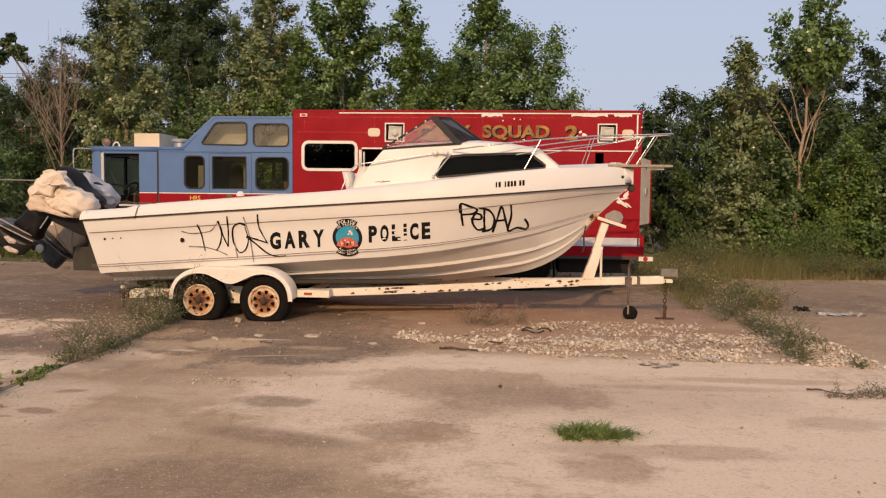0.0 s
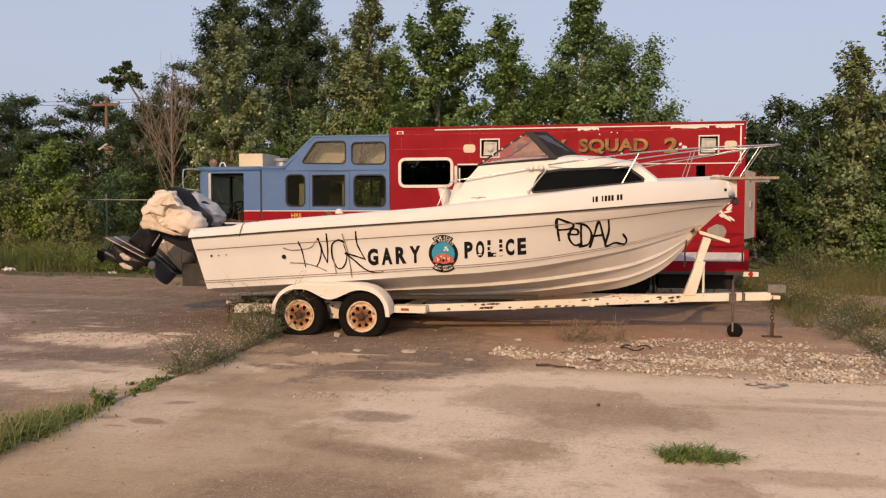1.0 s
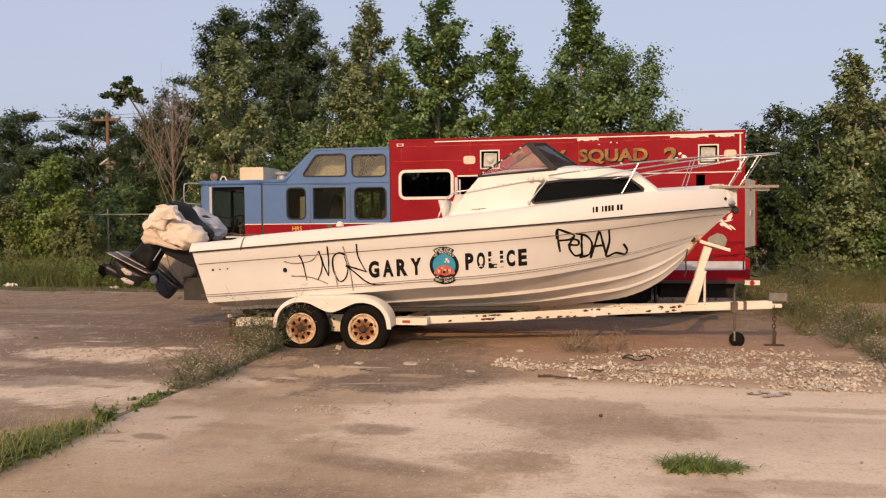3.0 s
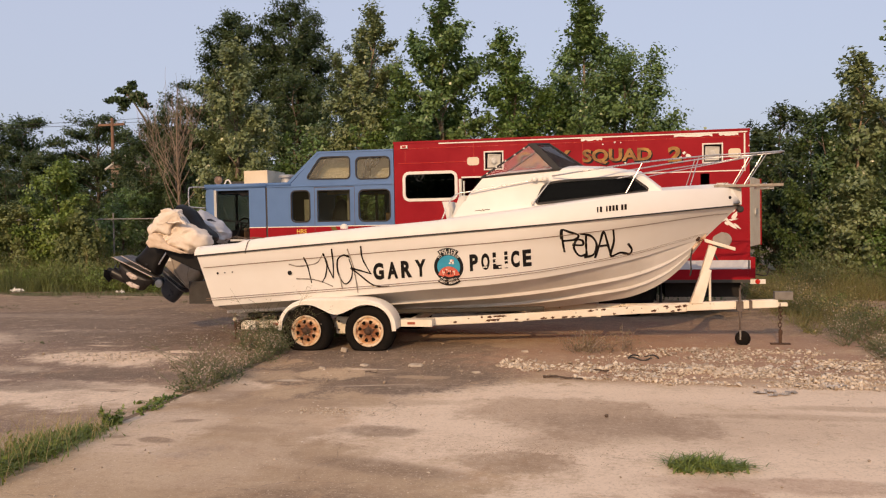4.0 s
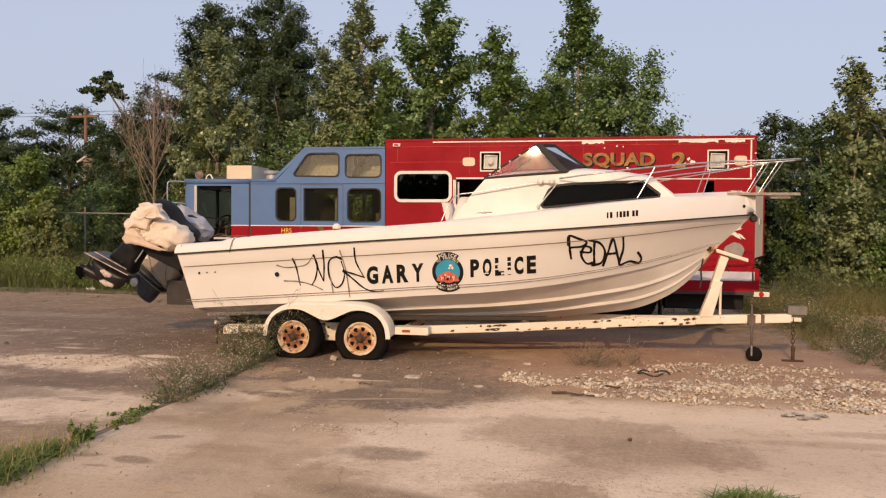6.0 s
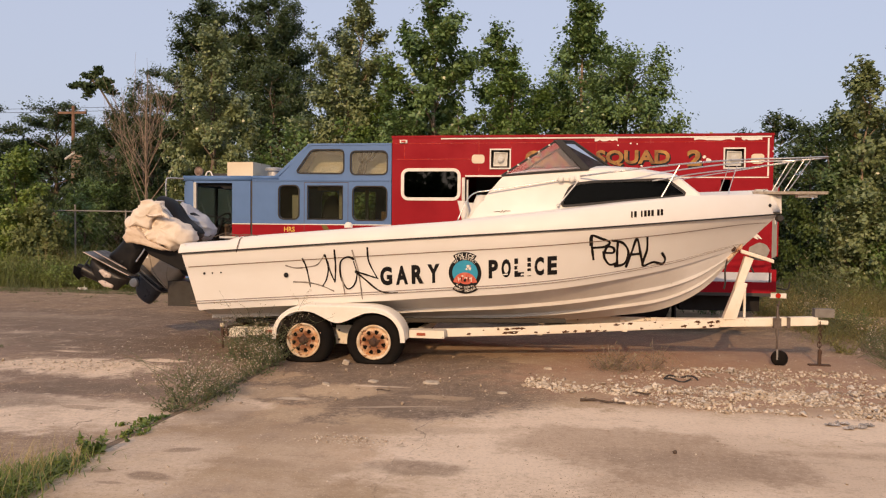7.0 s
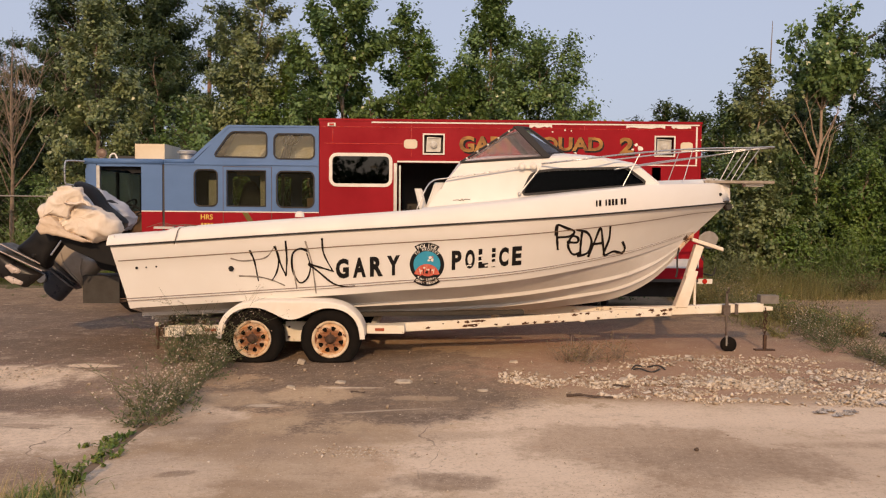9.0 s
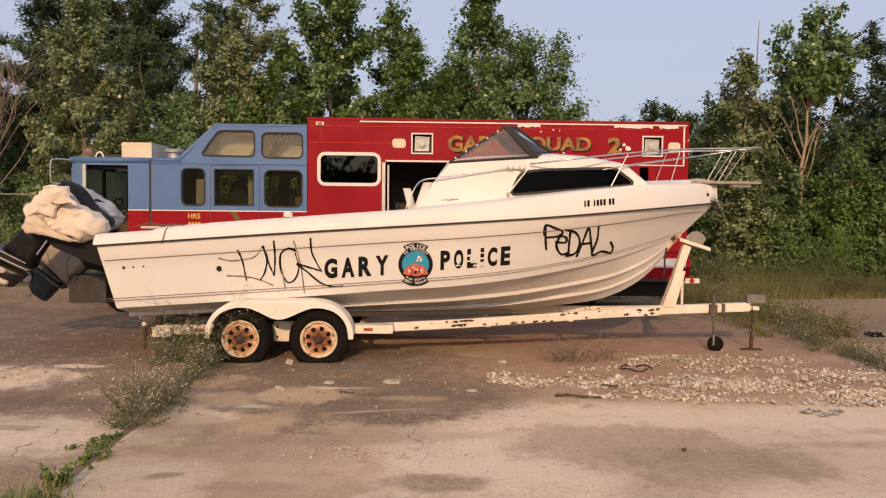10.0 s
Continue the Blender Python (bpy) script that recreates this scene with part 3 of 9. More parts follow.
    # oily and damp patches
    col = stain(col, (0.165, 0.117, 0.082), (
        (0.80, -0.75, 10.3, 1.45, 1.75, 0.45, 0.16), (0.60, -1.6, 11.2, 1.2, 0.8, 0.59), (0.75, -5.0, 12.3, 2.3, 1.2, 0.63), (0.75, -4.1, 9.32, 1.15, 0.27, 0.59), (0.60, -5.4, 8.65, 1.7, 0.28, 0.59),
        (0.50, -7.5, 9.6, 2.6, 0.35, 0.59), (0.65, -7.2, 14.0, 4.5, 1.6, 0.67), (0.60, 2.5, 14.0, 5.5, 1.5, 0.67), (0.25, 7.6, 11.5, 3.0, 2.0, 0.67), (0.55, 7.0, 15.8, 3.5, 2.2, 0.67)))
    col = stain(col, (0.50, 0.360, 0.225), ((0.85, -1.35, 9.68, 0.40, 0.33, 0.53, 0.2), (0.5, -0.35, 9.55, 0.28, 0.10, 0.53), (0.6, -2.0, 9.5, 0.3, 0.3, 0.53)))
    col = stain(col, (0.315, 0.213, 0.132), ((0.52, 1.40, 7.95, 1.05, 0.66, 0.45, 0.2, -24), (0.30, 2.45, 7.80, 1.30, 0.70, 0.49, 0.5, -10), (0.60, 1.02, 6.60, 0.40, 0.26, 0.5, 0.2, -12), (0.40, 1.25, 7.15, 0.35, 0.30, 0.53, 0.3), (0.40, 3.9, 8.5, 0.8, 0.12, 0.55), (0.35, 3.3, 8.15, 0.9, 0.10, 0.55, 0.4), (0.35, -1.5, 8.0, 0.8, 0.35, 0.59, 0.4), (0.35, 4.1, 7.1, 0.35, 0.18, 0.59), (0.4, -0.5, 8.3, 0.9, 0.14, 0.55, 0.4, 8), (0.4, -1.3, 7.2, 0.35, 0.10, 0.55, 0.4)))
    col = stain(col, (0.205, 0.137, 0.088), (
        (0.60, -0.18, 7.30, 0.34, 0.16, 0.51, 0.35), (0.50, 0.10, 6.36, 0.62, 0.15, 0.49, 0.4, -14), (0.60, -0.02, 5.45, 0.75, 0.42, 0.51, 0.35), (0.28, 1.95, 7.72, 0.62, 0.34, 0.53, 0.4), (0.30, 1.35, 7.9, 0.35, 0.2, 0.59, 0.4),
        (0.70, -1.83, 6.79, 0.17, 0.075, 0.51, 0.3, -12), (0.60, -2.20, 6.84, 0.13, 0.04, 0.51, 0.3, 15), (0.55, -2.02, 6.62, 0.10, 0.03, 0.51, 0.3), (0.60, -1.90, 7.41, 0.13, 0.055, 0.51, 0.3, 20), (0.40, -2.15, 8.60, 0.30, 0.38, 0.59, 0.3), (0.45, -3.4, 8.55, 0.2, 0.07, 0.51, 0.2), (0.35, -1.0, 9.15, 0.5, 0.14, 0.55)))
    col = stain(col, (0.345, 0.213, 0.137), ((0.55, 2.30, 5.95, 0.32, 0.28, 0.59), (0.45, 2.7, 6.3, 0.8, 0.16, 0.59), (0.85, 2.7, 10.9, 2.5, 1.3, 0.59), (0.60, 2.8, 12.4, 2.4, 0.7, 0.59)))
    col = stain(col, (0.70, 0.57, 0.42), ((0.4, -0.70, 9.09, 0.45, 0.022, 0.53, 0.5, 13), (0.6, -1.05, 9.95, 0.25, 0.03, 0.53), (0.5, -1.75, 9.25, 0.18, 0.06, 0.63)))
    # flaking, rust and grit
    col = mix(math2("MULTIPLY", ramp(noisy(6.0, 12, 0.78), 0.52, 0.60), 0.15), col, (0.60, 0.46, 0.315))
    col = mix(math2("MULTIPLY", ramp(noisy(4.2, 12, 0.80, stretch.outputs[0]), 0.55, 0.61), 0.30), col, (0.235, 0.158, 0.098))
    col = mix(math2("MULTIPLY", ramp(noisy(22, 8, 0.75), 0.55, 0.64), 0.20), col, (0.62, 0.475, 0.33))
    col = mix(math2("MULTIPLY", ramp(noisy(4.6, 12, 0.82, stretch.outputs[0]), 0.57, 0.61), math2("MULTIPLY", ramp(sep.outputs[0], -1.2, -2.6), 0.55)), col, (0.66, 0.525, 0.38))
    col = mix(math2("MULTIPLY", ramp(noisy(9, 10, 0.75), 0.57, 0.72), 0.30), col, (0.25, 0.16, 0.095))
    col = mix(math2("MULTIPLY", ramp(noisy(5.5, 6, 0.7), 0.58, 0.70), 0.22), col, (0.50, 0.27, 0.13))
    col = mix(math2("MULTIPLY", ramp(noisy(38, 4, 0.7), 0.52, 0.68), 0.36), col, (0.22, 0.145, 0.09))
    col = mix(math2("MULTIPLY", ramp(noisy(60, 3, 0.6), 0.61, 0.68), 0.75), col, (0.66, 0.53, 0.39))
    vor = n.new("ShaderNodeTexVoronoi")
    vor.feature = "DISTANCE_TO_EDGE"
    vor.inputs["Scale"].default_value = 0.28
    warp = n.new("ShaderNodeVectorMath")
    warp.operation = "ADD"
    nz = n.new("ShaderNodeTexNoise")
    nz.inputs["Scale"].default_value = 2.2
    nz.inputs["Detail"].default_value = 6
    l.new(pos, nz.inputs["Vector"])
    l.new(pos, warp.inputs[0])
    sc = n.new("ShaderNodeVectorMath")
    sc.operation = "SCALE"
    sc.inputs["Scale"].default_value = 0.5
    l.new(nz.outputs["Color"], sc.inputs[0])
    l.new(sc.outputs[0], warp.inputs[1])
    l.new(warp.outputs[0], vor.inputs["Vector"])
    crack = ramp(vor.outputs["Distance"], 0.0020, 0.0)
    crack = math2("MULTIPLY", crack, ramp(sep.outputs[0], 1.0, -0.6))
    col = mix(math2("MULTIPLY", crack, ramp(noisy(0.8, 3), 0.50, 0.62)), col, (0.20, 0.15, 0.11))
    l.new(col, p.inputs["Base Color"])
    p.inputs["Roughness"].default_value = 0.88
    p.inputs["Specular IOR Level"].default_value = 0.25
    b1 = n.new("ShaderNodeBump")
    b1.inputs["Strength"].default_value, b1.inputs["Distance"].default_value = 0.5, 0.02
    hs = math2("ADD", math2("MULTIPLY", noisy(6, 8), 0.6), math2("MULTIPLY", noisy(80, 3), 0.35))
    l.new(math2("SUBTRACT", hs, crack), b1.inputs["Height"])
    l.new(b1.outputs[0], p.inputs["Normal"])
    return m


def ease(v, a, b):
    t = min(1, max(0, (v - a) / (b - a)))
    return t * t * (3 - 2 * t)


def lay(x, y):
    """Height of the yard: nearly level, a little higher round the trailer's wheels."""
    return 0.045 * ease(y, 9.6, 11.2) * (1 - 0.65 * ease(x, -0.5, 3.0)) + 0.006 * math.sin(x * 0.9 + 1) * math.sin(y * 0.7)


SOIL = mat("dry soil", (0.24, 0.165, 0.105), 0.95, color2=(0.12, 0.085, 0.05), scale=1.2, amount=0.9, stain=(0.10, 0.11, 0.035), stain_scale=0.7, stain_cut=0.52, bump=0.6, bump_scale=18)
CONCRETE = concrete()
bm = bmesh.new()
bmesh.ops.create_grid(bm, x_segments=60, y_segments=60, size=700)
for v in bm.verts:
    v.co.z = -0.05
solo("ground", bm, SOIL, "dry brown soil with sparse grass reaching to the horizon", "ground", "structure")


def slab(name, x0, x1, y0, y1, seed, rough_far):
    """A concrete slab with ragged edges, its top at the height of the yard."""
    rng = np.random.default_rng(seed)
    jit = lambda a: float(rng.normal()) * a
    b = bmesh.new()
    nx, ny = max(8, int((x1 - x0) / 0.5)), 64
    rows = []
    for j in range(ny + 1):
        row = []
        for i in range(nx + 1):
            u, t = i / nx, j / ny
            ex = jit(0.012) if i in (0, nx) else 0
            far = noise.noise(Vector((u * 9, seed, 0))) * rough_far if j == ny else 0
            x, y = x0 + (x1 - x0) * u + ex, y0 + (y1 - y0) * t + far
            row.append(b.verts.new((x, y, lay(x, y))))
        rows.append(row)
    for a, c in zip(rows, rows[1:]):
        for i in range(nx):
            b.faces.new((a[i], a[i + 1], c[i + 1], c[i]))
    rim = [e for e in b.edges if len(e.link_faces) == 1]
    r = bmesh.ops.extrude_edge_only(b, edges=rim)
    for v in r["geom"]:
        if isinstance(v, bmesh.types.BMVert):
            v.co.z = -0.12
    bmesh.ops.recalc_face_normals(b, faces=b.faces)
    return solo(name, b, CONCRETE, "stained and cracked pale concrete yard slab", "pavement", "structure")


slab("pavement", -2.455, 4.68, -14, 19.2, 3, 1.2)
slab("pavement", -26, -2.53, -14, 18.9, 5, 1.0)
for x, y1 in ((-2.4925, 18.6), (4.73, 17.6)):
    b = bmesh.new()
    rows = [[b.verts.new((x + sx * (0.07 + 0.03 * noise.noise(Vector((y * 2.1, x, sx)))), y, lay(x, y) - 0.004 + 0.012 * (sx == 0) * (0.4 + noise.noise(Vector((x, y * 3, 1)))) - 0.004 * abs(sx))) for sx in (-1, 0, 1)] for y in [-14 + (y1 + 14) * k / 220 for k in range(221)]]
    for r0, r1 in zip(rows, rows[1:]):
        for k in (0, 1):
            b.faces.new((r0[k], r0[k + 1], r1[k + 1], r1[k]))
    solo("joint_soil", b, SOIL if x < 0 else CONCRETE, "dry brown soil filling a slab joint" if x < 0 else "pale dusty grit filling a slab joint", "ground", "structure")
slab("pavement", 4.78, 20, -14, 18.0, 8, 1.0)

# ---- boat ----
YC = 12.22


def lin(x, pts):
    if x <= pts[0][0]:
        return pts[0][1]
    for (a, b), (c, d) in zip(pts, pts[1:]):
        if x <= c:
            return b + (d - b) * (x - a) / (c - a)
    return pts[-1][1]


def fair(x, pts):
    """A smooth line through points, with no overshoot."""
    if x <= pts[0][0] or x >= pts[-1][0]:
        return lin(x, pts)
    i = max(k for k in range(len(pts) - 1) if pts[k][0] <= x)
    slope = [(b[1] - a[1]) / (b[0] - a[0]) for a, b in zip(pts, pts[1:])]
    tang = [slope[0]] + [0 if a * b <= 0 else 2 * a * b / (a + b) for a, b in zip(slope, slope[1:])] + [slope[-1]]
    (x0, y0), (x1, y1) = pts[i], pts[i + 1]
    h = x1 - x0
    t = (x - x0) / h
    return (2 * t ** 3 - 3 * t * t + 1) * y0 + (t ** 3 - 2 * t * t + t) * h * tang[i] + (3 * t * t - 2 * t ** 3) * y1 + (t ** 3 - t * t) * h * tang[i + 1]


ZS = [(-3.74, 1.28), (-1.76, 1.43), (0.5, 1.585), (1.25, 1.64), (1.87, 1.692), (2.53, 1.748), (3.31, 1.812)]
ZC = [(-3.6, 0.59), (-1.4, 0.745), (-0.6, 0.81), (0.07, 0.855), (0.5, 0.90), (0.85, 0.945), (1.28, 1.015), (1.65, 1.083), (2.0, 1.155), (2.3, 1.235), (2.6, 1.32), (2.87, 1.385), (3.31, 1.41)]
ZK = [(-3.6, 0.34), (-1, 0.385), (0.35, 0.44), (1.0, 0.49), (1.4, 0.54), (1.83, 0.60), (2.05, 0.665), (2.33, 0.805), (2.52, 0.955), (2.66, 1.11), (2.87, 1.385)]
ZT = [(-3.74, 1.385), (-3.13, 1.435), (-3.09, 1.47), (-2.4, 1.525), (-1.47, 1.60), (-0.55, 1.67), (0.5, 1.785), (1.5, 1.915), (2.2, 1.998), (3.1, 2.035), (3.31, 2.02)]


def half(x, f):
    """Half beam of the topsides; f 0 at the chine, 1 at the rubbing strake."""
    top = 1.0 + 0.12 * f ** 0.8
    x0, xb, pw = -0.5 + 0.8 * f, 2.87 + 0.44 * f, 2.15 + 0.15 * f
    u = min(1, max(0, (x - x0) / (xb - x0)))
    return top * (1 - u ** pw)


def side_z(x, f):
    return fair(x, ZC) + (fair(x, ZS) - fair(x, ZC)) * f


def on_side(x, z, off=0.004):
    f = min(1, max(0, (z - fair(x, ZC)) / (fair(x, ZS) - fair(x, ZC))))
    if f < 0.17:
        off += 0.013
    return (x, YC - half(x, f) - off, z)


boat = thing("motorboat", (-0.2, YC, 0.3), "white fibreglass police cabin motorboat with graffiti, resting on a trailer", "boat")


def grid_faces(bm, rows, flip=False):
    for a, b in zip(rows, rows[1:]):
        for i in range(len(a) - 1):
            q = [a[i], a[i + 1], b[i + 1], b[i]]
            q = [v for j, v in enumerate(q) if all((v.co - w.co).length > 1e-5 for w in q[:j])]
            if len(q) > 2:
                bm.faces.new(q[::-1] if flip else q)


def hull_top(sign):
    bm = bmesh.new()
    rows = []
    N = 56
    for f in (0, 0.14, 0.16, 0.35, 0.55, 0.74, 0.755, 0.9, 1.0):
        row = []
        for i in range(N + 1):
            s = i / N
            s = 1 - (1 - s) ** 1.25
            xa, xb = -3.57 - 0.17 * f, 2.87 + 0.44 * f
            x = xa + (xb - xa) * s
            step = 0.012 if f <= 0.14 else (0.005 if f >= 0.755 else 0)
            hb = half(x, f)
            row.append(bm.verts.new((x, YC + sign * (hb + step * min(1, hb * 4)), side_z(x, f))))
        rows.append(row)
    grid_faces(bm, rows, sign > 0)
    bmesh.ops.remove_doubles(bm, verts=bm.verts, dist=0.0005)
    return bm


def hull_bottom():
    bm = bmesh.new()
    N = 56
    gs = [(0, 0), (0.26, 0), (0.345, 0.036), (0.352, 0.0), (0.45, -0.008), (0.56, 0), (0.655, 0.040), (0.662, 0.0), (0.76, -0.010), (0.88, -0.022), (0.94, -0.030), (1.0, 0)]
    full = [(-g, d) for g, d in gs[::-1]][:-1] + gs
    rows = []
    for g, d in full:
        row = []
        for i in range(N + 1):
            s = 1 - (1 - i / N) ** 1.25
            x = -3.56 + (2.87 + 3.56) * s
            zk, zc = fair(x, ZK), fair(x, ZC)
            hc = half(x, 0) + 0.012 * (1 if abs(g) == 1 else 0) * min(1, half(x, 0) * 4)
            fade = min(1, max(0, (2.87 - x) / 0.5))
            row.append(bm.verts.new((x, YC + hc * g, zk + (zc - zk) * abs(g) ** 1.12 - d * fade)))
        rows.append(row)
    grid_faces(bm, rows)
    bmesh.ops.remove_doubles(bm, verts=bm.verts, dist=0.0005)
    bmesh.ops.recalc_face_normals(bm, faces=bm.faces)
    return bm


for sg in (-1, 1):
    part("topside", hull_top(sg), GEL, boat, smooth=24)
part("hull_bottom", hull_bottom(), GEL_DARK, boat, "grimy white hull bottom with spray strakes", smooth=20)
# transom
bm = bmesh.new()
ring = [(-3.56, 0, lin(-3.56, ZK))] + [(-3.57 - 0.17 * f, half(-3.6, f) + (0.012 if f < 0.15 else 0), side_z(-3.6, f) if f else lin(-3.6, ZC)) for f in (0, 0.5, 1)]
ring += [(-3.76, half(-3.7, 1) - 0.02, 1.385), (-3.75, 0.55, 1.385), (-3.73, 0.42, 1.16)]
vs = [bm.verts.new((x, YC + y, z)) for x, y, z in ring] + [bm.verts.new((x, YC - y, z)) for x, y, z in ring[1:][::-1]]
bm.faces.new(vs)
r = bmesh.ops.extrude_face_region(bm, geom=bm.faces[:])
bmesh.ops.translate(bm, verts=[v for v in r["geom"] if isinstance(v, bmesh.types.BMVert)], vec=(0.06, 0, 0))
bmesh.ops.recalc_face_normals(bm, faces=bm.faces)
part("transom", bm, GEL, boat)


# gunwale cap: outside face, rounded top, inside face
def cap(sign):
    bm = bmesh.new()
    N = 60
    rows = [[] for _ in range(8)]
    for i in range(N + 1):
        s = 1 - (1 - i / N) ** 1.2
        x = -3.77 + (3.33 + 3.77) * s
        hb = half(min(x, 3.309), 1)
        zr, zt = fair(x, ZS), lin(x, ZT)
        k = min(1, hb * 3)
        lip = 0.018
        prof = [(hb + 0.0, zr - 0.002), (hb + lip, zr), (hb + lip * 0.9, zr + 0.03), (hb - 0.012 * k, zt - 0.035), (hb - 0.05 * k, zt), (hb - 0.22 * k, zt + 0.012), (hb - 0.245 * k, zt - 0.02), (hb - 0.25 * k, zt - 0.12)]
        for r, (y, z) in zip(rows, prof):
            r.append(bm.verts.new((x, YC + sign * max(0, y), z)))
    grid_faces(bm, rows, sign > 0)
    bmesh.ops.remove_doubles(bm, verts=bm.verts, dist=0.0004)
    return bm


for sg in (-1, 1):
    part("gunwale", cap(sg), GEL, boat, smooth=40)
for sg in (-1, 1):
    bm = tube([(x, YC + sg * (half(min(x, 3.309), 1) + 0.022), fair(x, ZS) - 0.006) for x in [-3.74 + 7.04 * (i / 50) for i in range(51)]], 0.0105, seg=6)
    part("rub_rail", bm, RUBBER, boat, "dark rubber rub rail")
# bow nose block closing the cap
bm = bevel(plate(round_poly([(2.93, 1.80), (3.32, 1.812), (3.215, 2.022), (2.93, 2.03)], 0.02), [], YC - 0.10, YC + 0.10), 0.02, 3)
part("bow_cap", bm, GEL, boat, smooth=True)
part("bow_roller", lathe([(0.03, -0.05), (0.045, -0.03), (0.045, 0.03), (0.03, 0.05)], (3.31, YC, 1.755), "y", 14), RUBBER, boat, "black rubber bow roller")

# thin lines on the topside
for f0, f1, mt in ((0.150, 0.161, STRIPE), (0.115, 0.124, STRIPE), (0.745, 0.758, STRIPE)):
    bm = bmesh.new()
    prev = None
    for i in range(61):
        x = -3.66 + i / 60 * (2.84 + 0.42 * f0 + 3.66)
        cur = [bm.verts.new(on_side(x, side_z(x, f), 0.016 if f < 0.15 else 0.008)) for f in (f0, f1)]
        if prev:
            bm.faces.new((prev[0], cur[0], cur[1], prev[1]))
        prev = cur
    part("pinstripe", bm, mt, boat)

# cockpit, foredeck
bm = box(-3.62, -0.3, YC - 0.86, YC + 0.86, 0.86, 0.92, 0.0)
part("cockpit_sole", bm, GEL_DARK, boat)
for sg in (-1, 1):
    part("cockpit_liner", box(-3.6, -0.3, YC + sg * 0.87 - 0.01, YC + sg * 0.87 + 0.01, 0.9, 1.40, 0), GEL, boat)
bm = bmesh.new()
rows = [[], [], [], [], []]
for i in range(31):
    x = -0.4 + 3.66 * i / 30
    hb, zt = half(x, 1), lin(x, ZT)
    for r, g in zip(rows, (-1, -0.5, 0, 0.5, 1)):
        w = max(0.0, hb - 0.2 * min(1, hb * 3))
        r.append(bm.verts.new((x, YC + g * w, zt + 0.008 + 0.05 * (1 - g * g))))
grid_faces(bm, rows)
part("foredeck", bm, GEL, boat, smooth=True)

# cabin trunk
SIDE = [(-0.42, 1.60), (-0.17, 1.97), (0.05, 2.225), (0.35, 2.255), (1.25, 2.30), (1.62, 2.275), (2.06, 2.20), (2.30, 2.00), (2.30, 1.96), (1.3, 1.76)]
WINDOW = round_poly([(0.745, 1.883), (0.84, 2.085), (0.93, 2.125), (1.10, 2.145), (1.92, 2.175), (2.13, 2.015)], 0.035)


def cabin_half(z):
    return 0.70 - 0.10 * (z - 1.6) / 0.65


bm = plate(SIDE, [WINDOW], YC - 0.66, YC - 0.62)
for v in bm.verts:
    v.co.y += 0.66 - cabin_half(v.co.z)
    v.co.y += 0
part("cabin_side", bm, GEL, boat)
bm = plate(SIDE, [], YC + 0.62, YC + 0.66)
for v in bm.verts:
    v.co.y -= 0.66 - cabin_half(v.co.z)
    v.co.y -= 0
part("cabin_side", bm, GEL, boat)
bm = bmesh.new()
rows = [[] for _ in range(7)]
for x, z in SIDE[0:8]:
    w = cabin_half(z) 
    for r, g in zip(rows, (-1, -0.94, -0.5, 0, 0.5, 0.94, 1)):
        open_top = 0.06 * (1 - g * g) if x > -0.1 else 0.0
        r.append(bm.verts.new((x, YC + g * w, z + open_top + (0.02 if abs(g) < 1 else 0.0) * (x > 0.2))))
grid_faces(bm, rows)
bm.faces.ensure_lookup_table()
part("cabin_top", bm, GEL, boat, smooth=False)
bm = ring_plate(WINDOW, 0.028, YC - 0.668, YC - 0.656)
for v in bm.verts:
    v.co.y += 0.66 - cabin_half(v.co.z) + 0
part("window_frame", bm, RUBBER, boat, "black rubber window gasket")
bm = plate(WINDOW, [], YC - 0.648, YC - 0.642)
for v in bm.verts:
    v.co.y += 0.66 - cabin_half(v.co.z) + 0
part("window_pane", bm, TINTED, boat, "dark tinted cabin window")

# windscreen: two side triangles and front panes in dark frames
YS = YC - 0.60


def slab_quad(pts, t, bm=None):
    bm = bm or bmesh.new()
    P = [Vector(p) for p in pts]
    nn = (P[1] - P[0]).cross(P[2] - P[0]).normalized() * t
    a = [bm.verts.new(p) for p in P]
    b = [bm.verts.new(p + nn) for p in P]
    bm.faces.new(a[::-1])
    bm.faces.new(b)
    for i in range(len(P)):
        j = (i + 1) % len(P)
        bm.faces.new((a[i], a[j], b[j], b[i]))
    return bm


ws = part("windscreen", tube([(0.03, YS, 2.23), (0.66, YS + 0.06, 2.64)], 0.014, seg=6), RUBBER, boat, "dark framed acrylic windscreen")
for sg in (-1, 1):
    y0, y1 = YC + sg * 0.60, YC + sg * 0.54
    part("side_pane", slab_quad([(0.06, y0, 2.235), (0.99, y0, 2.305), (0.67, y1, 2.63)], 0.006), PERSPEX, ws)
    part("corner_post", slab_quad([(0.96, y0 - sg * -0.005, 2.30), (1.05, y0 + sg * -0.02, 2.305), (0.73, y1 + sg * -0.02, 2.645), (0.63, y1, 2.645)], 0.02), RUBBER, ws)
    part("sill", tube([(0.03, y0, 2.23), (0.5, y0, 2.268), (1.04, y0, 2.305)], 0.016, seg=6), RUBBER, ws)
    if sg == 1:
        part("top_rail", tube([(0.03, y0, 2.23), (0.66, y1, 2.64)], 0.014, seg=6), RUBBER, ws)
for k in range(5):
    t = 0.12 + 0.19 * k
    p = Vector((0.03, YS, 2.23)).lerp(Vector((0.66, YS + 0.06, 2.64)), t)
    part("snap", lathe([(0.0095, -0.022), (0.012, -0.014), (0.012, 0.0)], p, "y", 10), WHITE, ws, "white snap fastener")
for sg in (-1, 1):
    part("front_pane", slab_quad([(0.70, YC + sg * 0.52, 2.64), (0.87, YC, 2.68), (1.31, YC, 2.365), (1.03, YC + sg * 0.58, 2.315)][::sg], 0.006), FRONT_PANE, ws)
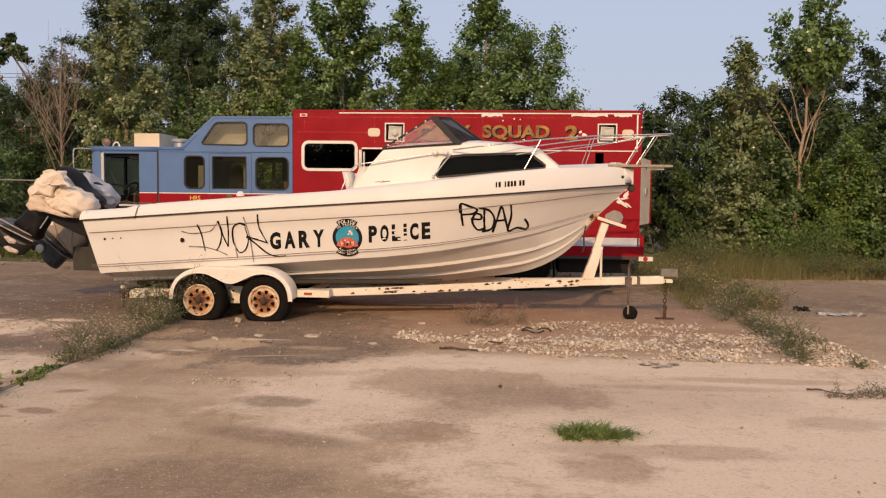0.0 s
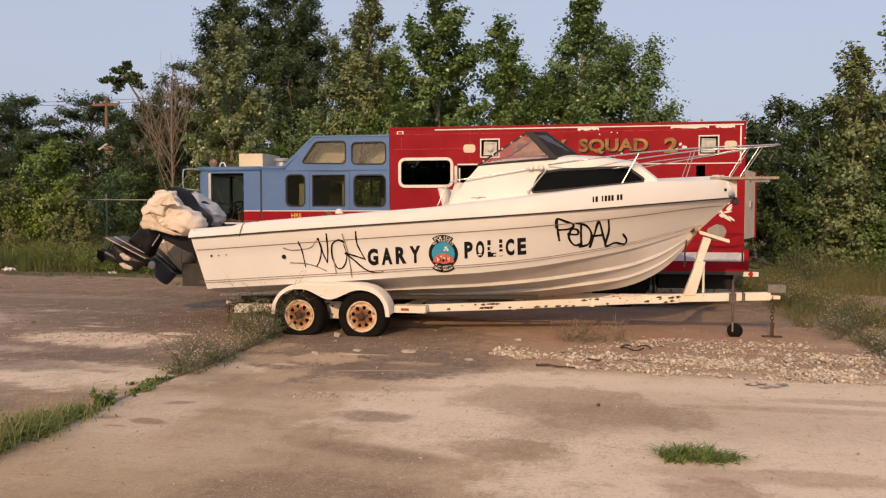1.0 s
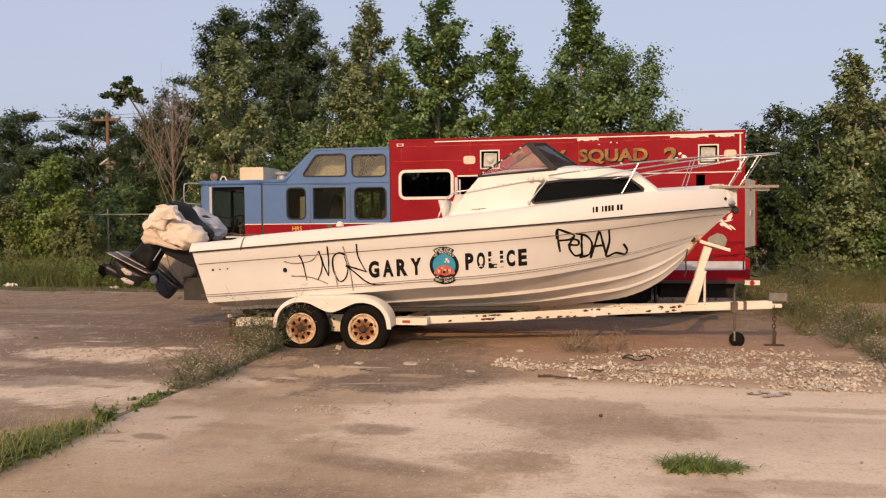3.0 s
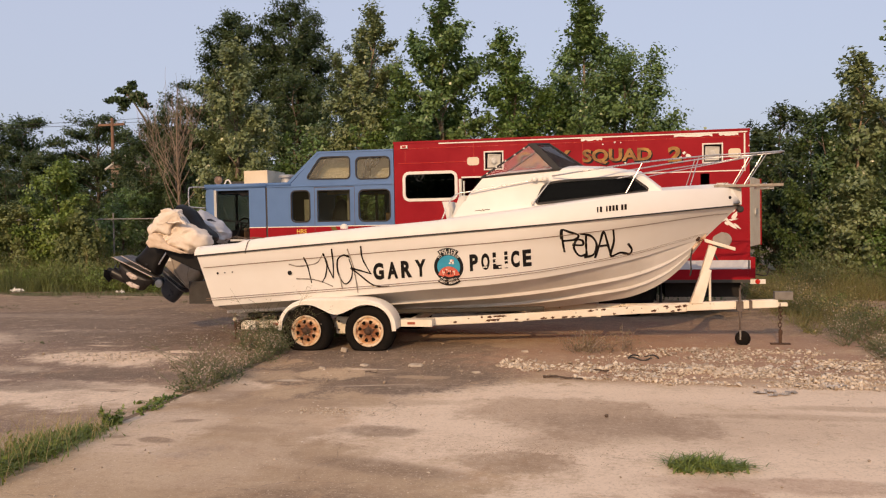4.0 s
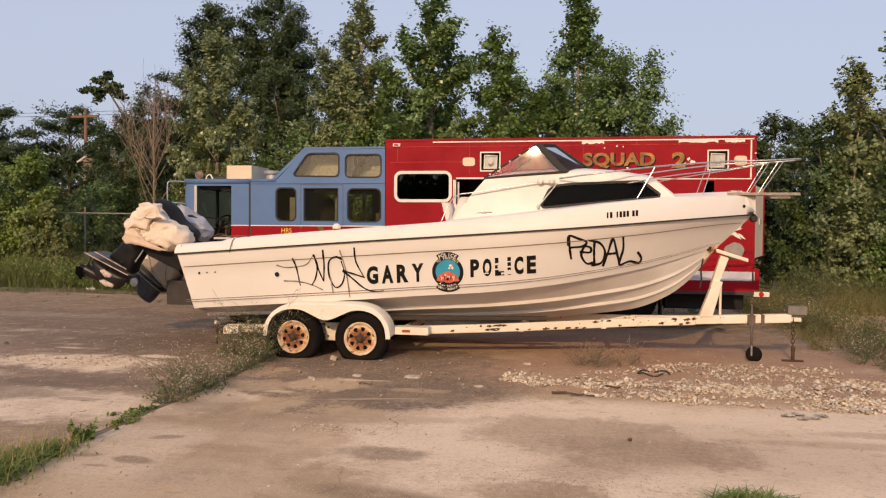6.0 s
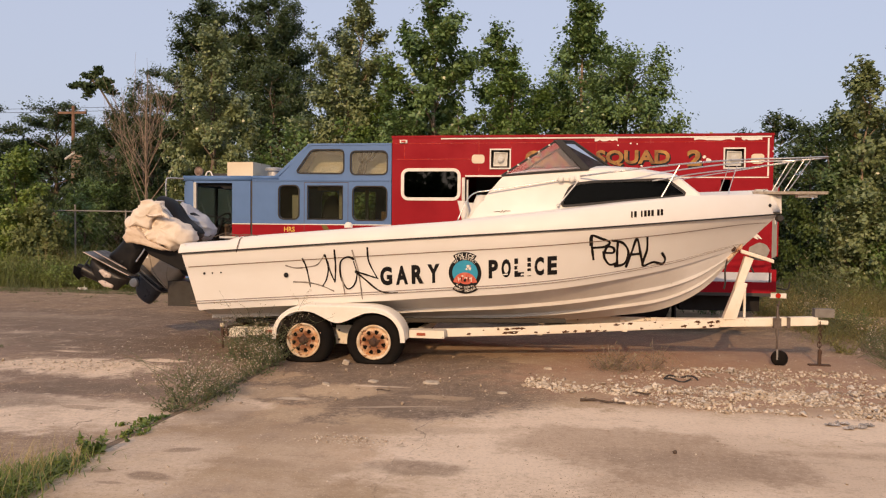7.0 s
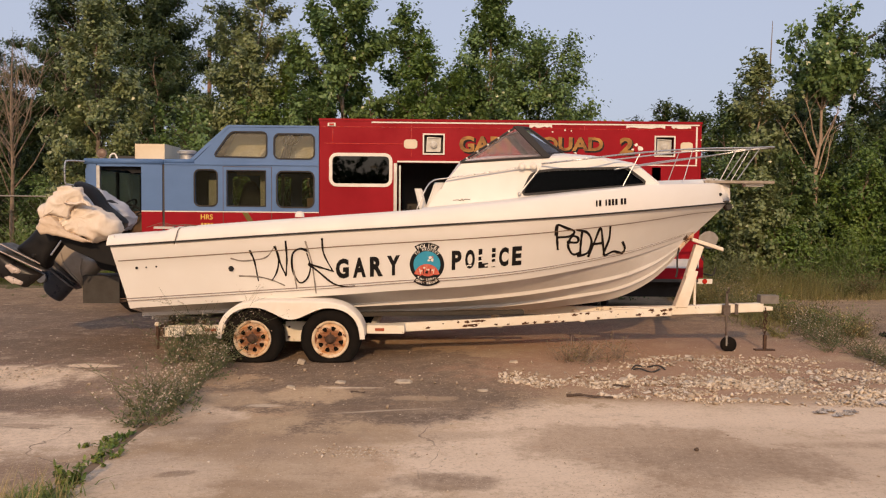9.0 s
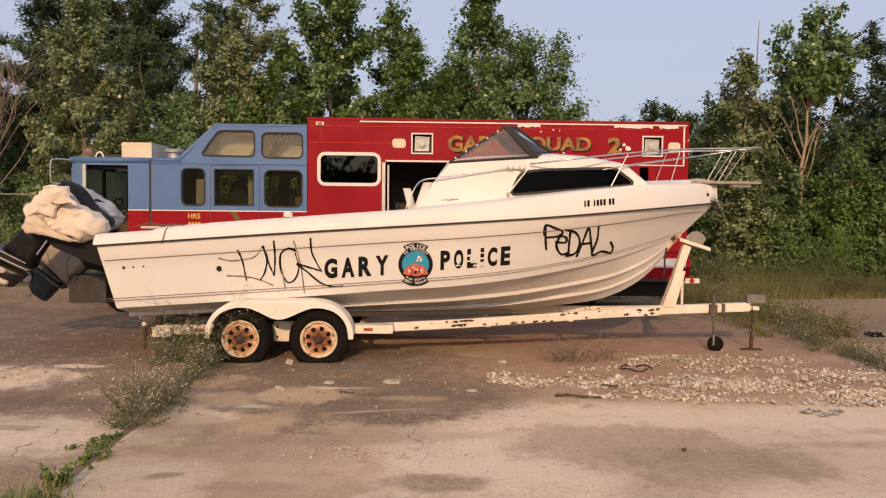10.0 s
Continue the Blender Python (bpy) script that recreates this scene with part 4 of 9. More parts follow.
part("top_bar", tube([(0.68, YC - 0.54, 2.645), (0.87, YC, 2.685), (0.68, YC + 0.54, 2.645)], 0.016, seg=6), RUBBER, ws)
part("centre_bar", tube([(0.87, YC, 2.685), (1.32, YC, 2.37)], 0.014, seg=6), RUBBER, ws)
part("front_sill", tube([(1.03, YC - 0.6, 2.308), (1.32, YC, 2.365), (1.03, YC + 0.6, 2.308)], 0.016, seg=6), RUBBER, ws)

# rails
for sg in (-1, 1):
    yb = lambda x: YC + sg * (max(0.09, half(min(x, 3.35), 1) - 0.13))
    top = curve_pts([(0.95, YC + sg * 0.66, 2.22), (1.4, yb(1.6), 2.27), (2.1, yb(2.1), 2.36), (2.9, yb(2.8), 2.44), (3.4, YC + sg * 0.22, 2.455), (3.77, YC + sg * 0.14, 2.475), (3.85, YC, 2.48)], 6)
    rail = part("bow_rail", tube(top, 0.0095, seg=8), STEEL, boat, "weathered stainless bow rail", smooth=True)
    mid = curve_pts([(1.75, yb(1.8), 2.16), (2.3, yb(2.3), 2.26), (3.0, yb(2.95), 2.36), (3.5, YC + sg * 0.2, 2.44)], 5)
    part("mid_rail", tube(mid, 0.007, seg=8), STEEL, rail, smooth=True)
    for (xt, zt), (xf, zf) in (((2.06, 2.345), (1.86, 1.98)), ((2.78, 2.425), (2.66, 2.05))):
        part("stanchion", tube([(xt, yb(xt), zt), (xf, yb(xf) - sg * 0.02, zf)], 0.006, seg=8), STEEL, rail)
    for (xt, zt), (xf, zf) in (((3.46, 2.455), (3.24, 2.08)), ((3.62, 2.46), (3.38, 2.08))):
        part("stanchion", tube([(xt, YC + sg * 0.17, zt), (xf, YC + sg * 0.10, zf)], 0.006, seg=8), STEEL, rail)
part("pulpit_plank", box(2.98, 3.82, YC - 0.13, YC + 0.13, 2.040, 2.072, 0.006), WOODGREY, boat, "weathered grey bow pulpit plank")
part("anchor_chock", box(3.5, 3.72, YC - 0.06, YC + 0.06, 2.005, 2.04, 0.01), WHITE, boat)
part("bow_cleat", box(3.02, 3.16, YC - 0.05, YC + 0.05, 2.072, 2.10, 0.01), STEEL, boat)
hand = curve_pts([(-0.46, YC - 0.86, 1.68), (-0.36, YC - 0.80, 1.92), (-0.27, YC - 0.72, 2.02), (-0.1, YC - 0.70, 2.05), (0.3, YC - 0.67, 2.11), (0.74, YC - 0.655, 2.18)], 6)
part("hand_rail", tube(hand, 0.008, seg=8), STEEL, boat, smooth=True)
part("support_rod", tube([(0.93, YC - 0.64, 2.17), (0.70, YC - 0.69, 1.88)], 0.008, seg=6), STEEL, boat)
part("fuel_vent", lathe([(0.012, -0.02), (0.02, -0.012), (0.022, 0.01)], (0.70, YC - 0.69, 1.88), "y", 10), STEEL, boat)
horn = part("horn", box(0.69, 0.90, YC - 0.66, YC - 0.63, 2.165, 2.20, 0.01), WHITE, boat, "white twin horn housing")
for hx in (0.725, 0.855):
    part("horn_bell", lathe([(0.022, 0.03), (0.034, 0.0), (0.038, -0.03), (0.030, -0.045), (0.012, -0.05)], (hx, YC - 0.655, 2.19), "y", 16), WHITE, horn, smooth=True)
bm = ribbon_on([(-0.05, 1.800), (0.01, 1.806), (0.035, 1.795), (0.05, 1.818), (0.065, 1.795), (0.08, 1.812), (0.145, 1.812)], 0.007, lambda x, z: (x, YC - cabin_half(z) - 0.006, z), n=3)
part("cabin_emblem", bm, GRIME, boat, "small dark line emblem")
# helm seats
for y in (YC - 0.42, YC + 0.42):
    seat = part("helm_seat", box(-0.60, -0.24, y - 0.24, y + 0.24, 1.28, 1.40, 0.04, seg=3), SEATV, boat, "stained white vinyl helm seat", smooth=True)
    bm = box(-0.355, -0.275, y - 0.23, y + 0.23, 1.36, 1.93, 0.035, seg=3)
    for v in bm.verts:
        v.co.x -= (v.co.z - 1.4) * 0.25
    part("seat_back", bm, SEATV, seat, smooth=True)
    bm = box(-0.47, -0.36, y - 0.23, y + 0.23, 1.36, 2.0, 0.04, seg=3)
    for v in bm.verts:
        v.co.x += (v.co.z - 1.4) * 0.35
    part("seat_back", bm, SEATV, seat, smooth=True)
    part("pedestal", lathe([(0.12, 0), (0.06, 0.02), (0.05, 0.36), (0.1, 0.38)], (-0.42, y, 0.92), "z", 14), ALU, seat)
# stern fittings
for x in (-3.465, -3.363, -3.255):
    k = 1.0 if x < -3.4 else 0.62
    part("drain_hole", lathe([(0.016 * k, -0.004), (0.012 * k, 0.004)], on_side(x, 1.038 + (x + 3.465) * 0.07), "y", 10), BLACK, boat)
part("drain_hole", lathe([(0.03, -0.006), (0.024, 0.004)], on_side(-2.452, 1.037), "y", 12), BLACK, boat)
rl = random.Random(21)
bm = tube(curve_pts([(-3.05, 11.10, 1.30), (-3.02, 11.07, 1.38), (-3.0, 11.14, 1.47), (-2.9, 11.3, 1.49), (-2.75, 11.35, 1.48)], 4), 0.0055, seg=6)
for k in range(7):
    x0, dx = -3.02 + rl.uniform(-0.08, 0.08), rl.uniform(-0.34, 0.34)
    tube(curve_pts([(x0, 11.13, 1.475 + rl.uniform(0, 0.03)), (x0 + dx * 0.4, 11.17 + rl.uniform(-0.03, 0.05), 1.495 + rl.uniform(0, 0.04)), (x0 + dx * 0.8, 11.2, 1.485 + rl.uniform(0, 0.03)), (x0 + dx, 11.22, 1.475)], 4), 0.003, bm, seg=5)
part("mooring_line", bm, mat("weathered brown rope", (0.16, 0.12, 0.09), 0.9), boat, "frayed dark mooring line")
part("stern_cleat", box(-3.3, -3.08, 11.19, 11.24, 1.46, 1.485, 0.008), ALU, boat)
part("deck_filler", lathe([(0.05, 0), (0.05, 0.03), (0.03, 0.06), (0.0, 0.065)], (-1.73, 11.25, 1.60), "z", 12), WHITE, boat)
for x, z in ((3.17, 1.885),):
    part("deck_bolt", lathe([(0.018, -0.012), (0.022, 0.004)], (x, YC - max(0.10, half(x, 1)) - 0.01, z + 0.02), "y", 10), BLACK if x > 3 else STEEL, boat)

# writing on the hull
letter_row("GARY", on_side, -1.325, -0.628, 0.955, 1.175, 0.07, boat, LETTER, "worn black letter on the hull", 0.30, 0.05)
letter_row("POLICE", on_side, -0.067, 0.70, 1.066, 1.278, 0.075, boat, LETTER, "worn black stencilled letter on the hull", 0.36, 0.05)


def disc_on(cx, cz, r0, r1, off, n=40, a0=0, a1=360, sx=1.0):
    bm = bmesh.new()
    prev = None
    for i in range(n + 1):
        a = radians(a0 + (a1 - a0) * i / n)
        cur = (bm.verts.new(on_side(cx + sx * r0 * math.cos(a), cz + r0 * math.sin(a), off)), bm.verts.new(on_side(cx + sx * r1 * math.cos(a), cz + r1 * math.sin(a), off)))
        if prev:
            bm.faces.new((prev[0], prev[1], cur[1], cur[0]))
        prev = cur
    bmesh.ops.recalc_face_normals(bm, faces=bm.faces)
    return bm


CX, CZ = -0.336, 1.098
badge = part("police_badge", disc_on(CX, CZ, 0.002, 0.188, 0.005), BLACK, boat, "round police badge in blue, red and black")
part("badge_field", disc_on(CX, CZ, 0.002, 0.146, 0.008), BADGE_BLUE, badge)
part("badge_hill", disc_on(CX + 0.0, CZ - 0.135, 0.002, 0.14, 0.011, a0=12, a1=168), BADGE_RED, badge)
part("badge_base", disc_on(CX + 0.0, CZ, 0.09, 0.145, 0.013, a0=225, a1=315, sx=1.0), BADGE_RED, badge)
rb = random.Random(9)
for k, (fx, fz, fr, fm) in enumerate(((0.035, 0.075, 0.026, WHITE), (0.055, 0.05, 0.022, WHITE), (0.02, 0.045, 0.018, WHITE), (0.06, 0.085, 0.012, BADGE_RED), (0.035, 0.055, 0.009, BLACK), (-0.03, -0.035, 0.016, WHITE), (0.02, -0.055, 0.014, WHITE), (0.06, -0.06, 0.014, WHITE), (-0.06, -0.07, 0.013, WHITE), (0.0, -0.085, 0.02, BLACK))):
    bm = bmesh.new()
    bm.faces.new([bm.verts.new(on_side(CX + fx + fr * rb.uniform(0.45, 1.1) * math.cos(a), CZ + fz + fr * rb.uniform(0.45, 1.1) * math.sin(a), 0.0145 + 0.0006 * k)) for a in [q * math.tau / 9 for q in range(9)]])
    part("badge_figure", bm, fm, badge)
for k in range(5):
    bm = ribbon_on([(CX - 0.08 + 0.04 * k, CZ - 0.045), (CX - 0.07 + 0.035 * k, CZ - 0.10)], 0.008, lambda x, z: on_side(x, z, 0.0192))
    part("badge_line", bm, BLACK if k % 2 else WHITE, badge)
part("badge_scroll", disc_on(CX, CZ, 0.172, 0.238, 0.009, a0=55, a1=125, sx=1.0), BLACK, badge)
part("badge_scroll", disc_on(CX, CZ, 0.172, 0.238, 0.009, a0=232, a1=308, sx=1.0), BLACK, badge)


def arc_letters(body, r, a0, a1, h, off):
    """Letters one by one round the badge, from angle a0 to a1."""
    k = len(body)
    for i, ch in enumerate(body):
        if ch == " ":
            continue
        bm = bmesh.new()
        a = radians(a0 + (a1 - a0) * (i + 0.5) / k)
        vs, fs, w, hh = words(ch, 1.0, 1.0, 0.02)
        up = 1 if a0 > a1 else -1
        s = h / 0.7
        out = []
        for x, y in vs:
            tx, tz = math.sin(a) * up, -math.cos(a) * up
            rx, rz = math.cos(a) * up, math.sin(a) * up
            out.append(bm.verts.new(on_side(CX + r * math.cos(a) + s * (x * tx + y * rx), CZ + r * math.sin(a) + s * (x * tz + y * rz), off)))
        for f in fs:
            try:
                bm.faces.new([out[j] for j in f])
            except ValueError:
                pass
        bmesh.ops.recalc_face_normals(bm, faces=bm.faces)
        part("badge_letter", bm, WHITE, badge)


arc_letters("POLICE", 0.205, 122, 58, 0.040, 0.012)
arc_letters("GARY, INDIANA", 0.205, 236, 304, 0.026, 0.012)
arc_letters("TO PROTECT", 0.166, 140, 40, 0.026, 0.012)
arc_letters("AND SERVE", 0.166, 232, 308, 0.024, 0.012)
# worn gaps in the hull letters, where the vinyl has come away
for x0, x1, z, w in ((0.215, 0.335, 1.195, 0.022), (0.215, 0.335, 1.135, 0.016), (0.295, 0.335, 1.085, 0.02), (0.36, 0.42, 1.225, 0.014), (0.36, 0.42, 1.165, 0.018), (0.36, 0.42, 1.10, 0.05), (0.255, 0.30, 1.165, 0.03), (0.10, 0.15, 1.085, 0.014)):
    part("worn_gap", ribbon_on([(x0, z), ((x0 + x1) / 2, z + 0.006), (x1, z + 0.004)], w, lambda x, z: on_side(x, z, 0.0075)), GEL, boat)
# registration as plain bars
on_cap = lambda x, z: (x, YC - half(x, 1) - 0.022 + 0.03 * (z - fair(x, ZS)) / 0.3, z)
for i, x in enumerate((1.515, 1.555, 1.625, 1.665, 1.705, 1.745, 1.81, 1.85)):
    z = 1.775 + 0.085 * (x - 1.5)
    w = 0.009 if i in (0, 2) else 0.014
    bm = bmesh.new()
    bm.faces.new([bm.verts.new(on_cap(*q)) for q in ((x - w, z - 0.034), (x + w, z - 0.034), (x + w, z + 0.034), (x - w, z + 0.034))])
    part("registration_bar", bm, INK, boat, "black registration mark")

# graffiti
G1 = [[(1.081, 1.54), (1.083, 1.42), (1.105, 1.26)], [(1.07, 1.42), (1.076, 1.535), (1.18, 1.507), (1.278, 1.467), (1.233, 1.415), (1.093, 1.40)],
      [(1.20, 1.35), (1.32, 1.345), (1.326, 1.398), (1.256, 1.409), (1.22, 1.31), (1.283, 1.212), (1.37, 1.225)], [(1.37, 1.476), (1.367, 1.337), (1.373, 1.19)],
      [(1.30, 1.486), (1.43, 1.454), (1.494, 1.35), (1.457, 1.224), (1.338, 1.186)], [(1.472, 1.175), (1.53, 1.35), (1.583, 1.504), (1.63, 1.35), (1.662, 1.217)],
      [(1.489, 1.32), (1.64, 1.337)], [(1.70, 1.527), (1.705, 1.38), (1.665, 1.20), (1.787, 1.236), (1.893, 1.216), (1.925, 1.272), (1.878, 1.35)]]
for st in G1:
    part("graffiti_stroke", ribbon_on(st, 0.027, lambda x, z: on_side(x, z, 0.006)), INK, boat, "black spray paint tag")
G2 = [[(-2.456, 1.15), (-2.335, 1.123), (-2.178, 1.137), (-2.064, 1.17), (-1.98, 1.278)], [(-2.248, 1.24), (-2.20, 1.12), (-2.163, 0.90)], [(-2.37, 0.958), (-2.17, 0.95), (-2.017, 0.914), (-1.878, 0.854)],
      [(-1.98, 1.288), (-1.937, 1.157), (-1.962, 1.005), (-2.018, 0.907)], [(-1.973, 1.277), (-1.916, 1.09), (-1.863, 0.96)], [(-1.859, 1.346), (-1.85, 1.155), (-1.863, 0.96)],
      [(-1.622, 1.236), (-1.707, 1.26), (-1.788, 1.197), (-1.789, 1.023), (-1.72, 0.891), (-1.637, 0.933), (-1.598, 1.063), (-1.634, 1.215)], [(-1.648, 1.344), (-1.586, 1.127), (-1.556, 0.91), (-1.541, 0.77)],
      [(-1.467, 1.377), (-1.451, 1.21), (-1.355, 1.014)], [(-1.62, 1.096), (-1.461, 1.05), (-1.344, 1.014)], [(-1.62, 1.096), (-1.506, 1.006), (-1.363, 0.888), (-1.236, 0.85), (-1.117, 0.858)], [(-1.778, 1.023), (-1.749, 0.82)]]
for i, st in enumerate(G2):
    part("graffiti_stroke", ribbon_on(st, 0.017 if i in (0, 2, 7, 11) else 0.024, lambda x, z: on_side(x, z, 0.0055 + 0.0006 * i), None, 8, 0.013), INK_THIN if i in (0, 2, 7, 11) else INK, boat, "faded grey spray paint tag")

# ---- outboard motors, tilted up ----
def pillow(poly, yc, depth, box_p=4.0, n=7, res=3):
    """A rounded solid: an outline in x, z that closes in towards both sides of yc; a higher box_p gives flatter sides."""
    P = [Vector((x, z, 0)) for x, z in poly]
    k = len(P)
    line = []
    for i in range(k):
        a, b, c, d = P[i - 1], P[i], P[(i + 1) % k], P[(i + 2) % k]
        for j in range(res):
            t = j / res
            line.append(0.5 * (2 * b + (c - a) * t + (2 * a - 5 * b + 4 * c - d) * t * t + (3 * b - a - 3 * c + d) * t ** 3))
    mid = sum(line, Vector()) / len(line)
    bm = bmesh.new()
    rows = []
    us = [(j / n) ** 1.5 * 0.97 for j in range(n + 1)]
    for side, u in [(-1, u) for u in us[::-1]] + [(1, u) for u in us[1:]]:
        s = 1 - u
        y = yc + side * depth * (1 - s ** box_p) ** (1 / 2.2)
        rows.append([bm.verts.new((mid.x + (q.x - mid.x) * s, y, mid.y + (q.y - mid.y) * s)) for q in line])
    m = len(line)
    for a, b in zip(rows, rows[1:]):
        for i in range(m):
            bm.faces.new((a[i], a[(i + 1) % m], b[(i + 1) % m], b[i]))
    bm.faces.new(rows[0][::-1])
    bm.faces.new(rows[-1])
    bmesh.ops.recalc_face_normals(bm, faces=bm.faces)
    return bm


def crease(bm, gx, gz, seed, deep):
    """Pulls a cloth into folds that run out from the place where it is gathered, with smaller crumples between."""
    ridge = lambda q: 1 - min(1, abs(noise.noise(q)) * 2.6)
    sharp = lambda q: max(0, 1 - abs(noise.noise(q)) * 5.5) ** 1.5
    bm.normal_update()
    for v in bm.verts:
        dx, dz = v.co.x - gx, v.co.z - gz
        a, r = math.atan2(dz, dx), math.hypot(dx, dz)
        q = Vector((dx * 2.2 + dz * 1.1, v.co.y * 2.5, dz * 2.6 - dx * 1.4))
        f = ridge(Vector((a * 1.1 + seed, r * 1.0, v.co.y * 1.2))) + 0.8 * ridge(q * 0.75 + Vector((seed, 0, 0))) - 1.0
        f += 0.55 * sharp(Vector((a * 2.4 - seed, r * 1.3, v.co.y * 1.5))) + 0.38 * sharp(q * 1.7 + Vector((0, seed, 0))) + 0.25 * sharp(Vector((a * 5.5 + seed, r * 2.2, v.co.y * 2)))
        f += 0.12 * noise.noise(v.co * 13 + Vector((seed, 0, seed))) + 0.10 * sharp(q * 4.2)
        v.co += v.normal * deep * (f - 0.45)


def plank_along(p, q, y, half_w, t):
    """A thin plate from p to q in x, z, wide across y."""
    d = Vector((q[0] - p[0], 0, q[1] - p[1])).normalized()
    u = Vector((-d.z, 0, d.x)) * t / 2
    a, b = Vector((p[0], y, p[1])), Vector((q[0], y, q[1]))
    bm = bmesh.new()
    ring = [[bm.verts.new(c + u * su + Vector((0, half_w * sy * w, 0))) for su, sy in ((-1, -1), (1, -1), (1, 1), (-1, 1))] for c, w in ((a, 0.75), (a.lerp(b, 0.18), 1.0), (a.lerp(b, 0.85), 1.0), (b, 0.55))]
    for r0, r1 in zip(ring, ring[1:]):
        for i in range(4):
            bm.faces.new((r0[i], r0[(i + 1) % 4], r1[(i + 1) % 4], r1[i]))
    bm.faces.new(ring[0][::-1])
    bm.faces.new(ring[-1])
    bmesh.ops.recalc_face_normals(bm, faces=bm.faces)
    return bevel(bm, t * 0.25, 1)


def propeller(c, ax, y, r, material, parent):
    """A hub along ax (a direction in x, z) with three twisted blades."""
    d = Vector((ax[0], 0, ax[1])).normalized()
    c = Vector((c[0], y, c[1]))
    hub = part("propeller", tube([c - d * 0.07, c - d * 0.03, c + d * 0.05, c + d * 0.08], 0.055, seg=14, r1=0.035), material, parent, "dark propeller", smooth=35)
    e1, e2 = Vector((0, 1, 0)), d.cross(Vector((0, 1, 0)))
    for q in range(3):
        a = radians(q * 120 + 35)
        u, w = e1 * math.cos(a) + e2 * math.sin(a), -e1 * math.sin(a) + e2 * math.cos(a)
        pts = [c + u * 0.045 + w * 0.03 + d * 0.03, c + u * r * 0.7 + w * r * 0.5 + d * 0.05, c + u * r * 0.98 + w * r * 0.1 + d * 0.01, c + u * r * 0.72 - w * r * 0.45 - d * 0.05, c + u * 0.045 - w * 0.03 - d * 0.03]
        part("blade", slab_quad(pts, 0.008), material, hub)
    return hub


Y1, Y2 = YC - 0.47, YC + 0.40
m1 = thing("outboard_motor", (-4.37, Y1, 1.18), "black outboard motor tilted up, its cowl under torn cream canvas", "outboard motor", "twin outboards")
part("cowl", pillow([(-4.44, 1.89), (-4.40, 1.985), (-4.27, 1.95), (-4.17, 1.86), (-4.08, 1.72), (-3.97, 1.62), (-3.84, 1.50), (-3.98, 1.37), (-4.40, 1.40), (-4.60, 1.54), (-4.56, 1.76)], Y1 + 0.14, 0.23), COWL, m1, smooth=28)
bm = pillow([(-4.50, 1.925), (-4.37, 1.925), (-4.27, 1.90), (-4.24, 1.80), (-4.17, 1.71), (-4.03, 1.655), (-3.89, 1.61), (-3.79, 1.52), (-3.79, 1.40), (-3.96, 1.33), (-4.08, 1.275), (-4.25, 1.32), (-4.42, 1.37), (-4.57, 1.40), (-4.68, 1.47), (-4.66, 1.55), (-4.70, 1.62), (-4.63, 1.74)], Y1 - 0.08, 0.25, 5.0, 17, 6)
crease(bm, -4.56, 1.38, 2.0, 0.05)
cover = part("torn_cover", bm, CANVAS, m1, "torn cream canvas cover", smooth=True)
bm = pillow([(-4.42, 1.925), (-4.27, 1.915), (-4.17, 1.87), (-4.13, 1.78), (-4.06, 1.695), (-4.19, 1.717), (-4.275, 1.663), (-4.325, 1.558), (-4.424, 1.592), (-4.53, 1.603), (-4.60, 1.58), (-4.585, 1.70), (-4.51, 1.81)], Y1 - 0.315, 0.05, 6.0, 10, 5)
crease(bm, -4.15, 1.90, 5.0, 0.03)
part("loose_flap", bm, CANVAS, cover, smooth=True)
bm = pillow([(-4.66, 1.50), (-4.62, 1.62), (-4.52, 1.62), (-4.40, 1.47), (-4.20, 1.36), (-4.05, 1.29), (-4.22, 1.30), (-4.45, 1.365), (-4.62, 1.40)], Y1 - 0.30, 0.05, 6.0, 8, 5)
crease(bm, -4.70, 1.55, 12.0, 0.03)
part("tucked_hem", bm, CANVAS_SHADE, cover, smooth=True)
bm = pillow([(-4.33, 1.87), (-4.27, 1.87), (-4.19, 1.80), (-4.12, 1.70), (-4.16, 1.70), (-4.25, 1.77)], Y1 - 0.10, 0.02)
part("torn_strip", bm, CANVAS_GREY, cover, smooth=32)
leg = part("midsection", pillow([(-4.75, 1.47), (-4.60, 1.45), (-4.44, 1.38), (-4.55, 1.22), (-4.65, 1.07), (-4.70, 0.97), (-4.86, 1.07), (-5.03, 1.20), (-4.92, 1.31)], Y1, 0.14, 5.0), COWL, m1, smooth=28)
part("trim_strip", tube([(-4.47, Y1 - 0.13, 1.33), (-4.60, Y1 - 0.145, 1.14)], 0.010, seg=6), STEEL, leg)
part("bolt_boss", lathe([(0.03, 0.03), (0.028, -0.01), (0.014, -0.018)], (-4.80, Y1 - 0.13, 1.13), "y", 12), COWL, leg)
gear = part("gearcase", pillow([(-5.29, 1.17), (-5.10, 1.08), (-4.78, 0.92), (-4.77, 0.89), (-4.86, 0.82), (-4.965, 0.755), (-5.07, 0.80), (-5.18, 0.86), (-5.28, 0.94), (-5.31, 1.05)], Y1, 0.085, 3.0), GEARBARE, m1, "black gearcase with bare primer patches", smooth=28)
part("gear_torpedo", tube([(-5.40, Y1, 1.02), (-5.33, Y1, 0.985), (-5.12, Y1, 0.89), (-4.98, Y1, 0.825), (-4.92, Y1, 0.80)], 0.085, seg=16, r1=0.045), GEARBARE, gear, smooth=28)
part("cavitation_plate", plank_along((-5.33, 1.25), (-4.70, 0.955), Y1, 0.15, 0.022), PLATE, gear)
part("splash_plate", plank_along((-5.18, 1.265), (-4.72, 1.035), Y1, 0.16, 0.016), PLATE, gear)
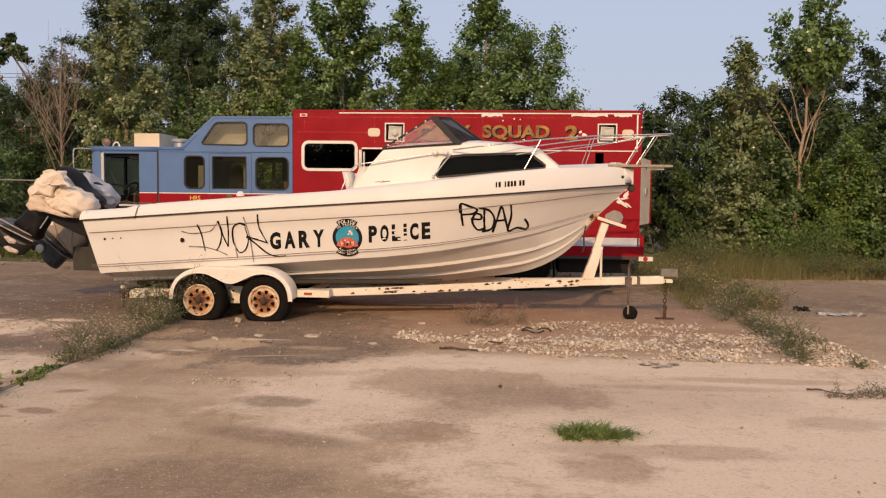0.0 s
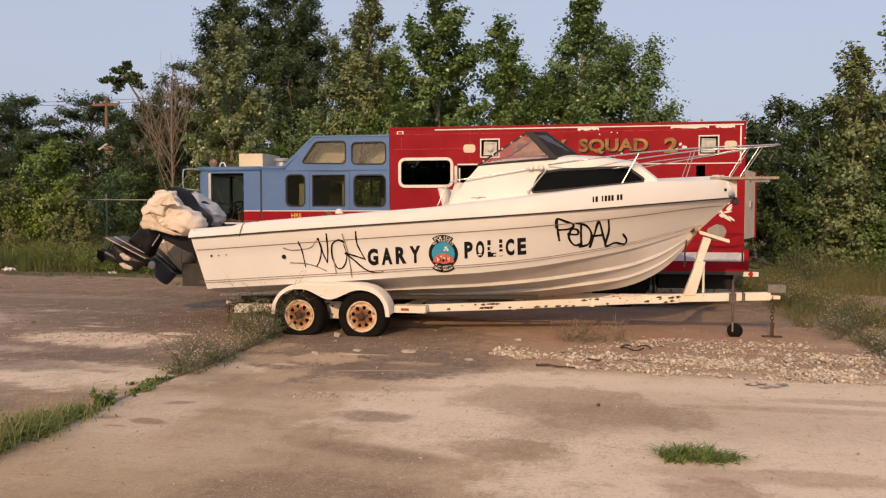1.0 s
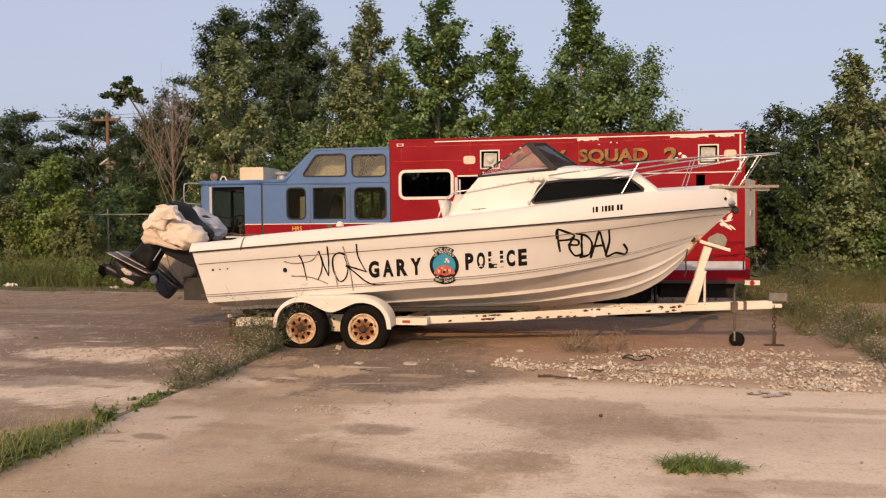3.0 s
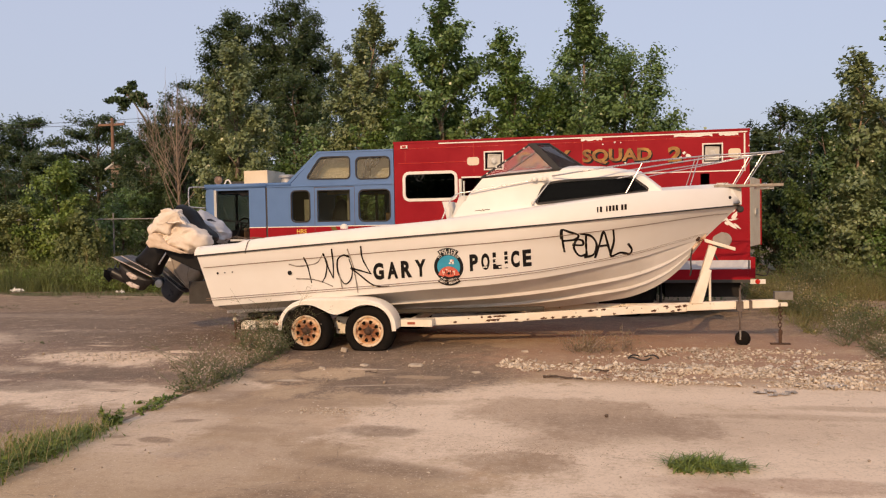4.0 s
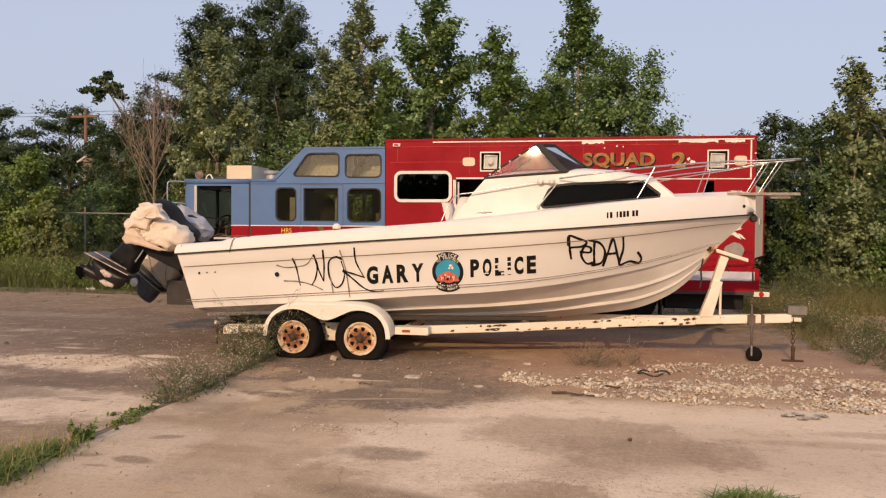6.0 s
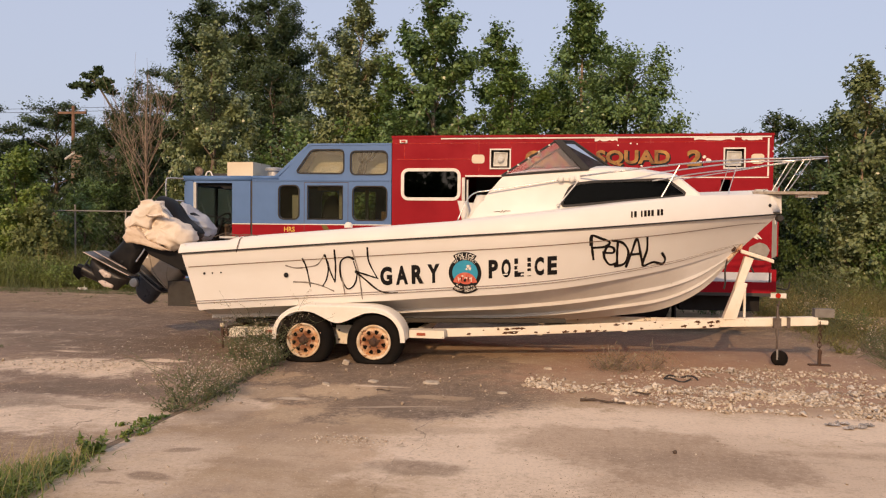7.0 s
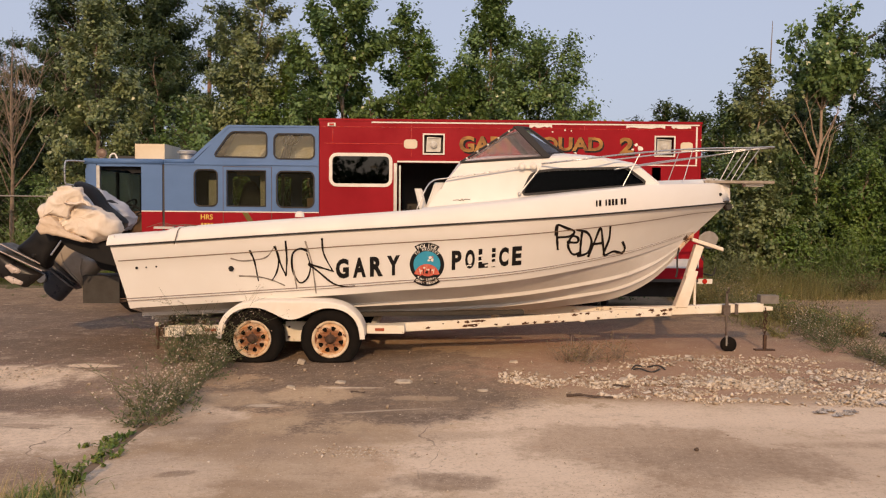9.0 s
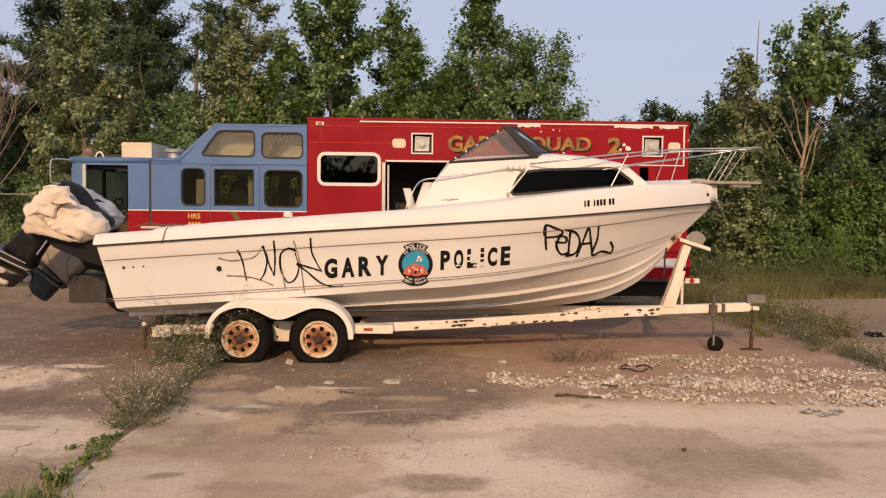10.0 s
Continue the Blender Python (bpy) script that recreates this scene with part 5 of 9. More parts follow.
part("trim_tab", plank_along((-5.30, 1.215), (-5.16, 1.15), Y1, 0.05, 0.05), GEARBARE, gear)
for pts in ([(-5.17, 1.02), (-5.10, 1.04), (-4.97, 0.965), (-4.985, 0.915), (-5.09, 0.925)], [(-5.18, 0.885), (-5.09, 0.90), (-4.95, 0.835), (-4.96, 0.785), (-5.09, 0.805)]):
    ragged = [(x + 0.008 * noise.noise(Vector((x * 60, z * 60, 2))), z + 0.008 * noise.noise(Vector((z * 60, x * 60, 7)))) for x, z in round_poly(pts, 0.03, 4)]
    part("bare_patch", pillow(ragged, Y1 - 0.07, 0.034, 3.0, 4, 1), PRIMER, gear, "pale bare primer patch", smooth=40)
for pts in ([(-5.33, 1.25), (-5.02, 1.105), (-4.70, 0.955)], [(-5.18, 1.265), (-4.93, 1.14), (-4.72, 1.035)]):
    part("worn_edge", tube([(x, Y1 - 0.155, z + 0.006) for x, z in pts], 0.0055, seg=5), PRIMER, gear, "scuffed bare metal edge")
propeller((-5.42, 1.03), (-0.9, 0.43), Y1, 0.19, COWL, gear)
for s in (-1, 1):
    part("clamp_bracket", bevel(plate(round_poly([(-4.55, 1.38), (-4.10, 1.34), (-3.72, 1.24), (-3.70, 0.98), (-4.05, 1.06), (-4.20, 1.13), (-4.42, 1.23)], 0.03), [], Y1 + s * 0.13 - 0.022, Y1 + s * 0.13 + 0.022), 0.006, 1), COWL, m1, "black cast clamp bracket")
part("tilt_ram", tube([(-3.80, Y1, 1.02), (-4.40, Y1, 1.22)], 0.03, seg=10), STEEL, m1)

m2 = thing("outboard_motor", (-4.30, Y2, 1.12), "weathered outboard motor tilted up, its cowl under torn grey cloth", "outboard motor", "twin outboards")
part("cowl", pillow([(-4.68, 1.66), (-4.50, 1.80), (-4.30, 1.78), (-4.12, 1.64), (-4.04, 1.50), (-4.16, 1.40), (-4.45, 1.34), (-4.70, 1.40)], Y2, 0.18), COWL, m2, smooth=28)
bm = pillow([(-4.62, 1.82), (-4.54, 1.90), (-4.39, 1.885), (-4.26, 1.82), (-4.15, 1.755), (-4.05, 1.65), (-3.985, 1.56), (-4.01, 1.43), (-4.12, 1.37), (-4.24, 1.41), (-4.36, 1.45), (-4.52, 1.52), (-4.66, 1.66)], Y2, 0.25, 5.0, 15, 6)
crease(bm, -4.62, 1.80, 9.0, 0.05)
part("torn_cover", bm, CANVAS_GREY, m2, "torn grey cloth cover", smooth=True)
mid2 = part("midsection", pillow([(-4.95, 1.31), (-4.79, 1.33), (-4.68, 1.19), (-4.57, 1.06), (-4.42, 1.00), (-4.42, 0.93), (-4.54, 0.80), (-4.65, 0.695), (-4.80, 0.83), (-4.98, 1.0), (-5.07, 1.12)], Y2, 0.15, 6.0), BRACKET, m2, "grey brown cast midsection", smooth=28)
part("casting_rib", tube(curve_pts([(-4.90, Y2 - 0.15, 1.20), (-4.85, Y2 - 0.158, 1.00), (-4.76, Y2 - 0.15, 0.86), (-4.66, Y2 - 0.12, 0.75)], 4), 0.013, seg=8), BRACKET, mid2)
part("casting_rib", tube(curve_pts([(-4.62, Y2 - 0.15, 1.06), (-4.64, Y2 - 0.155, 0.92), (-4.62, Y2 - 0.14, 0.80)], 4), 0.012, seg=8), BRACKET, mid2)
part("decal", plate(rounded(-4.98, -4.90, 1.145, 1.20, 0.012), [], Y2 - 0.156, Y2 - 0.150), WHITE, mid2, "worn pale decal")
gear2 = part("gearcase", pillow([(-5.09, 0.96), (-4.98, 0.98), (-4.86, 0.86), (-4.74, 0.74), (-4.80, 0.65), (-4.92, 0.52), (-4.99, 0.50), (-5.12, 0.59), (-5.16, 0.70), (-5.12, 0.83)], Y2, 0.085, 4.0), GEARCASE, m2, "dark blue black gearcase", smooth=28)
part("cavitation_plate", plank_along((-5.13, 0.99), (-4.72, 0.66), Y2, 0.14, 0.020), PLATE, gear2)
part("splash_plate", plank_along((-5.09, 1.04), (-4.70, 0.73), Y2, 0.15, 0.016), PLATE, gear2)
part("gear_torpedo", tube([(-5.22, Y2, 0.86), (-5.10, Y2, 0.77), (-4.98, Y2, 0.67), (-4.90, Y2, 0.60)], 0.08, seg=16, r1=0.04), GEARCASE, gear2, smooth=28)
part("hub_face", lathe([(0.065, 0.0), (0.06, -0.03), (0.02, -0.035)], (-5.15, Y2 - 0.075, 0.80), "y", 16), ALU, gear2, "pale scuffed metal face")
propeller((-5.24, 0.88), (-0.8, 0.6), Y2, 0.16, GEARCASE, gear2)
for s in (-1, 1):
    part("clamp_bracket", bevel(plate(round_poly([(-4.52, 1.10), (-3.74, 1.22), (-3.70, 0.78), (-4.40, 0.92)], 0.03), [], Y2 + s * 0.12 - 0.022, Y2 + s * 0.12 + 0.022), 0.006, 1), COWL, m2, "black cast clamp bracket")
part("jack_plate", box(-4.59, -4.14, Y2 - 0.20, Y2 + 0.25, 0.50, 0.84, 0.025), mat("dark grey painted steel", (0.045, 0.04, 0.036), 0.6, color2=(0.03, 0.026, 0.022), scale=7), m2, "dark jack plate")
part("jack_arm", box(-4.16, -3.66, Y2 - 0.05, Y2 + 0.10, 0.60, 0.74, 0.01), COWL, m2)

# ---- trailer ----
# near-black bunk colour stands in for the shade under the hull
BUNK = mat("shade-dark bunk board", (0.045, 0.040, 0.034), 0.95, color2=(0.09, 0.075, 0.055), scale=12, bump=0.5)
trailer = thing("boat_trailer", (0.2, YC, 0.0), "white tandem boat trailer with rust patches and flat tyres", "trailer")


def rail_z(x):
    return lin(x, [(-3.3, 0.325), (-0.8, 0.365), (2.65, 0.485), (3.85, 0.54)])


def beam(pts, h, w, bm=None):
    """A box beam along points."""
    bm = bm or bmesh.new()
    rows = []
    for i, p in enumerate(pts):
        a, b = Vector(pts[max(i - 1, 0)]), Vector(pts[min(i + 1, len(pts) - 1)])
        d = (b - a).normalized()
        s = d.cross(Vector((0, 0, 1))).normalized() * w / 2
        u = Vector((0, 0, h / 2))
        p = Vector(p)
        rows.append([bm.verts.new(p - s - u), bm.verts.new(p + s - u), bm.verts.new(p + s + u), bm.verts.new(p - s + u)])
    for a, b in zip(rows, rows[1:]):
        for k in range(4):
            bm.faces.new((a[k], a[(k + 1) % 4], b[(k + 1) % 4], b[k]))
    bm.faces.new(rows[0][::-1])
    bm.faces.new(rows[-1])
    bmesh.ops.recalc_face_normals(bm, faces=bm.faces)
    return bevel(bm, 0.006, 1)


for sg in (-1, 1):
    pts = [(-3.25, YC + sg * 0.80, rail_z(-3.25)), (-0.75, YC + sg * 0.80, rail_z(-0.75)), (0.2, YC + sg * 0.66, rail_z(0.2)), (2.0, YC + sg * 0.16, rail_z(2.0)), (2.62, YC + sg * 0.09, rail_z(2.62))]
    part("side_rail", beam(pts, 0.10, 0.06), TRAILER, trailer)
FLAKE = mat("dark rust scab", (0.055, 0.024, 0.012), 0.9, color2=(0.12, 0.05, 0.02), scale=25, amount=0.8, bump=0.5)
rr = random.Random(31)
for x, dz, w in ((0.23, 0.033, 0.13), (0.19, -0.012, 0.17), (1.40, 0.025, 0.062), (1.56, 0.035, 0.054), (2.21, -0.02, 0.07), (2.36, 0.03, 0.062), (2.51, 0.02, 0.10), (2.53, -0.02, 0.054), (1.06, -0.034, 0.07), (0.80, -0.032, 0.077), (1.27, -0.04, 0.039), (-0.32, -0.02, 0.046), (-0.65, -0.01, 0.054), (1.86, 0.035, 0.031), (0.46, -0.025, 0.039), (0.02, 0.03, 0.03), (1.7, -0.03, 0.04), (0.30, 0.03, 0.06), (0.12, 0.028, 0.05), (0.10, -0.02, 0.045), (0.60, -0.03, 0.03), (0.92, -0.03, 0.045), (1.17, -0.036, 0.05), (1.48, 0.038, 0.03), (1.95, 0.0, 0.018), (2.05, 0.02, 0.014), (2.60, 0.03, 0.05), (-0.15, 0.02, 0.02), (-0.72, -0.03, 0.06), (2.45, -0.035, 0.05)):
    pts = []
    for k in range(16):
        a, q = k * math.tau / 16, rr.uniform(0.45, 1.2)
        px = x + 0.62 * w * q * math.cos(a)
        py = YC - max(lin(px, [(-3.25, 0.80), (-0.75, 0.80), (0.2, 0.66), (2.0, 0.16), (2.62, 0.09)]) + 0.03, 0.055 if px > 1.9 else 0.0) - 0.0035
        pts.append((px, py, min(rail_z(px) + 0.046, max(rail_z(px) - 0.046, rail_z(px) + dz + min(0.018, w * 0.36) * q * math.sin(a)))))
    bm = bmesh.new()
    near = [bm.verts.new(p) for p in pts]
    bm.faces.new(near)
    back = [bm.verts.new((p[0], p[1] + 0.004, p[2])) for p in pts]
    for k in range(16):
        bm.faces.new((near[k], near[(k + 1) % 16], back[(k + 1) % 16], back[k]))
    part("rust_scab", bm, FLAKE, trailer, "dark rust scab on the rail")
part("tongue", beam([(1.9, YC, rail_z(1.9)), (3.76, YC, rail_z(3.76))], 0.105, 0.11), TRAILER, trailer)
part("coupler", beam([(3.70, YC, rail_z(3.72) - 0.01), (3.88, YC, rail_z(3.9) - 0.02)], 0.05, 0.08), TRAILER, trailer)
part("brake_actuator", box(3.72, 3.94, YC - 0.06, YC + 0.06, 0.585, 0.685, 0.012), mat("dull grey casting", (0.20, 0.18, 0.155), 0.7, color2=(0.12, 0.10, 0.085), scale=12), trailer, "grey brake actuator box")
for x in (-3.2, -2.55, -0.95, 0.5, 1.5):
    w = 0.8 if x < 0 else 0.8 - (x + 0.3) * 0.26
    part("cross_member", box(x - 0.03, x + 0.03, YC - w, YC + w, rail_z(x) - 0.06, rail_z(x) + 0.02, 0.004), TRAILER, trailer)
for sg in (-1, 1):
    part("bunk", beam([(-3.3, YC + sg * 0.5, 0.42), (-1, YC + sg * 0.5, 0.48), (0.8, YC + sg * 0.36, 0.50)], 0.05, 0.10), BUNK, trailer, "bunk board darkened like the shade under the hull")
    for x in (-2.9, -1.2):
        part("bunk_post", box(x - 0.02, x + 0.02, YC + sg * 0.5 - 0.02, YC + sg * 0.5 + 0.02, rail_z(x), 0.45, 0.003), RUST, trailer)
part("rear_step", box(-3.30, -3.22, YC - 0.98, YC + 0.98, 0.28, 0.38, 0.006), RUST, trailer, "rusty rear cross bar")
for sg in (-1, 1):
    part("tail_lamp", box(-3.28, -3.02, YC + sg * 0.90 - 0.04, YC + sg * 0.90 + 0.04, 0.27, 0.37, 0.01), TRAILER, trailer)


def wheel(cx, y_out, inward, cz, R, parent, turn):
    """Flat tyre with a rusted spoke rim; y_out is the outer face, inward +1 or -1 points to the axle."""
    ys = lambda d: d * inward
    prof = [(0.19, 0.03), (0.22, 0.008), (0.27, 0.0), (R - 0.03, 0.012), (R, 0.04), (R, 0.175), (R - 0.03, 0.205), (0.22, 0.205), (0.19, 0.18)]
    bm = lathe([(r, ys(a)) for r, a in prof], (cx, y_out, cz), "y", 40)
    for v in bm.verts:
        if v.co.z < 0.085:
            v.co.y += -inward * 0.02 * (1 if abs(v.co.y - y_out) < 0.1 else -1)
        v.co.z = max(v.co.z, lay(cx, y_out) + 0.001)
    ty = part("tyre", bm, TYRE, parent, "flat perished black tyre", smooth=True)
    bm = lathe([(0.196, ys(0.0)), (0.202, ys(-0.008)), (0.193, ys(-0.014)), (0.172, ys(0.0)), (0.165, ys(0.035)), (0.165, ys(0.16))], (cx, y_out, cz), "y", 40)
    bmesh.ops.delete(bm, geom=[f for f in bm.faces if len(f.verts) > 8], context="FACES")
    rim = part("rim", bm, mat("chalky rim edge", (0.70, 0.58, 0.42), 0.6, color2=(0.52, 0.33, 0.16), scale=12, amount=0.9, stain=(0.22, 0.08, 0.02), stain_scale=14, stain_cut=0.56), parent, "rusted white spoke rim", smooth=True)
    # disc with eight windows
    outer = [(0.168 * math.cos(k * math.tau / 48), 0.168 * math.sin(k * math.tau / 48)) for k in range(48)]
    holes = []
    for k in range(8):
        a = radians(45 * k + turn)
        pts = []
        for rr, da in ((0.086, 0), (0.104, -10), (0.136, -12), (0.143, 0), (0.136, 12), (0.104, 10)):
            t = a + radians(da)
            pts.append((rr * math.cos(t), rr * math.sin(t)))
        holes.append(pts)
    bm = plate(outer, holes, ys(0.012), ys(0.022))
    for v in bm.verts:
        r = math.hypot(v.co.x, v.co.z)
        v.co.y += -inward * 0.018 * max(0, 1 - abs(r - 0.11) / 0.07)
    bmesh.ops.translate(bm, verts=bm.verts, vec=(cx, y_out, cz))
    part("spoke_disc", bm, RIM, rim, smooth=False)
    # black disc stands in for the shade behind the rim's openings
    part("backing", lathe([(0.160, ys(0.07)), (0.160, ys(0.075))], (cx, y_out, cz), "y", 24), BLACK, rim)
    part("hub", lathe([(0.066, ys(0.014)), (0.058, ys(0.0)), (0.046, ys(-0.01)), (0.036, ys(-0.018)), (0.032, ys(-0.05)), (0.016, ys(-0.058))], (cx, y_out, cz), "y", 20), RUST, rim, "rusty hub cap")
    for k in range(5):
        a = k * math.tau / 5 + 0.3
        part("wheel_nut", lathe([(0.012, ys(0.01)), (0.011, ys(-0.012))], (cx + 0.068 * math.cos(a), y_out, cz + 0.068 * math.sin(a)), "y", 6), RUST, rim)


for sg in (-1, 1):
    for cx, cz in ((-2.20, 0.292), (-1.365, 0.292)):
        wheel(cx, YC + sg * 1.19, -sg, cz, 0.325, trailer, 12 if cx < -2 else 30)
for cx in (-2.2, -1.365):
    part("axle", tube([(cx, YC - 0.98, 0.292), (cx, YC + 0.98, 0.292)], 0.03, seg=10), RUST, trailer)
# tandem fender: outer wall with two arches, rolled top
for sg in (-1, 1):
    outline, lower = [], []
    FX = [(-2.575, 0.30), (-2.56, 0.42), (-2.50, 0.53), (-2.40, 0.615), (-2.28, 0.665), (-2.12, 0.688), (-1.78, 0.69), (-1.45, 0.688), (-1.29, 0.665), (-1.17, 0.615), (-1.07, 0.53), (-1.01, 0.42), (-0.995, 0.30)]
    IN = [(-1.04, 0.30), (-1.06, 0.43), (-1.115, 0.53), (-1.205, 0.60), (-1.33, 0.636), (-1.46, 0.63), (-1.58, 0.583), (-1.70, 0.53), (-1.785, 0.512), (-1.87, 0.53), (-1.98, 0.583), (-2.10, 0.63), (-2.24, 0.636), (-2.365, 0.60), (-2.455, 0.53), (-2.51, 0.43), (-2.53, 0.30)]
    FX, IN = ([(q[0], q[2]) for q in curve_pts([(x, 0, z) for x, z in L], 3)] for L in (FX, IN))
    y0, y1 = YC + sg * 1.225, YC + sg * 1.215
    fender = part("fender", plate(FX + IN, [], y0, y1), FENDER, trailer, "white twin-arch steel fender")
    bm = bmesh.new()
    rows = [[bm.verts.new((x, YC + sg * w, z + dz)) for x, z in FX] for w, dz in ((1.225, 0.0), (1.22, 0.012), (1.20, 0.022), (0.95, 0.03))]
    grid_faces(bm, rows, sg < 0)
    part("fender_top", bm, FENDER, fender, smooth=True)
    part("fender_bead", tube([(x, YC + sg * 1.228, z) for x, z in IN], 0.007, seg=6), FENDER, fender)
    bm = box(-1.90, -1.66, YC + sg * 0.86 - 0.02, YC + sg * 0.86 + 0.02, 0.22, 0.44, 0.006)
    br = part("spring_bracket", bm, TRAILER, trailer)
    for dx, dz in ((-0.08, 0.38), (0.08, 0.38), (-0.08, 0.27), (0.08, 0.27)):
        part("bolt", lathe([(0.014, -sg * -0.02), (0.012, sg * 0.035)], (-1.78 + dx, YC + sg * 0.86, dz), "y", 6), RUST, br)
    part("side_lamp", box(-0.90, -0.80, YC + sg * 1.0 - 0.01, YC + sg * 1.0 + 0.01, 0.36, 0.39, 0.004), LENS_AMBER, trailer, "amber side marker")
    part("step_bracket", box(-0.99, -0.58, YC + sg * 0.9 - 0.10, YC + sg * 0.9 + 0.09, 0.33, 0.42, 0.01), TRAILER, trailer)
    part("side_lamp", box(-2.80, -2.68, YC + sg * 0.84 - 0.006, YC + sg * 0.84 + 0.006, 0.315, 0.35, 0.004), LENS_AMBER, trailer, "amber side marker")
guide = part("guide_post", tube([(-3.275, YC - 0.99, 0.14), (-3.275, YC - 0.99, 0.36), (-3.285, YC - 0.99, 0.40)], 0.014, seg=8), RUST, trailer, "rusty stern guide post with a white cap")
part("guide_cap", lathe([(0.02, 0.0), (0.028, 0.015), (0.022, 0.04), (0.0, 0.048)], (-3.285, YC - 0.99, 0.395), "z", 12), CREAM, guide, smooth=True)
# winch post, strut, roller, winch
post = part("winch_post", bevel(plate([(2.80, 0.90), (2.89, 0.90), (3.02, 1.27), (2.92, 1.30)], [], YC - 0.05, YC + 0.05), 0.006, 1), POSTPAINT, trailer)
part("winch_sleeve", bevel(plate([(2.67, 0.53), (2.83, 0.53), (2.95, 0.97), (2.84, 0.99)], [], YC - 0.065, YC + 0.065), 0.006, 1), POSTPAINT, post)
part("strut", tube([(2.93, YC, 0.56), (2.93, YC, 0.93)], 0.016, seg=8), POSTPAINT, post)
part("winch_arm", beam([(2.86, YC - 0.07, 1.36), (3.24, YC - 0.07, 1.24)], 0.045, 0.05), POSTPAINT, post)
part("bow_stop", beam([(2.70, YC - 0.05, 1.24), (2.88, YC - 0.05, 1.42)], 0.05, 0.06), RUSTPAINT, post, "rust-eaten bow stop arm")
part("hanging_strap", tube(curve_pts([(2.71, YC - 0.06, 1.26), (2.685, YC - 0.07, 1.12), (2.69, YC - 0.07, 0.98), (2.675, YC - 0.07, 0.90)], 4), 0.011, seg=6), RUBBER, post, "frayed black strap")
part("bow_stop_roller", lathe([(0.03, -0.09), (0.05, -0.06), (0.05, 0.06), (0.03, 0.09)], (2.76, YC, 1.40), "y", 14), RUST, post)
winch = part("winch", lathe([(0.085, -0.05), (0.095, -0.045), (0.095, -0.035), (0.03, -0.03), (0.03, 0.03), (0.095, 0.035), (0.095, 0.045)], (3.12, YC + 0.10, 1.36), "y", 20), GALV, post, "dull grey hand winch")
part("winch_plate", plate(round_poly([(2.98, 1.26), (3.16, 1.24), (3.22, 1.38), (3.10, 1.47), (2.97, 1.40)], 0.03), [], YC + 0.02, YC + 0.03), GALV, winch)
part("winch_strap", tube(curve_pts([(3.06, YC, 1.32), (2.98, YC, 1.22), (3.03, YC, 1.10)], 4), 0.012, seg=6), RUBBER, winch)
# jack
jack = part("tongue_jack", tube([(3.285, YC - 0.12, 0.16), (3.285, YC - 0.12, 0.74)], 0.014, seg=12), JACKSTEEL, trailer, "grimy steel tongue jack with a small wheel")
part("jack_tube", tube([(3.285, YC - 0.12, 0.36), (3.285, YC - 0.12, 0.62)], 0.021, seg=12), JACKSTEEL, jack)
part("jack_clamp", box(3.245, 3.325, YC - 0.14, YC - 0.05, 0.45, 0.57, 0.006), JACKSTEEL, jack)
part("jack_clamp", box(3.405, 3.445, YC - 0.07, YC + 0.07, 0.45, 0.575, 0.006), JACKSTEEL, trailer)
part("jack_handle", tube([(3.285, YC - 0.12, 0.72), (3.285, YC - 0.18, 0.735), (3.285, YC - 0.18, 0.78)], 0.010, seg=8), JACKSTEEL, jack)
part("caster_fork", box(3.272, 3.292, YC - 0.155, YC - 0.085, 0.08, 0.20, 0.004), GALV, jack)
part("caster_wheel", lathe([(0.03, -0.035), (0.085, -0.032), (0.095, -0.02), (0.095, 0.02), (0.085, 0.032), (0.03, 0.035)], (3.315, YC - 0.12, 0.093), "y", 24), TYRE, jack, "black caster wheel", smooth=True)
# safety chain: links
for k in range(9):
    bm = bmesh.new()
    c = Vector((3.785 + 0.004 * math.sin(k), YC - 0.05, 0.50 - 0.048 * k))
    ring = [(c + (Vector((0.021 * math.cos(a), 0, 0.036 * math.sin(a))) if k % 2 else Vector((0.006 * math.cos(a), 0.021 * math.cos(a), 0.036 * math.sin(a))))) for a in [i * math.tau / 10 for i in range(11)]]
    tube(ring, 0.006, bm, seg=5)
    part("chain_link", bm, RUST, trailer, "rusty safety chain" if k == 0 else "")
bm = box(3.66, 3.90, YC - 0.10, YC - 0.02, 0.002, 0.028, 0.008)
box(3.765, 3.80, YC - 0.075, YC - 0.04, 0.0, 0.20, 0.006, bm)
part("chain_stake", bm, RUST, trailer, "rusty steel stake on a base plate")

# ---- fire truck ----
TY0, TY1 = 15.0, 17.4
truck = thing("rescue_truck", (-0.9, 16.2, 0.0), "derelict red and blue rescue squad truck with broken windows", "fire truck")
# box body: skinned panels with a doorway
BX0, BX1, BZ0, BZ1 = -2.03, 3.87, 0.64, 3.04
DOOR = [(-0.86, 0.66), (0.32, 0.66), (0.32, 2.40), (-0.86, 2.40)]
BWIN = rounded(-1.83, -0.955, 2.08, 2.50, 0.07)
LAMPS = [[(-0.42, 2.555), (-0.125, 2.555), (-0.125, 2.835), (-0.42, 2.835)], [(3.16, 2.555), (3.44, 2.555), (3.44, 2.835), (3.16, 2.835)]]
SLOT = [(3.11, 2.10), (3.25, 2.10), (3.25, 2.37), (3.11, 2.37)]
outer = [(BX0, BZ0), (BX1, BZ0), (BX1, BZ1), (BX0, BZ1)]
part("side_wall", plate(outer, [DOOR, BWIN, SLOT] + LAMPS, TY0, TY0 + 0.05), RED, truck)
part("side_wall", plate(outer, [[(-0.6, 1.9), (0.3, 1.9), (0.3, 2.35), (-0.6, 2.35)]], TY1 - 0.05, TY1), RED, truck)
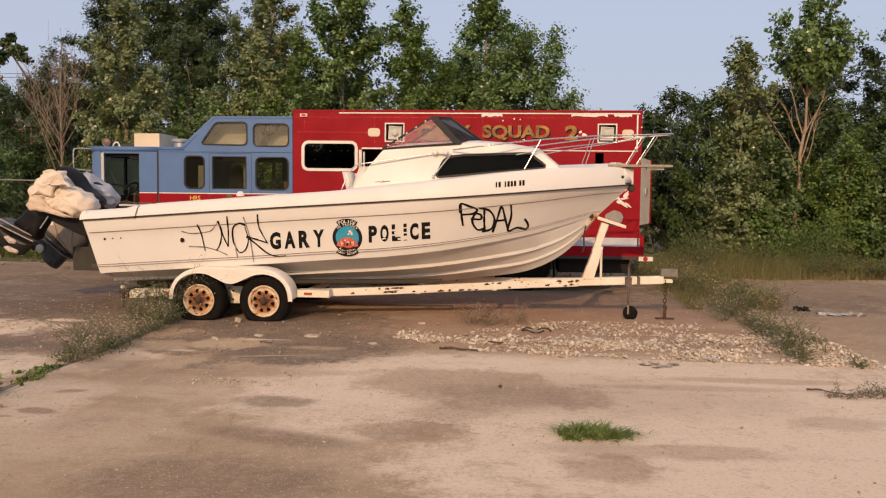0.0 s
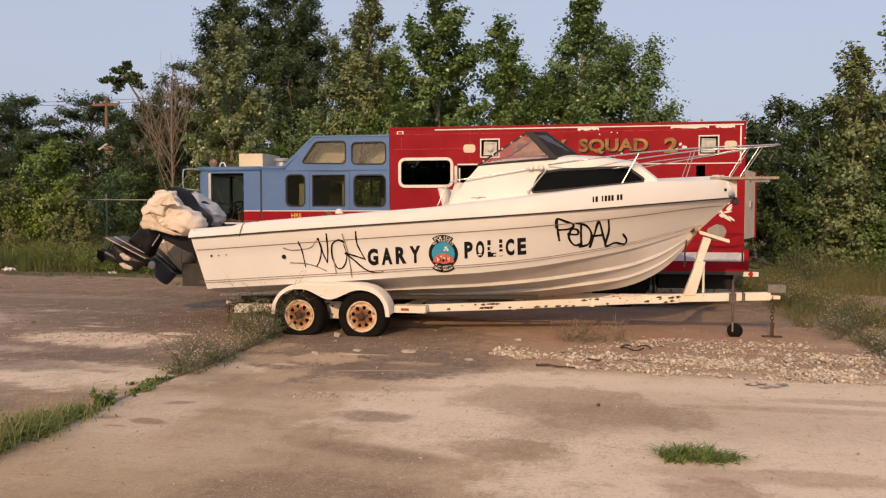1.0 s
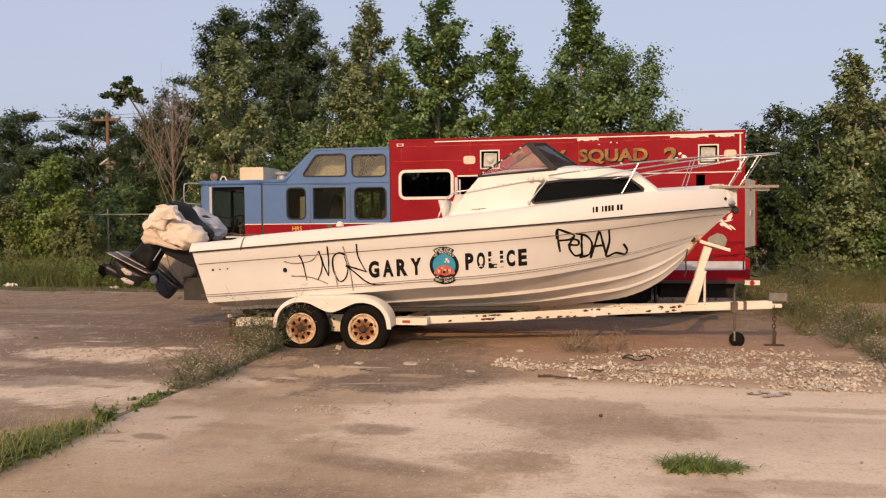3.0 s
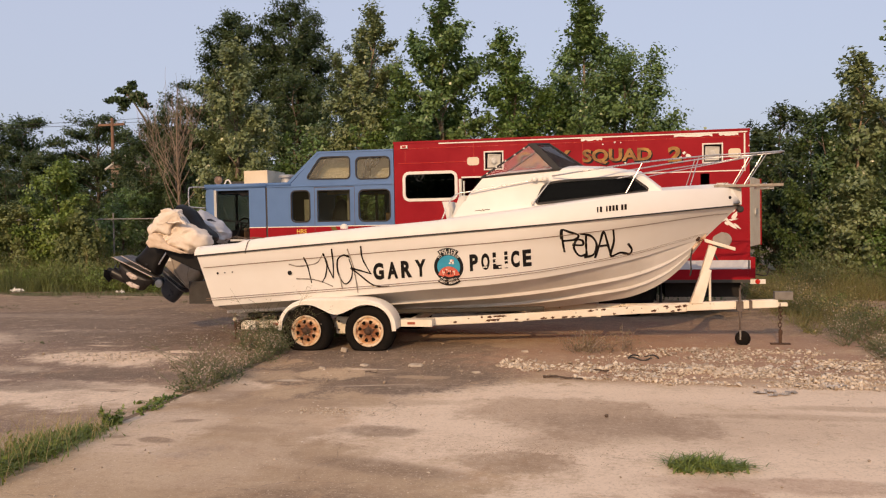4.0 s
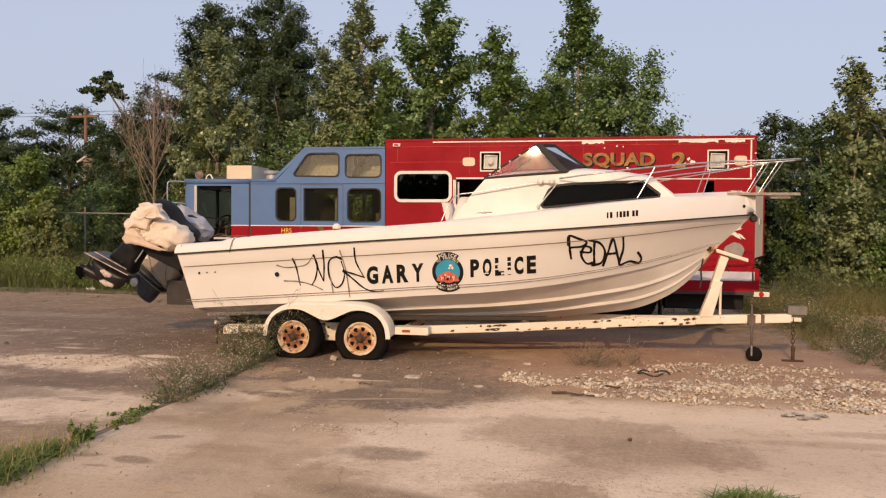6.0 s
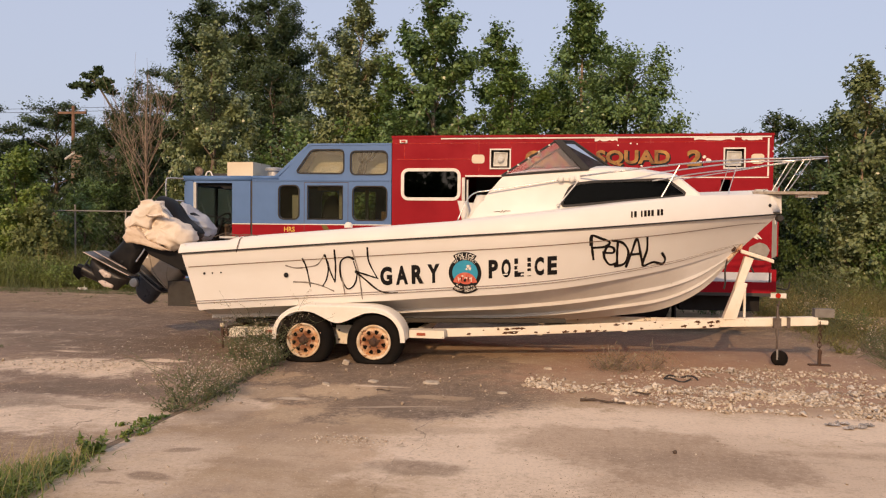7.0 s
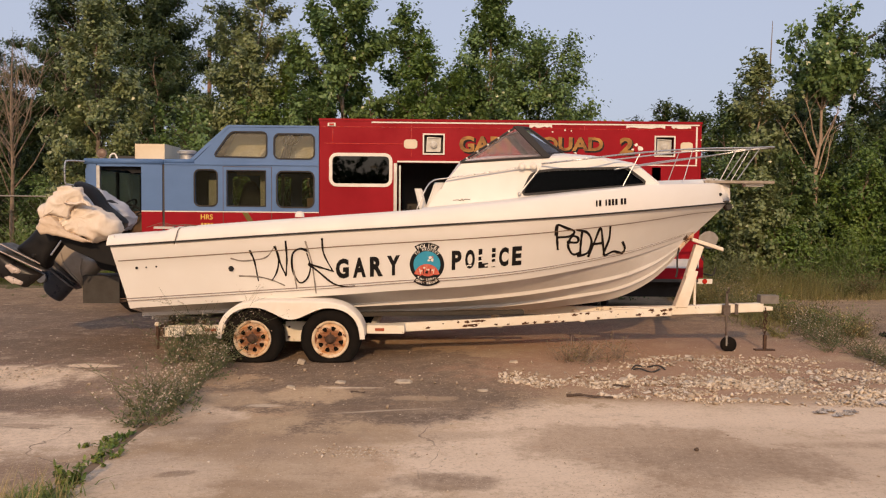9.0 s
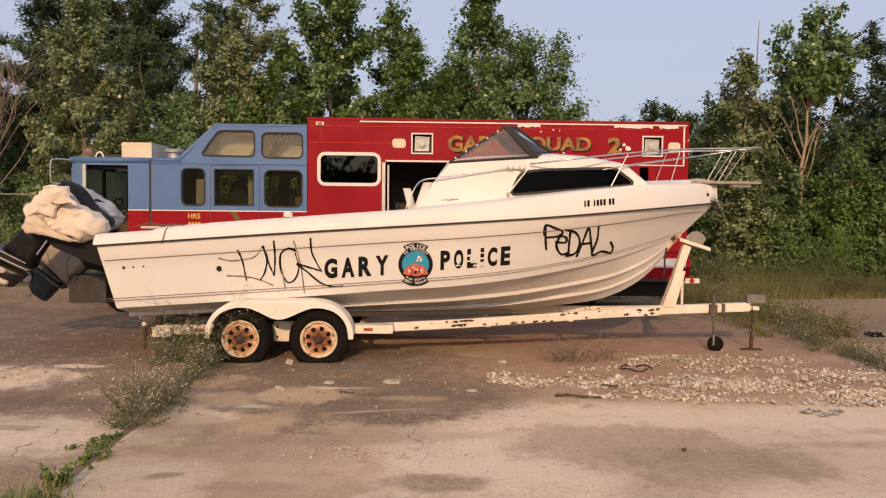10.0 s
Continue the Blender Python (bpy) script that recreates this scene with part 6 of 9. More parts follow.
part("end_wall", box(BX0, BX0 + 0.05, TY0 + 0.05, TY1 - 0.05, BZ0, BZ1, 0), RED, truck)
part("end_wall", box(BX1 - 0.05, BX1, TY0 + 0.05, TY1 - 0.05, BZ0, BZ1, 0), RED, truck)
part("box_roof", box(BX0 - 0.01, BX1 + 0.01, TY0 - 0.01, TY1 + 0.01, BZ1, BZ1 + 0.035, 0.012), RED, truck)
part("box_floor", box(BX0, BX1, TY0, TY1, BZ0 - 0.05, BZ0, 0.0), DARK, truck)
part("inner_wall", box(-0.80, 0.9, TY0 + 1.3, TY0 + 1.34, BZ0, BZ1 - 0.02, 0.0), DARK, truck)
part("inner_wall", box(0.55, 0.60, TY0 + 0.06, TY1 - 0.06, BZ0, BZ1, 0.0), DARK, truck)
# window with a white frame
wnd = part("window_frame", ring_plate(BWIN, 0.05, TY0 - 0.014, TY0 + 0.002), WHITE, truck, "white framed dark window")
part("window_pane", plate(BWIN, [], TY0 + 0.02, TY0 + 0.026), BOXGLASS, wnd)
# doorway trims and door leaf
part("door_post", box(-0.885, -0.835, TY0 - 0.012, TY0 + 0.05, 0.66, 2.40, 0.006), ALU, truck)
part("door_post", box(-0.80, -0.775, TY0 - 0.07, TY0 - 0.014, 0.66, 2.36, 0.006), ALU, truck)
part("drip_rail", box(-0.83, 0.36, TY0 - 0.045, TY0 - 0.002, 2.41, 2.435, 0.006), WHITE, truck)
# box seams and worn white edge trim
for x0, x1, z0, z1 in ((BX0 + 0.8, 3.84, 3.012, 3.032), (3.782, 3.806, 2.42, 3.0), (0.8, 3.81, 2.395, 2.412), (3.835, 3.86, 0.66, 3.03)):
    part("edge_trim", box(x0, x1, TY0 - 0.006, TY0 - 0.001, z0, z1, 0.0), WHITE if z0 > 2.3 else RED, truck, "worn white edge trim" if z0 > 2.3 else "")
for x, z0, z1 in ((-1.83, 2.70, 2.93), (-0.62, 2.5, 2.99), (1.22, 2.44, 3.0), (2.05, 2.93, 3.0), (0.32, 2.44, 2.5)):
    part("panel_seam", box(x, x + 0.008, TY0 - 0.004, TY0 - 0.0005, z0, z1, 0.0), LENS_RED, truck)
part("panel_seam", box(BX0 + 0.08, -0.7, TY0 - 0.004, TY0 - 0.0005, 2.69, 2.70, 0.0), LENS_RED, truck)
part("panel_seam", box(BX0 + 0.02, 3.8, TY0 - 0.004, TY0 - 0.0005, 2.945, 2.953, 0.0), LENS_RED, truck)
# scene lamps in white frames
for hole in LAMPS:
    cx = (hole[0][0] + hole[1][0]) / 2
    lamp = part("scene_lamp", ring_plate(hole, 0.03, TY0 - 0.02, TY0 + 0.01), WHITE, truck, "square scene lamp in a white frame")
    part("lamp_box", box(hole[0][0] - 0.01, hole[1][0] + 0.01, TY0 + 0.14, TY0 + 0.15, hole[0][1] - 0.01, hole[2][1] + 0.01, 0), DARK, lamp)
    inner = [(cx - 0.10, 2.595), (cx + 0.09, 2.595), (cx + 0.10, 2.785), (cx - 0.09, 2.795)]
    part("lamp_rim", ring_plate(inner, 0.02, TY0 + 0.03, TY0 + 0.05), ALU, lamp)
    part("reflector", plate(inner, [], TY0 + 0.05, TY0 + 0.06), LAMPGLASS, lamp)
    part("bulb", lathe([(0.02, 0.0), (0.05, -0.02), (0.055, -0.03), (0.03, -0.045)], (cx, TY0 + 0.05, 2.69), "y", 14), LAMPGLASS, lamp)
for x0, x1, z0, z1 in ((-0.73, -0.525, 2.625, 2.765), (3.545, 3.735, 2.61, 2.76)):
    part("lamp_scar", plate(rounded(x0, x1, z0, z1, 0.045), [], TY0 - 0.006, TY0 - 0.001), CREAM, truck, "cream patch where a lamp was removed")
# clearance lamp
cl = part("clearance_lamp", box(-1.90, -1.78, TY0 - 0.03, TY0 - 0.001, 2.955, 3.005, 0.008), WHITE, truck)
part("lens", box(-1.875, -1.805, TY0 - 0.04, TY0 - 0.03, 2.965, 2.995, 0.006), LENS_RED, cl)
# peeled paint scars
rngp = random.Random(4)
for x, z, w in ((2.86, 2.72, 0.07), (2.93, 2.66, 0.11), (2.80, 2.64, 0.05), (1.56, 2.9, 0.03), (1.75, 2.93, 0.04), (1.85, 2.92, 0.03), (2.05, 2.66, 0.05), (3.86, 2.8, 0.03), (1.92, 2.58, 0.05), (3.46, 1.65, 0.14), (3.62, 1.78, 0.10), (3.52, 1.55, 0.10)):
    pts = []
    for k in range(11):
        a = k * math.tau / 11
        rr = rngp.uniform(0.45, 1.0)
        pts.append((x + w * rr * math.cos(a) / 2, z + min(w, 0.12) * rr * 0.5 * math.sin(a)))
    part("paint_scar", plate(pts, [], TY0 - 0.008, TY0 - 0.003), WHITE, truck, "peeled white paint")
# starry peeled patches behind the bow
for k in range(9):
    a, d = k * 2.2 + 0.4, 0.05 + 0.015 * k
    cx, cz = 3.56 + d * math.cos(a), 1.60 + 0.75 * d * math.sin(a)
    t = a + rngp.uniform(-0.5, 0.5)
    L, W = rngp.uniform(0.05, 0.085), rngp.uniform(0.014, 0.026)
    pts = [(cx + L * u * math.cos(t) - W * w * math.sin(t), cz + L * u * math.sin(t) + W * w * math.cos(t)) for u, w in ((-1, 0.2), (-0.5, -0.8), (0.1, -1.0), (0.6, -0.5), (1, 0.1), (0.5, 0.6), (0.0, 0.9), (-0.6, 0.8))]
    part("paint_scar", plate(pts, [], TY0 - 0.008 - 0.0007 * k, TY0 - 0.003), WHITE, truck, "peeled white paint")
for x0, x1 in ((1.2, 1.55), (2.7, 3.3), (3.4, 3.7)):
    pts = [(x0 + (x1 - x0) * k / 9, 2.985 - 0.022 * rngp.random()) for k in range(10)] + [(x1, 3.010), (x0, 3.010)]
    part("paint_scar", plate(pts, [], TY0 - 0.0075, TY0 - 0.0035), WHITE, truck, "peeled white paint")
# lettering
flat_truck = lambda x, z: (x, TY0 - 0.009, z)
back_truck = lambda x, z: (x + 0.02, TY0 - 0.006, z - 0.016)
for body, x0, x1 in (("GARY", 0.12, 1.02), ("SQUAD", 1.22, 2.345), ("2", 2.60, 2.82)):
    part("lettering", letters_on(body, back_truck, x0, x1, 2.565, 2.83, 0.06), BLACK, truck, "black letter shading")
    part("lettering", letters_on(body, flat_truck, x0, x1, 2.575, 2.825, 0.035), GOLD, truck, "gold leaf lettering")
# bottom band, bumper, rear step
part("silver_band", box(0.4, BX1 + 0.002, TY0 - 0.006, TY0 - 0.001, 0.81, 0.955, 0), SILVER, truck, "reflective silver band")
part("rear_bumper", box(BX1, BX1 + 0.08, TY0 + 0.02, TY1 - 0.02, 0.66, 1.0, 0.01), RED, truck)
plate_part = part("tail_plate", box(BX1 + 0.0, BX1 + 0.24, TY0 + 0.05, TY0 + 0.07, 0.565, 0.64, 0.006), WHITE, truck, "white plate with a red lamp")
part("tail_lamp", lathe([(0.035, -0.012), (0.04, 0.0)], (BX1 + 0.12, TY0 + 0.05, 0.602), "y", 16), LENS_RED, plate_part)
swing = Matrix.Translation((BX1 + 0.01, TY0 + 0.05, 0)) @ Matrix.Rotation(math.atan2(1.2, 0.36), 4, "Z")


def swung(bm):
    bmesh.ops.transform(bm, matrix=swing, verts=bm.verts)
    return bm


rdoor = part("rear_door", swung(box(0.0, 1.22, 0.0, 0.03, 1.17, 2.30, 0.008)), CREAM, truck, "open rear door showing its cream inner face")
part("door_edge", swung(box(1.22, 1.255, -0.02, 0.05, 1.16, 2.31, 0.006)), RED, rdoor)
part("door_latch", swung(box(0.55, 0.80, -0.02, 0.0, 1.69, 1.79, 0.006)), ALU, rdoor)
part("cable", tube(curve_pts([(BX1 + 0.09, TY0 + 0.1, 0.72), (BX1 + 0.26, TY0 + 0.1, 0.70), (BX1 + 0.30, TY0 + 0.1, 0.82)], 5), 0.012, seg=6), RUBBER, truck)
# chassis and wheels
# parts below the floor get their shade from the near-black material
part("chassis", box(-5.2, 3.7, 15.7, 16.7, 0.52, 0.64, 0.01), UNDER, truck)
part("fuel_tank", box(-0.6, 0.9, 15.25, 15.75, 0.22, 0.60, 0.04, seg=3), UNDER, truck, "steel fuel tank blackened like the shade under the truck", smooth=True)
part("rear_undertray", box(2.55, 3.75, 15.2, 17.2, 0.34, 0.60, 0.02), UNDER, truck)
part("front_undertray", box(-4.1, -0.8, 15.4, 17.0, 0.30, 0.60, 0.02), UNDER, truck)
part("mudflap", box(2.47, 2.49, 15.08, 15.55, 0.12, 0.62, 0.003), RUBBER, truck)
part("mudflap", box(2.47, 2.49, 16.85, 17.32, 0.12, 0.62, 0.003), RUBBER, truck)
for cx in (-4.75, 1.9):
    part("axle", tube([(cx, 15.2, 0.5), (cx, 17.2, 0.5)], 0.07, seg=10), DARK, truck)
    for y, inw in ((15.06, 1), (17.34, -1)):
        bm = lathe([(0.28, inw * 0.05), (0.30, 0.0), (0.47, inw * 0.02), (0.51, inw * 0.06), (0.51, inw * 0.26), (0.47, inw * 0.3), (0.3, inw * 0.3)], (cx, y, 0.50), "y", 36)
        part("tyre", bm, TYRE, truck, smooth=True)
        part("rim", lathe([(0.28, inw * 0.06), (0.26, inw * 0.10), (0.12, inw * 0.05), (0.10, inw * 0.0)], (cx, y, 0.50), "y", 24), ALU, truck)
# cab
CX0, CX1, CZ0, CZB, CZR = -5.66, -2.04, 0.70, 1.635, 2.345
W1 = rounded(-3.94, -3.61, 1.725, 2.26, 0.07)
W2 = [(-3.445, 1.725), (-2.865, 1.725), (-2.865, 2.255), (-3.445, 2.255)]
W3 = rounded(-2.675, -2.125, 1.715, 2.245, 0.08)
U1 = round_poly([(-3.645, 2.485), (-2.85, 2.475), (-2.85, 2.845), (-3.385, 2.845)], 0.06)
U2 = rounded(-2.715, -2.12, 2.46, 2.82, 0.07)
BELT = 1.632
for y0, y1 in ((TY0 + 0.0, TY0 + 0.05), (TY1 - 0.05, TY1)):
    part("cab_side", plate([(-4.41, BELT), (CX1, BELT), (CX1, CZR), (-4.41, CZR)], [W1, W2, W3], y0, y1), BLUE, truck)
    part("cab_side", plate([(-4.765, BELT), (-4.445, BELT), (-4.445, CZR), (-4.765, CZR)], [], y0, y1), BLUE, truck)
    part("cab_lower", plate([(-4.41, CZ0), (CX1, CZ0), (CX1, BELT), (-4.41, BELT)], [], y0, y1), RED, truck)
    part("cab_lower", plate([(-4.765, CZ0), (-4.445, CZ0), (-4.445, BELT), (-4.765, BELT)], [], y0, y1), RED, truck)
    part("cab_corner", plate([(CX0 + 0.06, CZ0), (-5.42, CZ0), (-5.455, CZR), (-5.57, CZR)], [], y0, y1), BLUE, truck)
    part("raised_side", plate([(-4.0, CZR + 0.012), (CX1, CZR + 0.012), (CX1, 2.925), (-3.42, 2.925)], [U1, U2], y0, y1), BLUE, truck)
    for w, gl in ((W1, CLEAR), (W3, CLEAR), (U1, CLEAR_UP), (U2, CLEAR_UP), (W2, CLEAR)):
        o0 = y0 - 0.010 if y0 < 16 else y1 - 0.003
        g = part("window_gasket", ring_plate(w, 0.022, o0, o0 + 0.013), RUBBER, truck, "black rubber gasket")
        part("window_pane", plate(w, [], y0 + 0.02, y0 + 0.026), gl, g)
part("seam_shadow", box(-4.445, -4.41, TY0 + 0.015, TY0 + 0.03, CZ0, CZR, 0), DARK, truck)
part("belt_stripe", box(-4.765, -4.447, TY0 - 0.005, TY0 - 0.001, BELT - 0.012, BELT + 0.004, 0), WHITE, truck)
part("belt_stripe", box(-4.41, CX1, TY0 - 0.005, TY0 - 0.001, BELT - 0.012, BELT + 0.004, 0), WHITE, truck)
for x in (-3.51, -2.765):
    part("door_gap", box(x - 0.004, x + 0.004, TY0 - 0.003, TY0 - 0.0005, 1.2, CZR - 0.02, 0), GRIME, truck)
part("door_gap", box(-3.51, -2.765, TY0 - 0.003, TY0 - 0.0005, CZR - 0.028, CZR - 0.02, 0), GRIME, truck)
part("roof_gutter", box(-4.41, CX1, TY0 - 0.015, TY0 + 0.02, CZR, CZR + 0.022, 0.006), BLUE, truck)
bm = box(-5.64, -4.45, TY0 - 0.005, TY1 + 0.005, CZR, CZR + 0.085, 0.035, seg=3)
part("cab_roof", bm, BLUE, truck, smooth=True)
part("cab_roof", box(-4.41, -3.95, TY0 - 0.003, TY1, CZR + 0.022, CZR + 0.085, 0.03, seg=3), BLUE, truck, smooth=True)
bm = plate([(-4.02, CZR + 0.015), (-3.40, 2.93), (CX1, 2.93), (CX1, 2.96), (-3.44, 2.96), (-4.08, CZR + 0.03)], [], TY0 + 0.0, TY1)
part("raised_roof", bm, BLUE, truck)
part("cab_back", box(CX1 - 0.04, CX1, TY0 + 0.05, TY1 - 0.05, CZ0, 2.93, 0), BLUE, truck)
# front: windscreen frame, pillars, dash, wheel, seat
part("cab_front", box(CX0, CX0 + 0.06, TY0 + 0.02, TY1 - 0.02, CZ0, 1.45, 0.01), RED, truck)
part("front_header", box(CX0 + 0.05, CX0 + 0.12, TY0 + 0.02, TY1 - 0.02, 2.27, CZR, 0.01), BLUE, truck)
# near pillar is blue, the inner ones darkened by colour as if in shade
for y in (TY0 + 0.03, 16.2, TY1 - 0.08):
    part("front_pillar", box(CX0 + 0.03, CX0 + 0.09, y, y + 0.05, 1.45, 2.28, 0.008), BLUE if y < 15.5 else DARK, truck)
part("door_pillar", box(-5.45, -5.40, TY0 - 0.006, TY0 + 0.05, 0.9, 2.32, 0.008), ALU, truck, "bare metal door pillar")
part("door_header", box(-5.44, -4.765, TY0 + 0.0, TY0 + 0.05, 2.31, CZR, 0.0), BLUE, truck)
# green in the dusty haze stands in for light from the trees beyond
part("windscreen_pane", box(CX0 + 0.055, CX0 + 0.061, TY0 + 0.05, TY1 - 0.05, 1.45, 2.28, 0), glass_mat("dusty cab window with tree-green haze", (0.90, 0.95, 0.88), 0.0, haze=(0.30, 0.36, 0.27), haze_amount=0.14, dusty='ShaderNodeBsdfTranslucent'), truck, "dusty windscreen with a haze as green as the trees beyond")
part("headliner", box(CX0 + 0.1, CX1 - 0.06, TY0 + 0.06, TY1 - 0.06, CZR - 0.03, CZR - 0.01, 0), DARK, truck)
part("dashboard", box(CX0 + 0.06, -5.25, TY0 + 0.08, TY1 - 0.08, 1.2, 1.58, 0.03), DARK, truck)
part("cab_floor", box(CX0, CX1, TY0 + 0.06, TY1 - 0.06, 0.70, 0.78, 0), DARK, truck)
part("engine_cover", box(-5.2, -4.2, 15.7, 16.6, 0.78, 1.62, 0.06, seg=3), BROWNSEAT, truck, "dusty brown engine cover", smooth=True)
seat = part("driver_seat", box(-4.95, -4.50, TY0 + 0.15, TY0 + 0.65, 1.12, 1.28, 0.05, seg=3), BROWNSEAT, truck, "torn brown driver seat", smooth=True)
part("seat_back", box(-4.55, -4.42, TY0 + 0.15, TY0 + 0.65, 1.25, 1.95, 0.05, seg=3), BROWNSEAT, seat, smooth=True)
sw = part("steering_wheel", tube([(-5.10 + 0.08 * math.sin(a), TY0 + 0.40 + 0.23 * math.cos(a), 1.70 + 0.21 * math.sin(a) * 0.5) for a in [i * math.tau / 24 for i in range(25)]], 0.014, seg=8), BLACK, truck, "black steering wheel")
part("column", tube([(-5.10, TY0 + 0.40, 1.70), (-5.25, TY0 + 0.40, 1.35)], 0.025, seg=8), BLACK, sw)
for x0, z0, x1, z1 in ((-5.46, 1.72, -5.36, 2.18), (-4.92, 1.78, -4.80, 2.06)):
    part("inner_post", tube([(x0, TY1 - 0.12, z0), (x1, TY1 - 0.12, z1)], 0.018, seg=6), WHITE, truck)
bm = tube(curve_pts([(-5.40, TY0 + 0.25, 1.78), (-5.15, TY0 + 0.3, 1.74), (-4.98, TY0 + 0.3, 1.70), (-4.88, TY0 + 0.3, 1.62), (-4.95, TY0 + 0.3, 1.58)], 5), 0.014, seg=6)
part("hanging_hose", bm, BLACK, truck)
bm = bmesh.new()
low = [(-5.40 + 0.62 * k / 12, 2.30 - 0.03 - 0.07 * abs(noise.noise(Vector((k * 0.7, 3, 1)))) - 0.05 * (k > 8)) for k in range(13)]
plate(low + [(-4.78, 2.31), (-5.40, 2.31)], [], TY0 + 0.10, TY0 + 0.12, bm)
part("torn_headliner", bm, BLACK, truck, "torn black headliner sagging in the doorway")
part("inner_pillar", box(-3.00, -2.93, TY0 + 0.30, TY0 + 0.34, 1.2, 2.28, 0.01), INNER, truck)
part("inner_rail", box(-3.36, -2.93, TY0 + 0.26, TY0 + 0.30, 2.20, 2.27, 0.01), INNER, truck, "dim rail over the crew door")
part("seat_shell", pillow([(-3.42, 1.60), (-3.40, 1.95), (-3.30, 2.12), (-3.18, 2.10), (-3.08, 1.92), (-3.02, 1.60)], TY0 + 0.75, 0.10), BLACK, truck, "black high-backed crew seat", smooth=40)
part("inner_pillar", box(-3.79, -3.66, TY0 + 0.22, TY0 + 0.30, 1.2, 2.12, 0.02), INNER, truck, "dim stained inner pillar")
part("inner_pillar", box(-3.00, -2.95, TY1 - 0.30, TY1 - 0.25, 1.2, 2.28, 0.01), ALU, truck)
part("inner_pillar", box(-2.42, -2.38, TY1 - 0.30, TY1 - 0.25, 1.2, 2.28, 0.01), BLACK, truck)
for k, (x0, x1) in enumerate(((-2.62, -2.50), (-2.56, -2.44), (-2.50, -2.46), (-2.42, -2.52))):
    part("hanging_cable", tube(curve_pts([(x0 + 0.10, TY0 + 0.14 + 0.03 * k, 2.90), (x0 + 0.02, TY0 + 0.15, 2.72), (x1 - 0.06, TY0 + 0.13, 2.60), (x1 - 0.12, TY0 + 0.13, 2.40)], 4), 0.026, seg=6), BLACK, truck)
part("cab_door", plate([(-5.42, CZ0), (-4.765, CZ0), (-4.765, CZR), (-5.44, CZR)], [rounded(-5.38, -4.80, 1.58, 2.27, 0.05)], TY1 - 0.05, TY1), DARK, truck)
part("window_pane", plate(rounded(-5.38, -4.80, 1.58, 2.27, 0.05), [], TY1 - 0.03, TY1 - 0.024), glass_mat("dusty cab window with tree-green haze", (0.90, 0.95, 0.88), 0.0, haze=(0.30, 0.36, 0.27), haze_amount=0.14, dusty='ShaderNodeBsdfTranslucent'), truck)
part("roof_lining", plate([(-3.62, 2.42), (-2.10, 2.42), (-2.10, 2.90), (-3.36, 2.90)], [], TY0 + 0.34, TY0 + 0.36), LINING, truck, "pale stained cab lining")
part("lining_strut", tube([(-3.02, TY0 + 0.28, 2.47), (-2.84, TY0 + 0.28, 2.72)], 0.022, seg=8), WHITE, truck)
part("crew_partition", box(-4.16, -4.12, TY0 + 0.06, TY1 - 0.9, 0.78, 2.3, 0), DARK, truck)
for y in (15.2, 16.6):
    cs = part("crew_seat", box(-2.6, -2.2, y, y + 0.5, 1.1, 1.25, 0.04), BROWNSEAT, truck)
    part("seat_back", box(-2.25, -2.12, y, y + 0.5, 1.2, 1.85, 0.04), BROWNSEAT, cs)
# mirror bracket, roof siren, beacon, white box, vent
mb = part("mirror_bracket", tube(curve_pts([(-5.62, TY0 - 0.02, 2.38), (-5.80, TY0 - 0.16, 2.38), (-5.84, TY0 - 0.2, 2.33), (-5.84, TY0 - 0.2, 2.05), (-5.80, TY0 - 0.16, 2.02), (-5.62, TY0 - 0.02, 2.00)], 4), 0.013, seg=8), STEEL, truck, "bent tubular mirror bracket")
siren = part("siren_horn", lathe([(0.03, 0.12), (0.055, 0.08), (0.075, 0.0), (0.082, -0.02), (0.066, -0.015)], (-5.42, TY0 + 0.15, 2.515), "y", 18), JACKSTEEL, truck, "round tarnished siren horn")
part("siren_face", lathe([(0.064, 0.0), (0.04, -0.012), (0.012, -0.018)], (-5.42, TY0 + 0.136, 2.515), "y", 18), mat("tarnished brown lens", (0.20, 0.13, 0.09), 0.35), siren)
bm = tube(curve_pts([(-5.33, TY0 + 0.2, 2.43), (-5.30, TY0 + 0.2, 2.50), (-5.24, TY0 + 0.2, 2.51), (-5.20, TY0 + 0.2, 2.43)], 4), 0.014, seg=8)
part("roof_bracket", bm, WHITE, truck)
part("light_bar_stub", box(-5.38, -4.95, TY0 + 0.5, TY1 - 0.5, 2.43, 2.50, 0.02), DARK, truck, "black remains of a light bar")
part("roof_unit", box(-4.885, -4.43, TY0 + 0.08, TY0 + 0.9, 2.43, 2.665, 0.015), CREAM, truck, "cream roof ventilation box")
part("roof_unit_base", box(-4.85, -4.30, TY0 + 0.95, TY0 + 1.6, 2.43, 2.60, 0.02), DARK, truck)
vent = part("roof_vent", lathe([(0.11, 0.0), (0.11, 0.09), (0.15, 0.10), (0.155, 0.14), (0.13, 0.155)], (-4.16, TY0 + 0.35, 2.43), "z", 24), ALU, truck, "round aluminium roof vent", smooth=False)
# door lettering; the unit number as bars
part("lettering", letters_on("HRS", lambda x, z: (x, TY0 - 0.004, z), -3.855, -3.67, 1.505, 1.585, 0.015), YELLOW, truck, "yellow lettering HRS")
bm = bmesh.new()
for i in range(4):
    x = -3.85 + 0.05 * i
    bm.faces.new([bm.verts.new((a, TY0 - 0.004, b)) for a, b in ((x, 1.39), (x + 0.033, 1.39), (x + 0.033, 1.45), (x, 1.45))])
part("number_bars", bm, YELLOW, truck)
